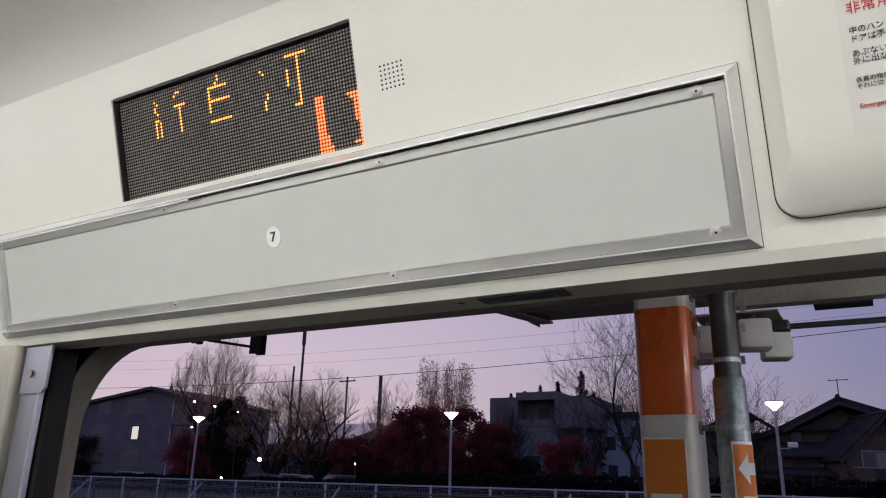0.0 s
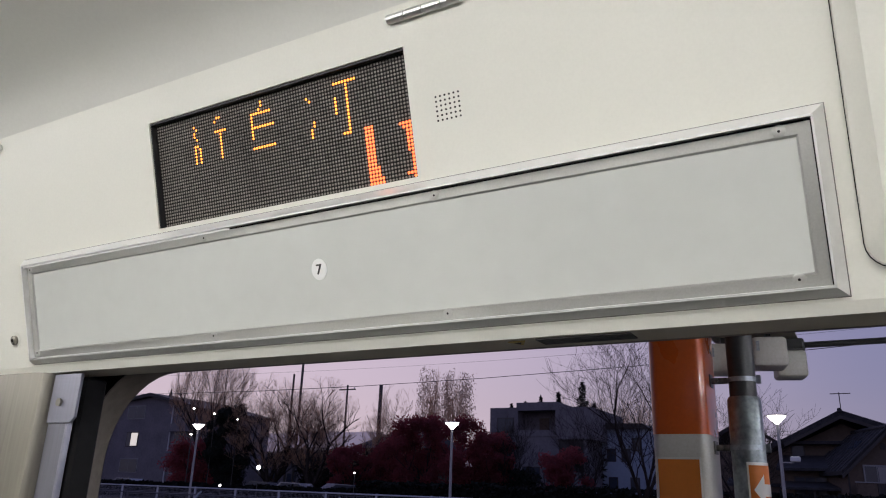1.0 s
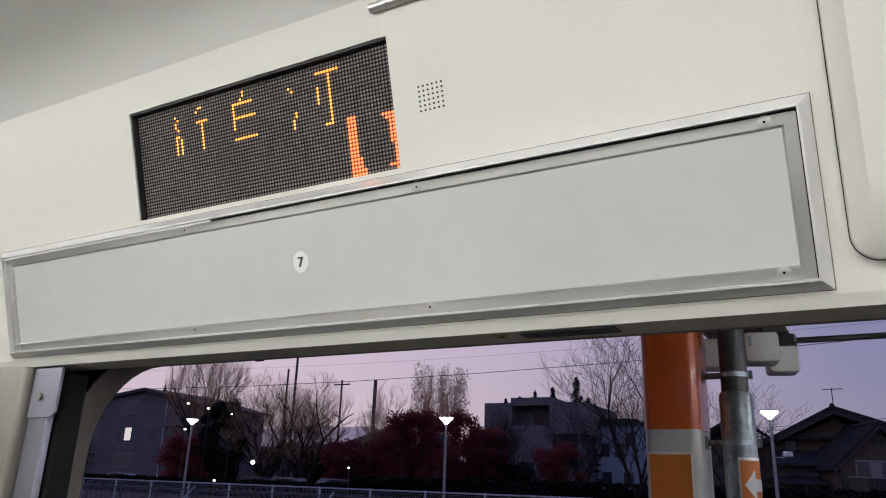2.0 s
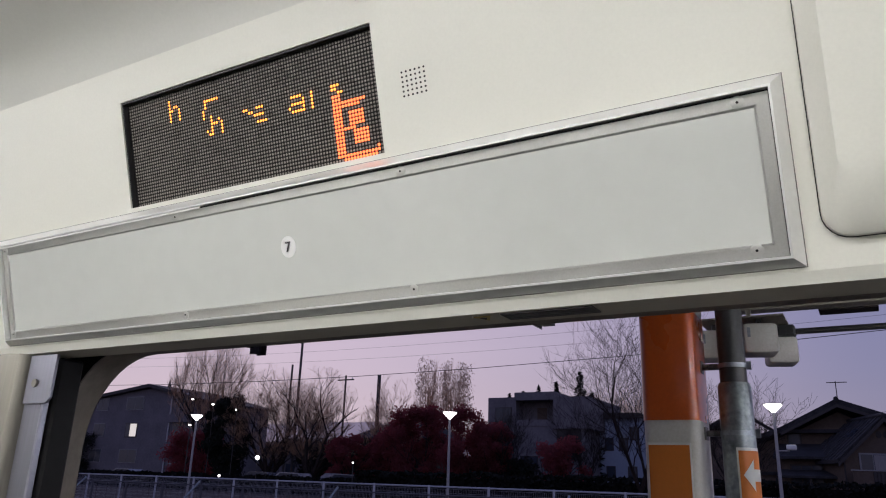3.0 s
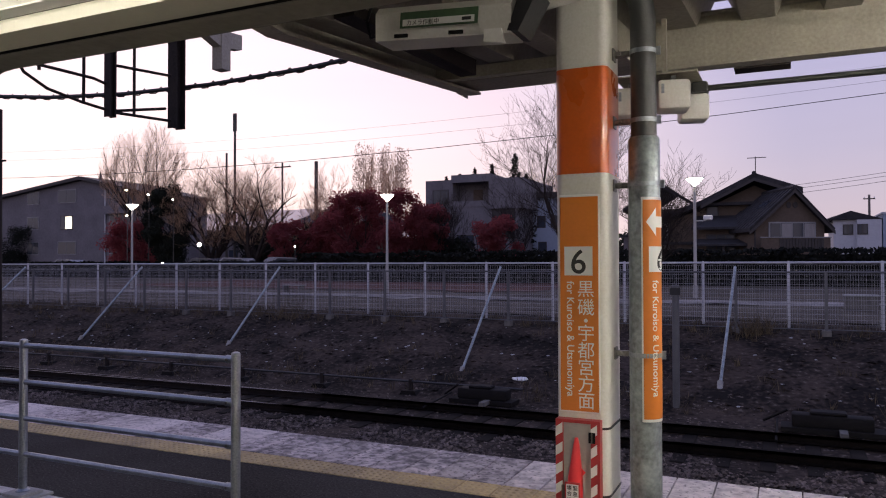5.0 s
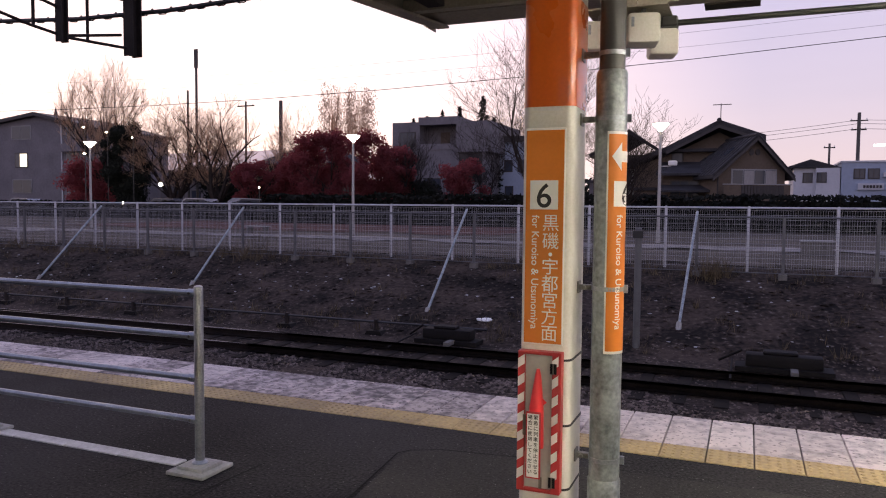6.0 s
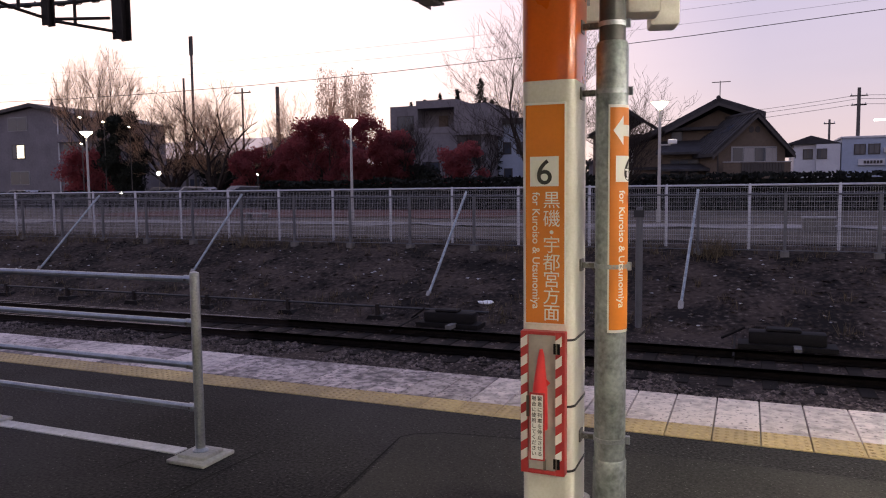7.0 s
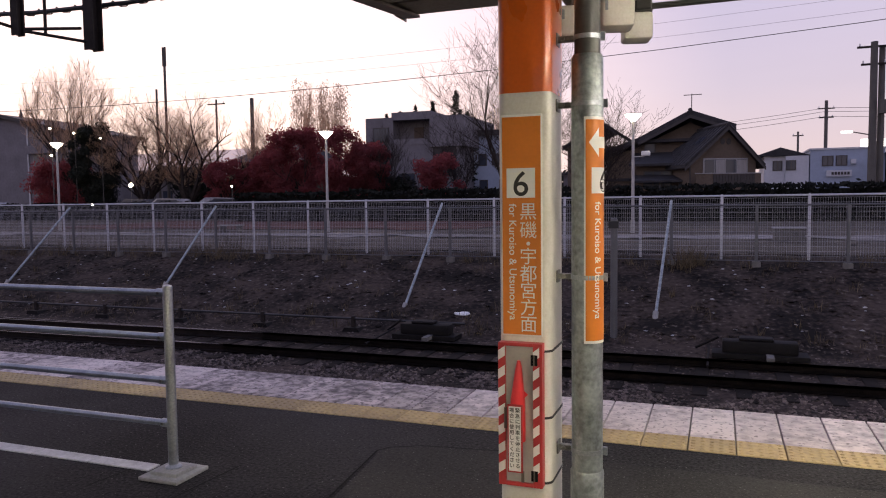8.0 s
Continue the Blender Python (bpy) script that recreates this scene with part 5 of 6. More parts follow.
pole(8.87, 75, 0.5, 10.3, 0.14, "utility pole with cross arms behind the houses", ((9.6, 0.7), (8.8, 0.6)))
pole(7.23, 82, 0.5, 8.2, 0.10, "small utility pole far behind the houses", ((7.8, 0.5),))
p8 = pole(7.53, 45, 0.4, 9.75, 0.17, "dark utility pole with a street light arm", ((9.5, 0.8), (8.6, 0.6)))
part("transformer", tube([(0.45, -0.2, 6.0), (0.45, -0.2, 6.7)], 0.22, 12), POLEM, p8)
part("light_arm", tube([(0, 0, 4.9), (-1.2, -0.2, 5.15)], 0.03, 8), POLEM, p8)
part("light_head", box(-1.5, -0.28, 5.05, -0.95, -0.12, 5.16, 0.02), SIGNGLOW, p8)
pole(7.95, 45.3, 0.4, 9.5, 0.15, "dark utility pole standing close to another")


def wire(a, b, sag, r, label="thin black overhead wire"):
    a, b = Vector(a), Vector(b)
    t = thing("overhead_wire", label, "wire", "overhead wires")
    pts = [a.lerp(b, k / 16) - Vector((0, 0, sag * 4 * (k / 16) * (1 - k / 16))) for k in range(17)]
    part("wire", tube(pts, r, 5), BLACK, t)


wire((-60, 24, 7.6), (25, 24, 8.4), 2.25, 0.011)
wire((-70, 40, 11.6), (30, 40, 12.6), 1.9, 0.006)
wire((-70, 40.5, 11.0), (30, 40.5, 12.0), 1.9, 0.006)
wire((-22.5, 15.3, 4.4), (-60, 24, 6.6), 0.4, 0.012)
for dz in (0.0, 0.55, 0.95):
    wire((8.87, 75, 8.9 + dz * 0.8), (-30, 88, 8.2 + dz), 0.8, 0.018)
    wire((8.87, 75, 8.9 + dz * 0.8), (40, 70, 9.6 + dz), 0.8, 0.018)
wire((7.53, 45, 9.5), (40, 40, 9.8), 0.6, 0.014)


for x, y, z in ((-60, 24, 8.0), (25, 24, 8.8), (-70, 40.2, 12.0), (30, 40.2, 13.0)):
    pole(x, y, 0.2, z, 0.15, "grey utility pole beyond the park", ((z - 0.4, 0.6),))


# ---- trees ----
def limbs(rnd, base, height, spread, levels, fan, r0, upright=0.5, first=0.3, trunk=0.22, kink=0.14):
    """Segments (p, q, rp, rq, level) of a branching tree."""
    out = []

    def grow(p, d, ln, r, lev):
        n = 4 if lev == 1 else 3
        for i in range(n):
            q = p + d * (ln / n)
            rq = r * (0.9 if lev < 2 else 0.82)
            out.append((p.copy(), q.copy(), r, rq, lev))
            d = (d + Vector((rnd.gauss(0, kink), rnd.gauss(0, kink), rnd.gauss(0, kink * 0.5) + 0.10 * upright))).normalized()
            p, r = q, rq
            if 1 <= lev < levels:
                side = Vector((rnd.gauss(0, 1), rnd.gauss(0, 1), rnd.gauss(0, 0.4))).normalized()
                grow(p, (d * 0.8 + side * spread * 1.2 + Vector((0, 0, upright * 0.4))).normalized(), ln * rnd.uniform(0.42, 0.62), r * 0.5, lev + 1)
        if lev >= levels:
            return
        m = fan if lev == 0 else 2
        a0 = rnd.uniform(0, 6.28)
        for k in range(m):
            a = a0 + 6.283 * (k + rnd.uniform(-0.25, 0.25)) / m
            side = Vector((math.cos(a), math.sin(a), 0)) * spread * rnd.uniform(0.7, 1.2)
            nd = (d * 0.9 + side + Vector((0, 0, upright * 0.5))).normalized()
            grow(p, nd, height * first * rnd.uniform(0.85, 1.1) if lev == 0 else ln * rnd.uniform(0.6, 0.8), r * rnd.uniform(0.55, 0.7), lev + 1)

    grow(Vector(base), Vector((0, 0, 1)), height * trunk, r0, 0)
    return out, []


def limb_mesh(name, segs, mat, least=0.008):
    vs, fs = [], []
    for p, q, rp, rq, lev in segs:
        d = (q - p).normalized()
        side = d.orthogonal().normalized()
        up = d.cross(side)
        s = 6 if lev == 0 else (4 if lev < 3 else 3)
        n = len(vs)
        for c, r in ((p, max(rp, least)), (q, max(rq, least))):
            for k in range(s):
                a = 6.2832 * k / s
                vs.append(c + side * (math.cos(a) * r) + up * (math.sin(a) * r))
        fs += [(n + k, n + (k + 1) % s, n + s + (k + 1) % s, n + s + k) for k in range(s)]
    return mesh_of(name, vs, fs, mat)


def bare_tree(x, y, z, height, spread, seed, label, levels=4, fan=4, r0=0.2, upright=0.5, mat=BARK, least=0.011, first=0.34, trunk=0.22, kink=0.14, env=None):
    rnd = random.Random(seed)
    t = thing("bare_tree", label, "tree", at=pose(x, y, z))
    segs, tips = limbs(rnd, (0, 0, -0.2), height, spread, levels, fan, r0, upright, first, trunk, kink=kink)
    top = max(q.z for _, q, *_ in segs)
    k = height / top
    segs = [(p * k, q * k, a, b, l) for p, q, a, b, l in segs]
    if env:
        wide, lo, hi = env
        mid, half = (lo + hi) / 2, (hi - lo) / 2

        def inside(q):
            lim = 1 + 0.16 * noise.noise(q * 0.9)
            return (q.x * q.x + q.y * q.y) / (wide / 2) ** 2 + ((q.z - mid) / half) ** 2 < lim

        segs = [s for s in segs if s[4] < 2 or inside(s[1])]
    # main limbs are dark; a lightened colour on outer twigs imitates sky glow
    main = levels - 2 if env else 2
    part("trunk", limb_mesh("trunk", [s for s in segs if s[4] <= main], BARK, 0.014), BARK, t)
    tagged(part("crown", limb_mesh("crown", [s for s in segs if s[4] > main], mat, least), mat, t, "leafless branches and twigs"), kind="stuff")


def leaf_cards(rnd, centres, count, size, shell=0.6):
    vs, fs = [], []
    tot = sum(c[3] ** 2 for c in centres)
    for cx, cy, cz, r in centres:
        for _ in range(int(count * r * r / tot)):
            d = Vector((rnd.gauss(0, 1), rnd.gauss(0, 1), rnd.gauss(0, 1))).normalized()
            rr = r * (shell + (1 - shell) * rnd.random()) * (1 + 0.28 * noise.noise(d * 2.3 + Vector((cx, cy, cz))))
            p = Vector((cx, cy, cz)) + Vector((d.x * rr, d.y * rr, d.z * rr * 0.85))
            a = Vector((rnd.gauss(0, 1), rnd.gauss(0, 1), rnd.gauss(0, 1))).normalized() * size * rnd.uniform(0.5, 1.3)
            b = a.orthogonal().normalized() * a.length * rnd.uniform(0.5, 0.9)
            n = len(vs)
            vs += [p - a, p - b * 0.8, p + a, p + b]
            fs.append((n, n + 1, n + 2, n + 3))
    return vs, fs


def leafy_tree(x, y, z, height, width, seed, mat, label, count=5200, size=0.085, blobs=46, low=0.14, crown="rounded crown of small leaves"):
    rnd = random.Random(seed)
    t = thing("leafy_tree", label, "tree", at=pose(x, y, z))
    segs, tips = limbs(rnd, (0, 0, -0.2), height * 0.8, 0.6, 3, 4, 0.16, 0.4)
    k = height * 0.88 / max(q.z for _, q, *_ in segs)
    segs = [(Vector((p.x * k, p.y * k, p.z * k)), Vector((q.x * k, q.y * k, q.z * k)), a, b, l) for p, q, a, b, l in segs]
    part("trunk", limb_mesh("trunk", segs, BARK), BARK, t)
    cs = []
    for _ in range(blobs):
        h = rnd.uniform(low, 0.92)
        w = width * 0.5 * math.sin(math.pi * min(1, max(0.05, (h - low * 0.5) / (1.05 - low * 0.5)))) ** 0.6
        a = rnd.uniform(0, 6.283)
        rr = w * math.sqrt(rnd.random()) * 0.82
        cs.append((rr * math.cos(a), rr * math.sin(a), h * height, width * rnd.uniform(0.09, 0.19)))
    vs, fs = leaf_cards(rnd, cs, int(count * 3.4), size, 0.15)
    tagged(part("crown", mesh_of("crown", vs, fs, mat), mat, t, crown), kind="stuff")


def conifer(x, y, z, height, width, seed):
    rnd = random.Random(seed)
    t = thing("conifer", "dark narrow conifer behind the houses", "tree", "conifers", at=pose(x, y, z))
    part("trunk", tube([(0, 0, 0), (0, 0, height)], [0.14, 0.02], 6), BARK, t)
    vs, fs = [], []
    for _ in range(1700):
        h = 1 - 0.85 * rnd.random() ** 0.75
        a = rnd.uniform(0, 6.283)
        tier = 0.72 + 0.28 * math.cos(h * height * 5.2 + 1.3 * math.sin(a * 2 + seed))
        r = width * 0.75 * (1.03 - h) ** 0.7 * tier * math.sqrt(rnd.random())
        p = Vector((r * math.cos(a), r * math.sin(a), h * height - 0.25 * r))
        d = Vector((math.cos(a), math.sin(a), rnd.gauss(-0.1, 0.4))).normalized() * rnd.uniform(0.10, 0.28)
        b = d.orthogonal().normalized() * rnd.uniform(0.05, 0.12)
        n = len(vs)
        vs += [p - d, p - b, p + d, p + b]
        fs.append((n, n + 1, n + 2, n + 3))
    tagged(part("crown", mesh_of("crown", vs, fs, DARKLEAF), DARKLEAF, t), kind="stuff")


def poplar(x, y, z, height, width, seed):
    rnd = random.Random(seed)
    t = thing("poplar", "tall poplar with thin upright crown, lightened for sky glow", "tree", "poplars", at=pose(x, y, z))
    segs, _ = limbs(rnd, (0, 0, 0), height, 0.14, 4, 5, 0.2, 1.2, 0.36, 0.2, kink=0.06)
    k = height / max(q.z for _, q, *_ in segs)
    segs = [(p * k, q * k, a, b, l) for p, q, a, b, l in segs]
    part("trunk", limb_mesh("trunk", [g for g in segs if math.hypot(g[1].x, g[1].y) < width * 0.42], GLOWBARK, 0.009), GLOWBARK, t)
    vs, fs = [], []
    for _ in range(26):
        a, lean = rnd.uniform(0, 6.283), math.sqrt(rnd.random())
        top = height * (1.0 - 0.22 * lean * rnd.random())
        for _ in range(95):
            h = height * 0.22 + (top - height * 0.22) * rnd.random() ** 0.8
            r = lean * width * 0.46 * math.sin(math.pi * min(1, 0.20 + 0.62 * h / top)) ** 0.8
            p = Vector((r * math.cos(a) + rnd.gauss(0, 0.16), r * math.sin(a) + rnd.gauss(0, 0.16), h))
            d = Vector((rnd.gauss(0, 0.35), rnd.gauss(0, 0.35), 1)).normalized() * rnd.uniform(0.05, 0.13)
            b = d.orthogonal().normalized() * rnd.uniform(0.02, 0.045)
            n = len(vs)
            vs += [p - d, p - b, p + d, p + b]
            fs.append((n, n + 1, n + 2, n + 3))
    tagged(part("crown", mesh_of("crown", vs, fs, POPLAR), POPLAR, t, "thin remaining leaves, lightened for sky glow"), kind="stuff")


bare_tree(-53.0, 50, 0.5, 17.5, 0.46, 11, "tall bare tree with a dense fan of upright twigs", 6, 5, 0.3, 0.5, GLOWBARK, 0.0042, 0.40, 0.22, 0.09, (8.4, 3.5, 14.6))
bare_tree(-45.2, 50, 0.5, 13.5, 0.62, 12, "wide bare tree with spreading branches", 6, 5, 0.42, 0.28, GLOWBARK, 0.0042, 0.42, 0.10, 0.11, (9.0, -1.0, 11.0))
bare_tree(-40.8, 50, 0.5, 13.0, 0.60, 13, "wide bare tree with spreading branches", 6, 5, 0.40, 0.30, GLOWBARK, 0.0042, 0.42, 0.10, 0.11, (8.6, -1.0, 10.6))
bare_tree(-35.6, 54, 0.5, 11.0, 0.5, 14, "slim bare tree beside a pole", 5, 4, 0.17, 0.4, GLOWBARK, 0.008, 0.38, 0.18, 0.12, (6.0, 0.0, 10.2))
bare_tree(-9.2, 34, 0.4, 10.4, 0.62, 15, "large bare tree behind the platform pillar", 5, 5, 0.2, 0.4, BARK, 0.0042, 0.38, 0.16, 0.13)
bare_tree(-5.4, 36, 0.4, 7.4, 0.6, 16, "bare tree with fine twigs", 5, 5, 0.15, 0.4, BARK, 0.005, 0.36, 0.18, 0.13)
bare_tree(-23.4, 52, 0.5, 7.4, 0.5, 17, "small bare tree before a grey house", 5, 4, 0.14, 0.45, BARK, 0.006, 0.36, 0.2, 0.13)
bare_tree(-18.0, 52, 0.5, 7.8, 0.5, 18, "small bare tree before a white house", 5, 4, 0.15, 0.45, BARK, 0.006, 0.36, 0.2, 0.13)
bare_tree(-22.0, 84, 0.5, 13.0, 0.55, 19, "far bare tree above the roofs", 5, 5, 0.2, 0.4, GLOWBARK, 0.008, 0.38, 0.2, 0.12)
bare_tree(-59.0, 60, 0.5, 11.5, 0.6, 20, "bare tree beside a grey apartment house", 4, 5, 0.2, 0.4, BARK, 0.009, 0.36, 0.2, 0.13)
bare_tree(-31.5, 90, 0.5, 14.0, 0.6, 21, "far bare tree beyond the poplars, twigs lightened for sky glow", 4, 6, 0.2, 0.35, GLOWBARK, 0.01, 0.36, 0.2, 0.12)
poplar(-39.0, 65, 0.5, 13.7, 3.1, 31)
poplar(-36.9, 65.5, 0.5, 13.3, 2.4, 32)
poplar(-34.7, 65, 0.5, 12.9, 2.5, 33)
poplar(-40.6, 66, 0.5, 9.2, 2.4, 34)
leafy_tree(-54.3, 50, 0.5, 5.2, 6.4, 41, REDLEAF, "dark red maple beside a park lamp", 5000)
leafy_tree(-37.0, 50, 0.5, 4.8, 4.2, 42, REDLEAF, "small red maple before the houses", 4200)
leafy_tree(-30.6, 50, 0.5, 7.0, 5.6, 43, REDLEAF, "large red maple in autumn colour", 7500)
leafy_tree(-26.6, 50.5, 0.5, 6.9, 5.2, 44, REDLEAF, "large red maple in autumn colour", 7500)
leafy_tree(-24.9, 51, 0.5, 6.3, 4.2, 49, REDLEAF, "red maple close to a grey house", 5600)
leafy_tree(-33.8, 51, 0.5, 5.6, 4.6, 45, REDLEAF, "red maple with a low crown", 5200)
leafy_tree(-19.0, 50, 0.5, 4.7, 4.3, 46, REDLEAF, "small red maple before a grey house", 4600)
leafy_tree(-49.0, 48.4, 0.5, 8.5, 4.7, 47, DARKLEAF, "dense dark evergreen tree", 9000, crown="dense dark crown")
leafy_tree(-88.0, 62, 0.5, 6.5, 8.0, 48, DARKLEAF, "dark evergreen clump beside an apartment house", 6000, crown="dense dark crown")
for dx, dy, dh, dw, sd in ((-45.5, 57, 5.0, 5.6, 81), (-40.0, 56, 4.4, 5.0, 82), (-57.0, 56, 4.2, 6.0, 83), (-36.0, 55.5, 4.4, 4.6, 84), (-23.5, 53, 3.0, 5.0, 85)):
    leafy_tree(dx, dy, 0.5, dh, dw, sd, DARKLEAF, "low dark shrub tree before the houses", 3600, crown="dense dark crown")
for cx, cz, cw, sd in ((-27.2, 10.4, 1.2, 51), (-25.4, 10.7, 1.5, 52), (-23.1, 11.5, 2.3, 53), (-22.0, 9.6, 2.4, 54), (-28.8, 9.9, 1.0, 55), (-30.2, 9.7, 1.0, 56)):
    conifer(cx, 66, 0.5, cz, cw, sd)


def hedge(name, x0, x1, y, depth, height, mat, seed, label, count):
    rnd = random.Random(seed)
    vs, fs = [], []
    for _ in range(count):
        x, s = rnd.uniform(x0, x1), rnd.random()
        hh = height * (1 + 0.10 * noise.noise(Vector((x * 0.5, 0, seed))) + 0.05 * noise.noise(Vector((x * 2.0, 0, seed))))
        if s < 0.6:
            p = Vector((x, y - depth / 2 + rnd.gauss(0, 0.06), rnd.uniform(0, hh)))
        elif s < 0.85:
            p = Vector((x, rnd.uniform(y - depth / 2, y + depth / 2), hh + rnd.gauss(0, 0.05)))
        else:
            p = Vector((x, rnd.uniform(y - depth / 2, y + depth / 2), rnd.uniform(0, hh)))
        a = Vector((rnd.gauss(0, 1), rnd.gauss(0, 1), rnd.gauss(0, 1))).normalized() * 0.16
        b = a.orthogonal().normalized() * 0.1
        n = len(vs)
        vs += [p - a, p - b, p + a, p + b]
        fs.append((n, n + 1, n + 2, n + 3))
    t = thing(name, label, "hedge", at=pose(0, 0, 0.45))
    tagged(part("leaves", mesh_of("leaves", vs, fs, mat), mat, t), kind="stuff")
    part("core", box(x0, y - depth * 0.4, -0.1, x1, y + depth * 0.4, height * 0.9), mat, t, "dense dark inner twigs")


hedge("hedge", -30, 26, 42, 1.2, 1.85, HEDGE, 61, "long clipped dark hedge before the houses", 12000)
hedge("hedge", -75, -30, 47, 1.2, 1.35, HEDGE, 62, "low dark shrubs along the car park", 8000)


def far_woods():
    """Dark wooded skyline beyond the houses."""
    rnd = random.Random(71)
    vs, fs = [], []
    for _ in range(26000):
        x = rnd.uniform(-190, 60)
        h = 5.6 + 1.6 * noise.noise(Vector((x * 0.06, 0, 1))) + 1.2 * noise.noise(Vector((x * 0.3, 0, 2))) + 0.5 * noise.noise(Vector((x * 1.1, 0, 3)))
        if x > -14:
            h *= 0.55
        p = Vector((x, rnd.uniform(98, 106), h * rnd.random() ** 0.6))
        a = Vector((rnd.gauss(0, 1), rnd.gauss(0, 1), rnd.gauss(0, 1))).normalized() * 0.42
        b = a.orthogonal().normalized() * 0.3
        n = len(vs)
        vs += [p - a, p - b, p + a, p + b]
        fs.append((n, n + 1, n + 2, n + 3))
    tagged(new("far_woods", mesh_of("far_woods", vs, fs, DARKLEAF)), "dark wooded skyline beyond the houses", "woods", kind="stuff")
    t = thing("far_house", "dark far house with a low gabled roof", "house", "far houses", at=pose(-62, 72, 0.5))
    part("wall", box(-5, 0, 0, 5, 7, 4.2), WALLGREY, t)
    part("roof", prism([(-5.6, 4.1), (5.6, 4.1), (0, 5.9)], "y", -0.5, 7.5), TILE, t)
    for x in (-3.4, -0.6, 2.0):
        w = part("window", box(x, -0.06, 1.6, x + 1.4, 0.02, 2.9), TRIM, t)
        part("pane", box(x + 0.08, -0.075, 1.68, x + 1.32, -0.062, 2.82), PANE, w)
    for x, y, a in ((-50.5, 74, 5), (-73, 80, -4), (-30, 82, 8), (-12, 86, 0), (20, 92, 0)):
        copy_thing(t, pose(x, y, 0.5, 0, 0, a))


far_woods()


def mountains():
    """Blue ridge far beyond the town, lower towards the east; tint and glow imitate haze."""
    vs, fs = [], []
    n = 240
    for i in range(n + 1):
        x = -6500 + 9000 * i / n
        fade = min(1.0, max(0.12, (-200 - x) / 1600))
        h = fade * (235 + 60 * noise.noise(Vector((x * 0.0011, 0, 4))) + 22 * noise.noise(Vector((x * 0.005, 0, 7)))) * math.hypot(x, 3000) / 3600
        vs += [(x, 2900, -40), (x, 3000, max(8, h)), (x, 3300, -40)]
    for i in range(n):
        for k in (0, 1):
            a = 3 * i + k
            fs.append((a, a + 3, a + 4, a + 1))
    tagged(new("backdrop", mesh_of("backdrop", vs, fs, HAZE)), "blue mountain ridge on the horizon, haze put in as tint and glow", "mountains", kind="structure")


mountains()


def park_things():
    p = thing("planter_box", "low pale concrete planter box beside the park path", "planter", at=pose(2.0, 24.75, 0.32))
    part("box", box(-0.42, -0.25, -0.05, 0.42, 0.25, 0.42, 0.02), FOOT, p)
    part("rim", box(-0.46, -0.29, 0.42, 0.46, 0.29, 0.47, 0.01), FOOTP, p)
    b = thing("park_bench", "low pale park bench beside the path", "bench", at=pose(-20.9, 28.6, 0.4))
    for k in range(3):
        part("slat", box(-0.6, -0.22 + k * 0.15, 0.30, 0.6, -0.09 + k * 0.15, 0.34, 0.006), FOOTP, b)
    for x in (-0.45, 0.45):
        part("leg", box(x - 0.05, -0.18, -0.05, x + 0.05, 0.2, 0.30, 0.008), FOOT, b)


park_things()


# ---- buildings ----
def window(parent, x0, z0, x1, z1, y, mat=PANE, label="", mull=1, sash=None):
    w = part("window", box(x0 - 0.06, y - 0.05, z0 - 0.06, x1 + 0.06, y + 0.02, z1 + 0.06), sash or TRIM, parent, label)
    n = mull + 1
    for k in range(n):
        a, b = x0 + (x1 - x0) * k / n, x0 + (x1 - x0) * (k + 1) / n
        part("pane", box(a + 0.03, y - 0.062, z0 + 0.02, b - 0.03, y - 0.052, z1 - 0.02), mat, w)
    return w


def apartment_house():
    t = thing("apartment_house", "dark grey three-storey apartment house with a lit window", "apartment house")
    x0, x1, y0, y1 = -92.0, -67.5, 62.0, 72.0
    part("wall", prism([(x0, 0.4), (-66.2, 0.4), (-66.2, 9.6), (-76.2, 11.7), (x0, 9.9)], "y", y0, y1), WALLGREY, t)
    part("roof", prism([(x0 - 0.4, 9.9), (-76.2, 11.75), (-65.6, 9.55), (-65.6, 9.85), (-76.2, 12.15), (x0 - 0.4, 10.25)], "y", y0 - 0.6, y1 + 0.6), TRIM, t, "dark low pitched roof")
    part("finial", tube([(-75.6, 64, 12.0), (-75.6, 64, 12.5), (-75.6, 64, 13.0)], [0.25, 0.12, 0.02], 8), TRIM, t)
    for z in (9.15, 6.0, 2.9):
        for k, xx in enumerate((-80.4, -71.6, -86.0)):
            lit = z == 6.0 and k == 0
            if lit:
                w = window(t, xx + 0.5, z - 0.1, xx + 2.5, z + 1.5, y0, PANE, "partly lit window", 1)
                part("lit_pane", box(xx + 1.3, y0 - 0.07, z - 0.05, xx + 2.45, y0 - 0.064, z + 1.45), LITPANE, w, "warm lit pane")
            else:
                window(t, xx, z, xx + (3.1 if k == 0 else 2.1), z + 1.5, y0, sash=SASH)
    part("drain", tube([(-72.3, 61.9, 0.5), (-72.3, 61.9, 10.6)], 0.09, 8), WALLWHITE, t, "pale drain pipe")
    for z in (5.4, 8.5):
        part("balcony", box(-72.0, 61.2, z - 1.0, -67.6, 61.95, z - 0.1), WALLGREY, t)
    for x, z in ((-51.69, 8.09), (-49.14, 7.60), (-51.64, 5.89), (-46.37, 7.07)):
        l = thing("outdoor_light", "small bright outdoor light", "outdoor light", "outdoor lights", at=pose(x, 46.5, z))
        bm = bmesh.new()
        bmesh.ops.create_icosphere(bm, subdivisions=2, radius=0.11 if x < -48 else 0.08)
        for v in bm.verts:
            v.co.z *= 0.6
        part("bulb", bm, LAMPGLOW, l)
        part("post", tube([(0, 0.1, -z + 0.5), (0, 0.1, -0.1)], 0.022, 6), POLEM, l)


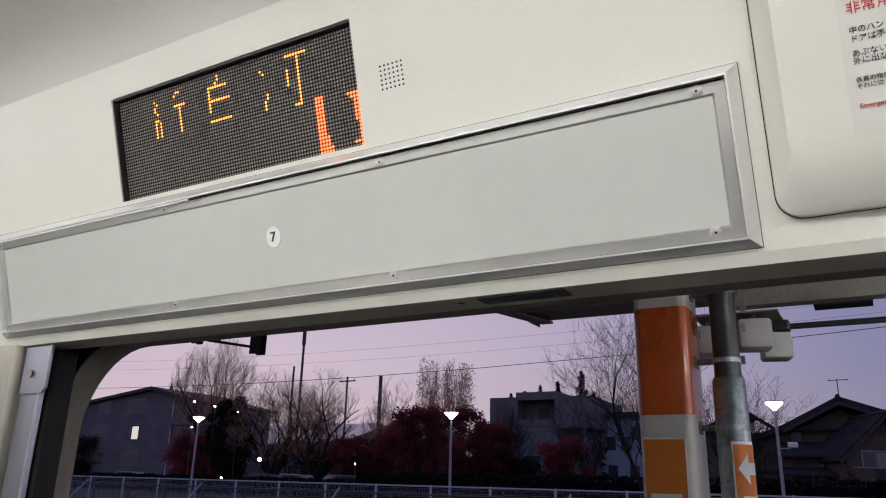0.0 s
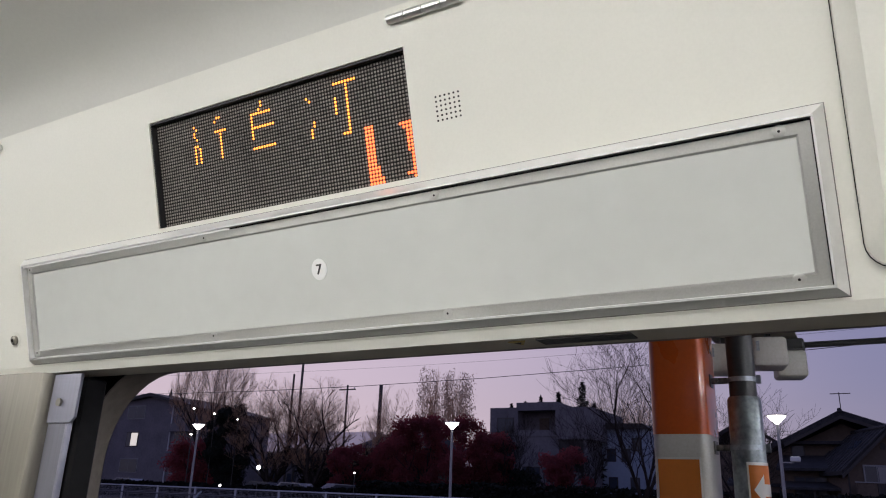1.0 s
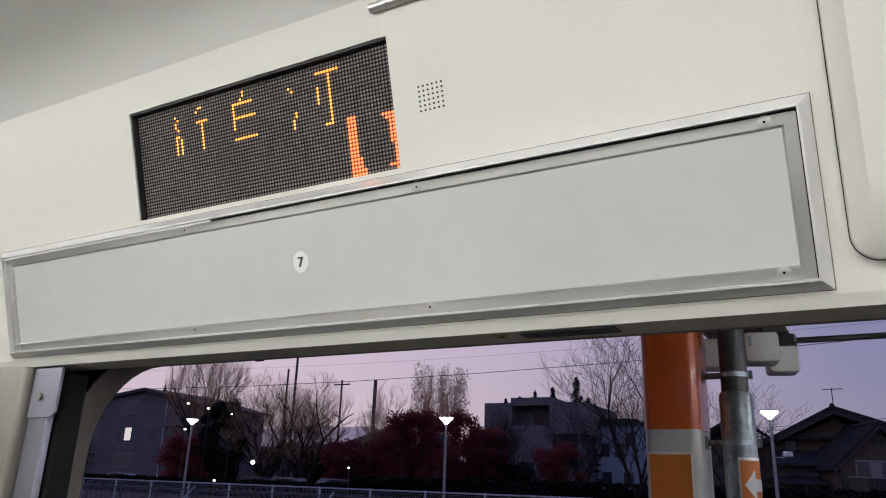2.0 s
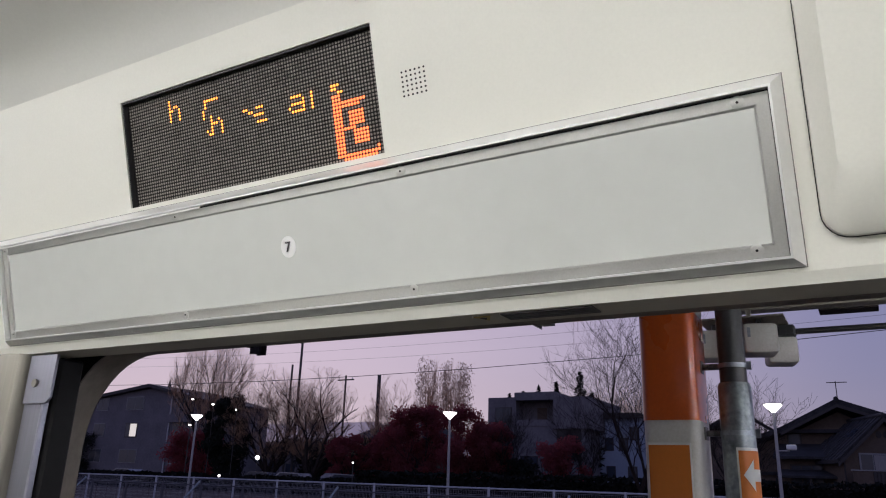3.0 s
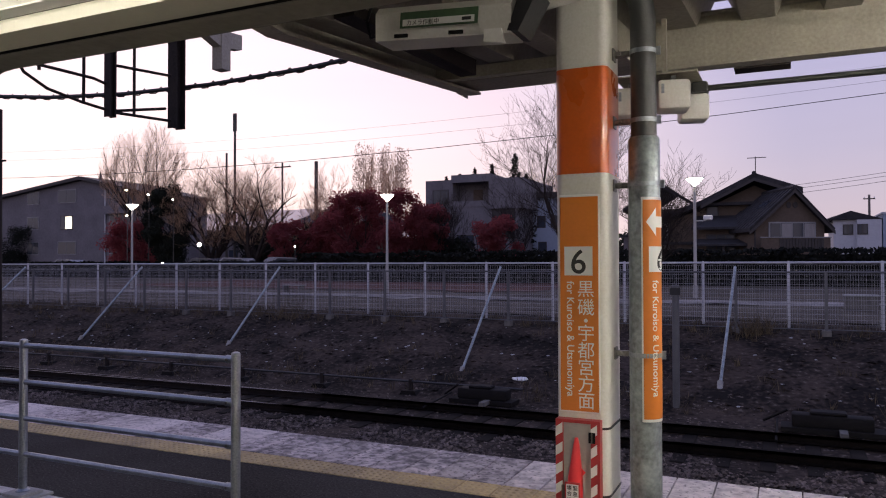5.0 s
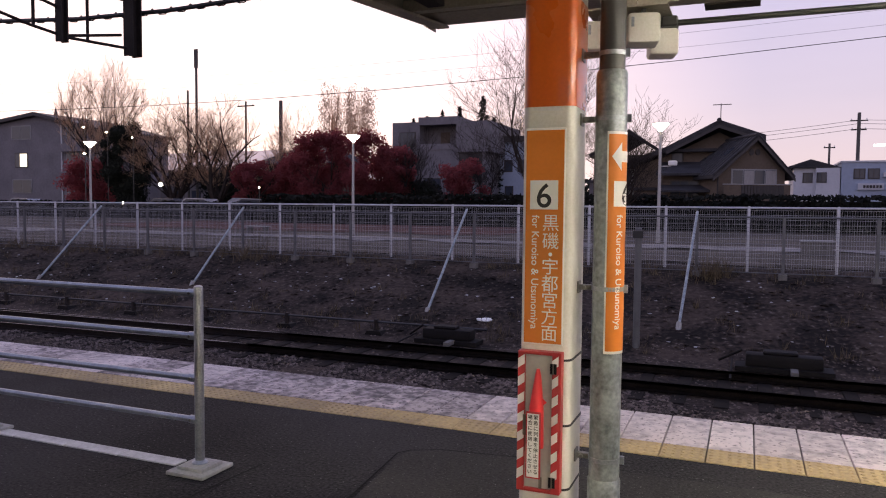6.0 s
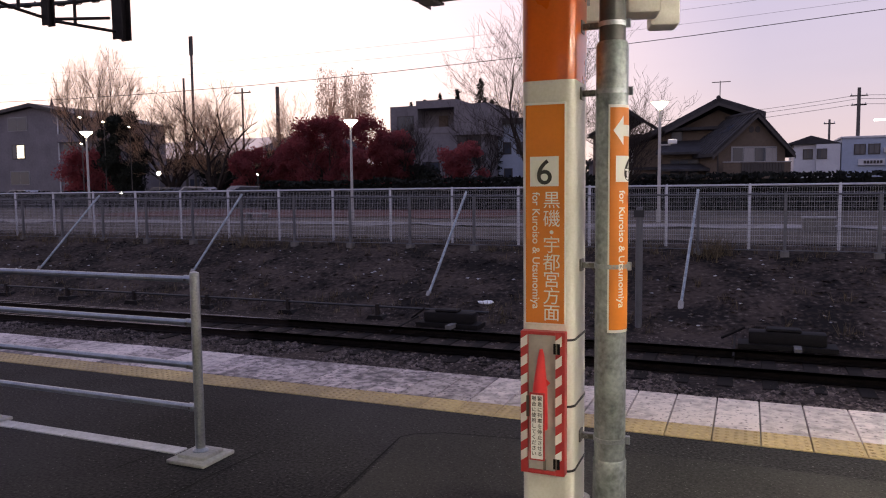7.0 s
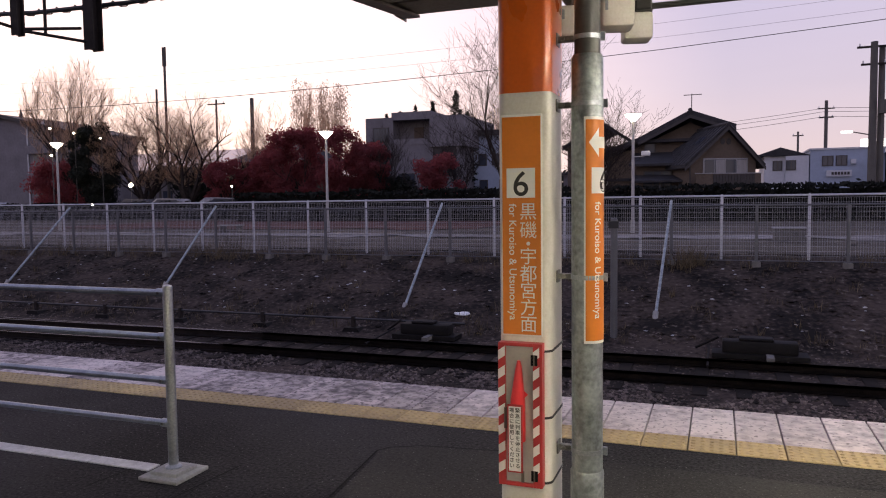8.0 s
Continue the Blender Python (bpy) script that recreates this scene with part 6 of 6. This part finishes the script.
def grey_house():
    t = thing("modern_house", "grey modern box house with a recessed balcony", "house")
    y0 = 62.0
    bm = box(-30.5, y0, 0.4, -21.4, y0 + 9, 6.8)
    part("lower_wall", bm, WALLGREY, t)
    part("upper_wall_side", box(-30.5, y0, 6.8, -27.75, y0 + 9, 9.35), WALLGREY, t)
    part("upper_wall_side", box(-24.1, y0 - 0.25, 6.55, -20.9, y0 + 9, 9.25), WALLGREY, t)
    part("recess_wall", box(-27.75, y0 + 1.6, 6.8, -24.1, y0 + 9, 9.3), WALLGREY, t)
    part("roof_slab", box(-27.85, y0 - 0.1, 9.05, -24.0, y0 + 9, 9.75), WALLGREY, t, "raised parapet")
    part("balcony_wall", box(-27.75, y0 - 0.05, 6.8, -24.1, y0 + 0.1, 7.35), WALLGREY, t)
    part("door", box(-26.3, y0 + 1.5, 6.8, -25.4, y0 + 1.6, 8.5), WALLBEIGE, t, "pale recessed door")
    # flat dark sheet on the wall paints the shade of a recess
    part("shade_recess", box(-23.9, y0 - 0.03, 3.9, -21.7, y0 - 0.005, 6.5), TRIM, t, "flat dark sheet for the shade in a recess")
    for xx, z in ((-29.9, 3.0), (-27.2, 3.0), (-29.7, 7.2), (-25.0, 3.1)):
        window(t, xx, z, xx + 1.5, z + 1.2, y0)
    w = thing("white_house", "pale two-storey house with small windows", "house")
    part("wall", box(-22.0, 66, 0.4, -17.2, 74, 7.7), WALLBLUE, w)
    part("roof", prism([(-22.4, 7.7), (-16.9, 7.7), (-17.6, 8.15), (-21.9, 8.25)], "y", 65.6, 74.4), TRIM, w)
    for xx, z in ((-20.9, 5.0), (-19.6, 5.0), (-20.8, 2.6), (-18.9, 2.6), (-18.6, 5.9)):
        window(w, xx, z, xx + 0.7, z + 1.0, 66, mull=0)
    s = thing("low_house", "low dark house with a hipped tiled roof", "house")
    part("wall", box(-41.6, 58, 0.4, -34.2, 64, 5.6), WALLBEIGE, s)
    bm = bmesh.new()
    c = [bm.verts.new(p) for p in ((-42.6, 57.2, 5.5), (-33.2, 57.2, 5.5), (-33.2, 64.8, 5.5), (-42.6, 64.8, 5.5))]
    r = [bm.verts.new(p) for p in ((-39.6, 61, 7.4), (-36.6, 61, 7.4))]
    for f in ((c[0], c[1], r[1], r[0]), (c[1], c[2], r[1]), (c[2], c[3], r[0], r[1]), (c[3], c[0], r[0]), (c[3], c[2], c[1], c[0])):
        bm.faces.new(f)
    part("roof", bm, TILE, s, "dark hipped tile roof")
    for xx in (-40.6, -37.8):
        window(s, xx, 3.2, xx + 1.6, 4.5, 58)
    part("awning", prism([(57.2, 3.0), (58.0, 3.4), (58.0, 3.5), (57.2, 3.1)], "x", -41.2, -38.0), TILE, s)


def gable_roof(parent, x0, x1, y0, y1, eave, peak, px, over=0.5, thick=0.22, name="roof", label="dark tiled gable roof"):
    """A gable roof whose ridge runs along y, over walls from x0 to x1."""
    sl = (peak - eave) / (px - x0)
    sr = (peak - eave) / (x1 - px)
    L0, R0 = eave - sl * over, eave - sr * over
    o = [(x0 - over, L0), (px, peak), (x1 + over, R0), (x1 + over, R0 + thick), (px, peak + thick), (x0 - over, L0 + thick)]
    roof = part(name, prism(o, "y", y0 - over, y1 + over), TILE, parent, label)
    n = int((y1 - y0 + 2 * over) / 0.5)
    for k in range(n + 1):
        y = y0 - over + k * 0.5
        for a, b in ((o[5], o[4]), (o[4], o[3])):
            part("tile_rib", tube([(a[0], y, a[1] + 0.02), (b[0], y, b[1] + 0.02)], 0.05, 5), TILE, roof)
    part("ridge", tube([(px, y0 - over - 0.05, peak + thick), (px, y1 + over, peak + thick)], 0.14, 8), TILE, roof, "ridge tiles")
    return roof


def tiled_house():
    t = thing("tiled_house", "beige two-storey house with dark tiled gable roofs", "house")
    # main block, ridge along y
    part("main_wall", prism([(-7.4, 0.5), (-0.05, 0.5), (-0.05, 5.9), (-1.9, 6.85), (-4.6, 5.6), (-7.4, 4.6)], "y", 53.6, 62), WALLBEIGE, t)
    o = [(-8.3, 4.45), (-5.2, 5.55), (-1.87, 7.25), (1.0, 6.2), (1.0, 6.45), (-1.87, 7.52), (-5.2, 5.82), (-8.3, 4.7)]
    rf = part("main_roof", prism(o, "y", 52.6, 62.8), TILE, t, "dark tiled main roof")
    for k in range(20):
        y = 52.65 + k * 0.53
        for a, b in ((o[7], o[6]), (o[6], o[5]), (o[5], o[4])):
            part("tile_rib", tube([(a[0], y, a[1] + 0.02), (b[0], y, b[1] + 0.02)], 0.055, 5), TILE, rf)
    part("ridge", tube([(-1.87, 52.5, 7.56), (-1.87, 62.9, 7.56)], 0.15, 8), TILE, rf, "ridge tiles")
    part("barge_board", prism([(-5.2, 5.35), (-1.87, 7.05), (1.0, 6.0), (1.0, 6.2), (-1.87, 7.25), (-5.2, 5.55)], "y", 52.52, 52.6), TRIM, t)
    part("eave_band", box(-4.9, 53.0, 5.55, -0.2, 53.6, 5.75), TILE, t, "lower eave")
    # front wing with its own gable, turned a little from the main block
    turn = Matrix.Translation((0.31, 50, 0)) @ pose(0, 0, 0, 0, 0, 25) @ Matrix.Translation((-0.31, -50, 0))
    wing = [part("wing_wall", prism([(-2.0, 0.5), (2.3, 0.5), (2.3, 3.95), (0.33, 6.0), (-2.0, 3.75)], "y", 50.0, 54), WALLBEIGE, t)]
    wing.append(gable_roof(t, -2.0, 2.3, 50.0, 54.4, 3.95, 6.05, 0.33, 0.42, name="wing_roof"))
    wing.append(part("barge_board", prism([(-2.44, 3.38), (0.33, 5.92), (2.74, 3.40), (2.74, 3.62), (0.33, 6.16), (-2.44, 3.60)], "y", 49.53, 49.575), TRIM, t, "dark barge board"))
    wing.append(part("skylight", prism([(-0.95, 5.12), (-0.50, 5.54), (-0.50, 5.60), (-0.95, 5.18)], "y", 51.0, 52.0), PANE, t))
    for x in (0.13, 0.53):
        wing.append(part("vent", prism([(x + 0.15 * math.cos(radians(30 * k)), 5.22 + 0.20 * math.sin(radians(30 * k))) for k in range(12)], "y", 49.96, 50.01), TRIM, t))
    wing.append(window(t, -1.05, 3.15, 1.70, 4.12, 50.0, mull=3, sash=SASH))
    for a, b in ((-0.32, 0.30), (1.05, 1.66)):
        wing.append(part("curtain", box(a, 49.915, 3.2, b, 49.93, 4.08), CURTAIN, t, "pale curtain"))
    wing.append(part("balcony_wall", box(-1.9, 49.1, 2.2, 2.2, 49.2, 3.18), WALLBEIGE, t, "beige balcony wall"))
    wing.append(part("balcony_cap", box(-1.95, 49.05, 3.18, 2.25, 49.25, 3.24), SASH, t, "grey balcony coping"))
    for k in range(14):
        wing.append(part("balcony_slat", box(-0.85 + k * 0.19, 49.05, 2.45, -0.69 + k * 0.19, 49.09, 3.14), TRIM, t, "dark balcony screen slat"))
    wing.append(part("balcony_floor", box(-1.9, 49.2, 2.1, 2.2, 50, 2.22), WALLBEIGE, t))
    wing.append(part("corner_pipe", tube([(-1.96, 49.94, 0.5), (-1.96, 49.94, 3.7)], 0.05, 6), TRIM, t, "dark drain pipe"))
    for o in wing:
        o.matrix_basis = turn @ o.matrix_basis
    # lean-to roof and left wing
    part("porch_roof", prism([(50.6, 3.85), (53.6, 4.75), (53.6, 4.9), (50.6, 4.0)], "x", -5.6, -2.05), TILE, t, "tiled lean-to roof")
    part("porch_wall", box(-5.2, 51.4, 0.5, -2.05, 53.6, 3.9), WALLBEIGE, t)
    window(t, -4.7, 2.5, -3.0, 3.5, 51.4, mull=2)
    part("lower_roof", prism([(49.9, 2.75), (51.4, 3.15), (51.4, 3.28), (49.9, 2.88)], "x", -5.4, -1.9), TILE, t, "low tiled porch roof")
    for x in (-5.2, -3.6, -2.2):
        part("porch_post", box(x - 0.06, 50.0, 0.5, x + 0.06, 50.12, 2.78), TRIM, t)
    window(t, -4.9, 4.7, -4.2, 5.5, 53.6, mull=0)
    part("left_wing", box(-8.6, 54.6, 0.5, -5.2, 60, 4.5), WALLWHITE, t, "pale rendered wing")
    for k in range(4):
        window(t, -8.3 + k * 0.75, 3.6, -7.8 + k * 0.75, 4.3, 54.6, mull=0)
    part("left_roof", prism([(53.4, 2.95), (54.6, 3.35), (54.6, 3.5), (53.4, 3.1)], "x", -9.0, -5.2), TILE, t)
    a = part("antenna", tube([(-1.87, 55, 7.5), (-1.87, 55, 8.95)], 0.03, 6), POLEM, t, "roof antenna")
    part("element", box(-2.4, 54.98, 8.85, -1.2, 55.02, 8.9), POLEM, a)
    n = thing("neighbour_house", "dark tiled house behind with a gabled roof", "house")
    part("wall", box(-11.5, 60, 0.5, -6.6, 68, 5.9), WALLBEIGE, n)
    gable_roof(n, -11.3, -6.4, 60, 68, 6.0, 7.5, -8.7)
    w = thing("white_building", "low white building with small windows", "building")
    part("wall", box(3.8, 75, 0.5, 7.5, 84, 5.5), WALLWHITE, w)
    part("roof", prism([(3.0, 5.5), (7.6, 5.5), (5.15, 6.25)], "y", 74.6, 84.4), TILE, w)
    part("annex", box(5.6, 74.6, 0.5, 7.52, 75, 5.45), WALLWHITE, w)
    for xx in (4.6, 5.7):
        window(w, xx, 4.2, xx + 0.7, 5.0, 74.6 if xx > 5.5 else 75)
    b = thing("blue_building", "pale blue commercial building with a white sign", "building")
    part("wall", box(7.6, 74.5, 0.5, 13.5, 84, 5.9), WALLBLUE, b)
    part("parapet", box(7.5, 74.4, 5.9, 13.6, 84.1, 6.05), WALLWHITE, b)
    for xx in (8.6, 9.7):
        window(b, xx, 4.5, xx + 0.8, 5.3, 74.5)
    part("air_unit", box(10.8, 74.1, 4.6, 11.2, 74.5, 5.0), WALLWHITE, b)
    sg = part("sign", box(8.9, 74.3, 3.5, 10.9, 74.5, 4.05), WALLWHITE, b, "white sign board")
    for k in range(6):
        part("sign_bar", box(9.3 + k * 0.25, 74.26, 3.65, 9.48 + k * 0.25, 74.3, 3.9), TRIM, sg)
    g = thing("lit_roof_sign", "bright white glowing roof sign", "sign")
    part("panel", box(12.0, 77, 6.2, 15.5, 77.3, 6.9), SIGNGLOW, g)
    part("frame_leg", box(12.2, 77.1, 5.9, 12.3, 77.3, 6.2), TRIM, g)
    r = thing("row_house", "dark houses at the end of the street", "house")
    part("wall", box(13.8, 72, 0.5, 24, 80, 5.4), WALLBEIGE, r)
    part("roof", prism([(13.3, 5.4), (24.5, 5.4), (18.5, 7.2)], "y", 71.5, 80.5), TILE, r)
    for xx in (14.6, 17.5, 20.5):
        window(r, xx, 3.3, xx + 1.3, 4.4, 72)


apartment_house()
grey_house()
tiled_house()


def car(x, y, z, turn, mat, label):
    t = thing("parked_car", label, "car", "parked cars", at=pose(x, y, z, 0, 0, turn))
    smooth(part("body", prism([(-2.1, 0.25), (2.1, 0.25), (2.15, 0.6), (2.0, 0.82), (1.2, 0.92), (0.55, 1.42), (-1.3, 1.48), (-2.0, 0.95), (-2.15, 0.7)], "y", -0.82, 0.82), mat, t), 20)
    part("side_window", prism([(1.0, 0.95), (0.5, 1.36), (-1.2, 1.40), (-1.75, 0.98)], "y", -0.835, -0.823), PANE, t)
    for wx in (-1.3, 1.3):
        w = part("wheel", tube([(wx, -0.86, 0.31), (wx, -0.66, 0.31)], 0.31, 16), RUBBER, t)
        part("rim", tube([(wx, -0.868, 0.31), (wx, -0.862, 0.31)], 0.19, 12), STEEL, w)


car(-44.0, 48.5, 0.75, 0, CARD, "dark car parked behind the shrubs")
car(-41.0, 48.8, 0.75, 4, CARW, "white car parked behind the shrubs")
car(-62.0, 49.5, 0.68, 0, CARW, "white car parked under the trees")
car(-36.2, 48.6, 0.75, 60, CARW, "white car parked between the trees")
for x, y, z, s in ((-41.3, 44.2, 3.2, 0.16), (-44.9, 44.0, 1.78, 0.09), (-39.0, 52.0, 3.3, 0.08), (-33.6, 46.0, 3.0, 0.07), (-46.0, 52.0, 3.2, 0.06)):
    l = thing("path_light", "small bright garden light among the trees", "garden light", "garden lights", at=pose(x, y, 0))
    bm = bmesh.new()
    bmesh.ops.create_icosphere(bm, subdivisions=2, radius=s)
    bmesh.ops.translate(bm, vec=(0, 0, z), verts=bm.verts)
    part("bulb", bm, LAMPGLOW, l)
    part("post", tube([(0, 0.03, 0.4), (0, 0.03, z - s)], 0.025, 6), POLEM, l)


# ---- platform edge tiles ----
def edge_tiles():
    slab = tile = studs = worn = None

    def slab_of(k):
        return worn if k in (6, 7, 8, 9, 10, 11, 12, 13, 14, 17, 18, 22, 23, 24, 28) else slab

    for k in range(-12, 34):
        x = -0.132 - 0.3045 * k - 0.15
        dz = 0.0025 * math.sin(k * 12.7)
        near = k <= 30
        if slab is None:
            s = part("slab", box(-0.1475, 5.641, -0.06, 0.1475, 6.42, 0.004, 0.004), EDGE, EDGE_STRIP)
            y = part("tactile_tile", box(-0.1485, 5.3385, -0.06, 0.1485, 5.6355, 0.006, 0.003), YELLOW, EDGE_STRIP)
            vs, fs = [], []
            for i in range(5):
                for j in range(5):
                    cx, cy = -0.12 + i * 0.06, 5.368 + j * 0.06
                    n = len(vs)
                    for r, h in ((0.0165, 0.0061), (0.010, 0.0115)):
                        vs += [(cx + r * math.cos(radians(60 * q)), cy + r * math.sin(radians(60 * q)), h) for q in range(6)]
                    fs += [(n + q, n + (q + 1) % 6, n + 6 + (q + 1) % 6, n + 6 + q) for q in range(6)] + [tuple(range(n + 6, n + 12))]
            d = part("studs", mesh_of("studs", vs, fs, YELLOW), YELLOW, y)
            slab, tile, studs = s.data, y.data, d.data
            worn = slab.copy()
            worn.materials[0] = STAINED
        else:
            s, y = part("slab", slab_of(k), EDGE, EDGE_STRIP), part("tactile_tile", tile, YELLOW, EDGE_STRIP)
            d = part("studs", studs, YELLOW, y)
        s.location, y.location = (x, 0, dz), (x, 0, -dz * 0.5)
    bm = box(-60, 5.64, -0.06, -10.7, 6.42, 0.004)
    part("far_slabs", bm, EDGE, EDGE_STRIP, "pale edge slabs further along")
    part("far_tiles", box(-60, 5.3385, -0.06, -10.7, 5.6365, 0.006), YELLOW, EDGE_STRIP, "yellow tactile strip further along")


edge_tiles()


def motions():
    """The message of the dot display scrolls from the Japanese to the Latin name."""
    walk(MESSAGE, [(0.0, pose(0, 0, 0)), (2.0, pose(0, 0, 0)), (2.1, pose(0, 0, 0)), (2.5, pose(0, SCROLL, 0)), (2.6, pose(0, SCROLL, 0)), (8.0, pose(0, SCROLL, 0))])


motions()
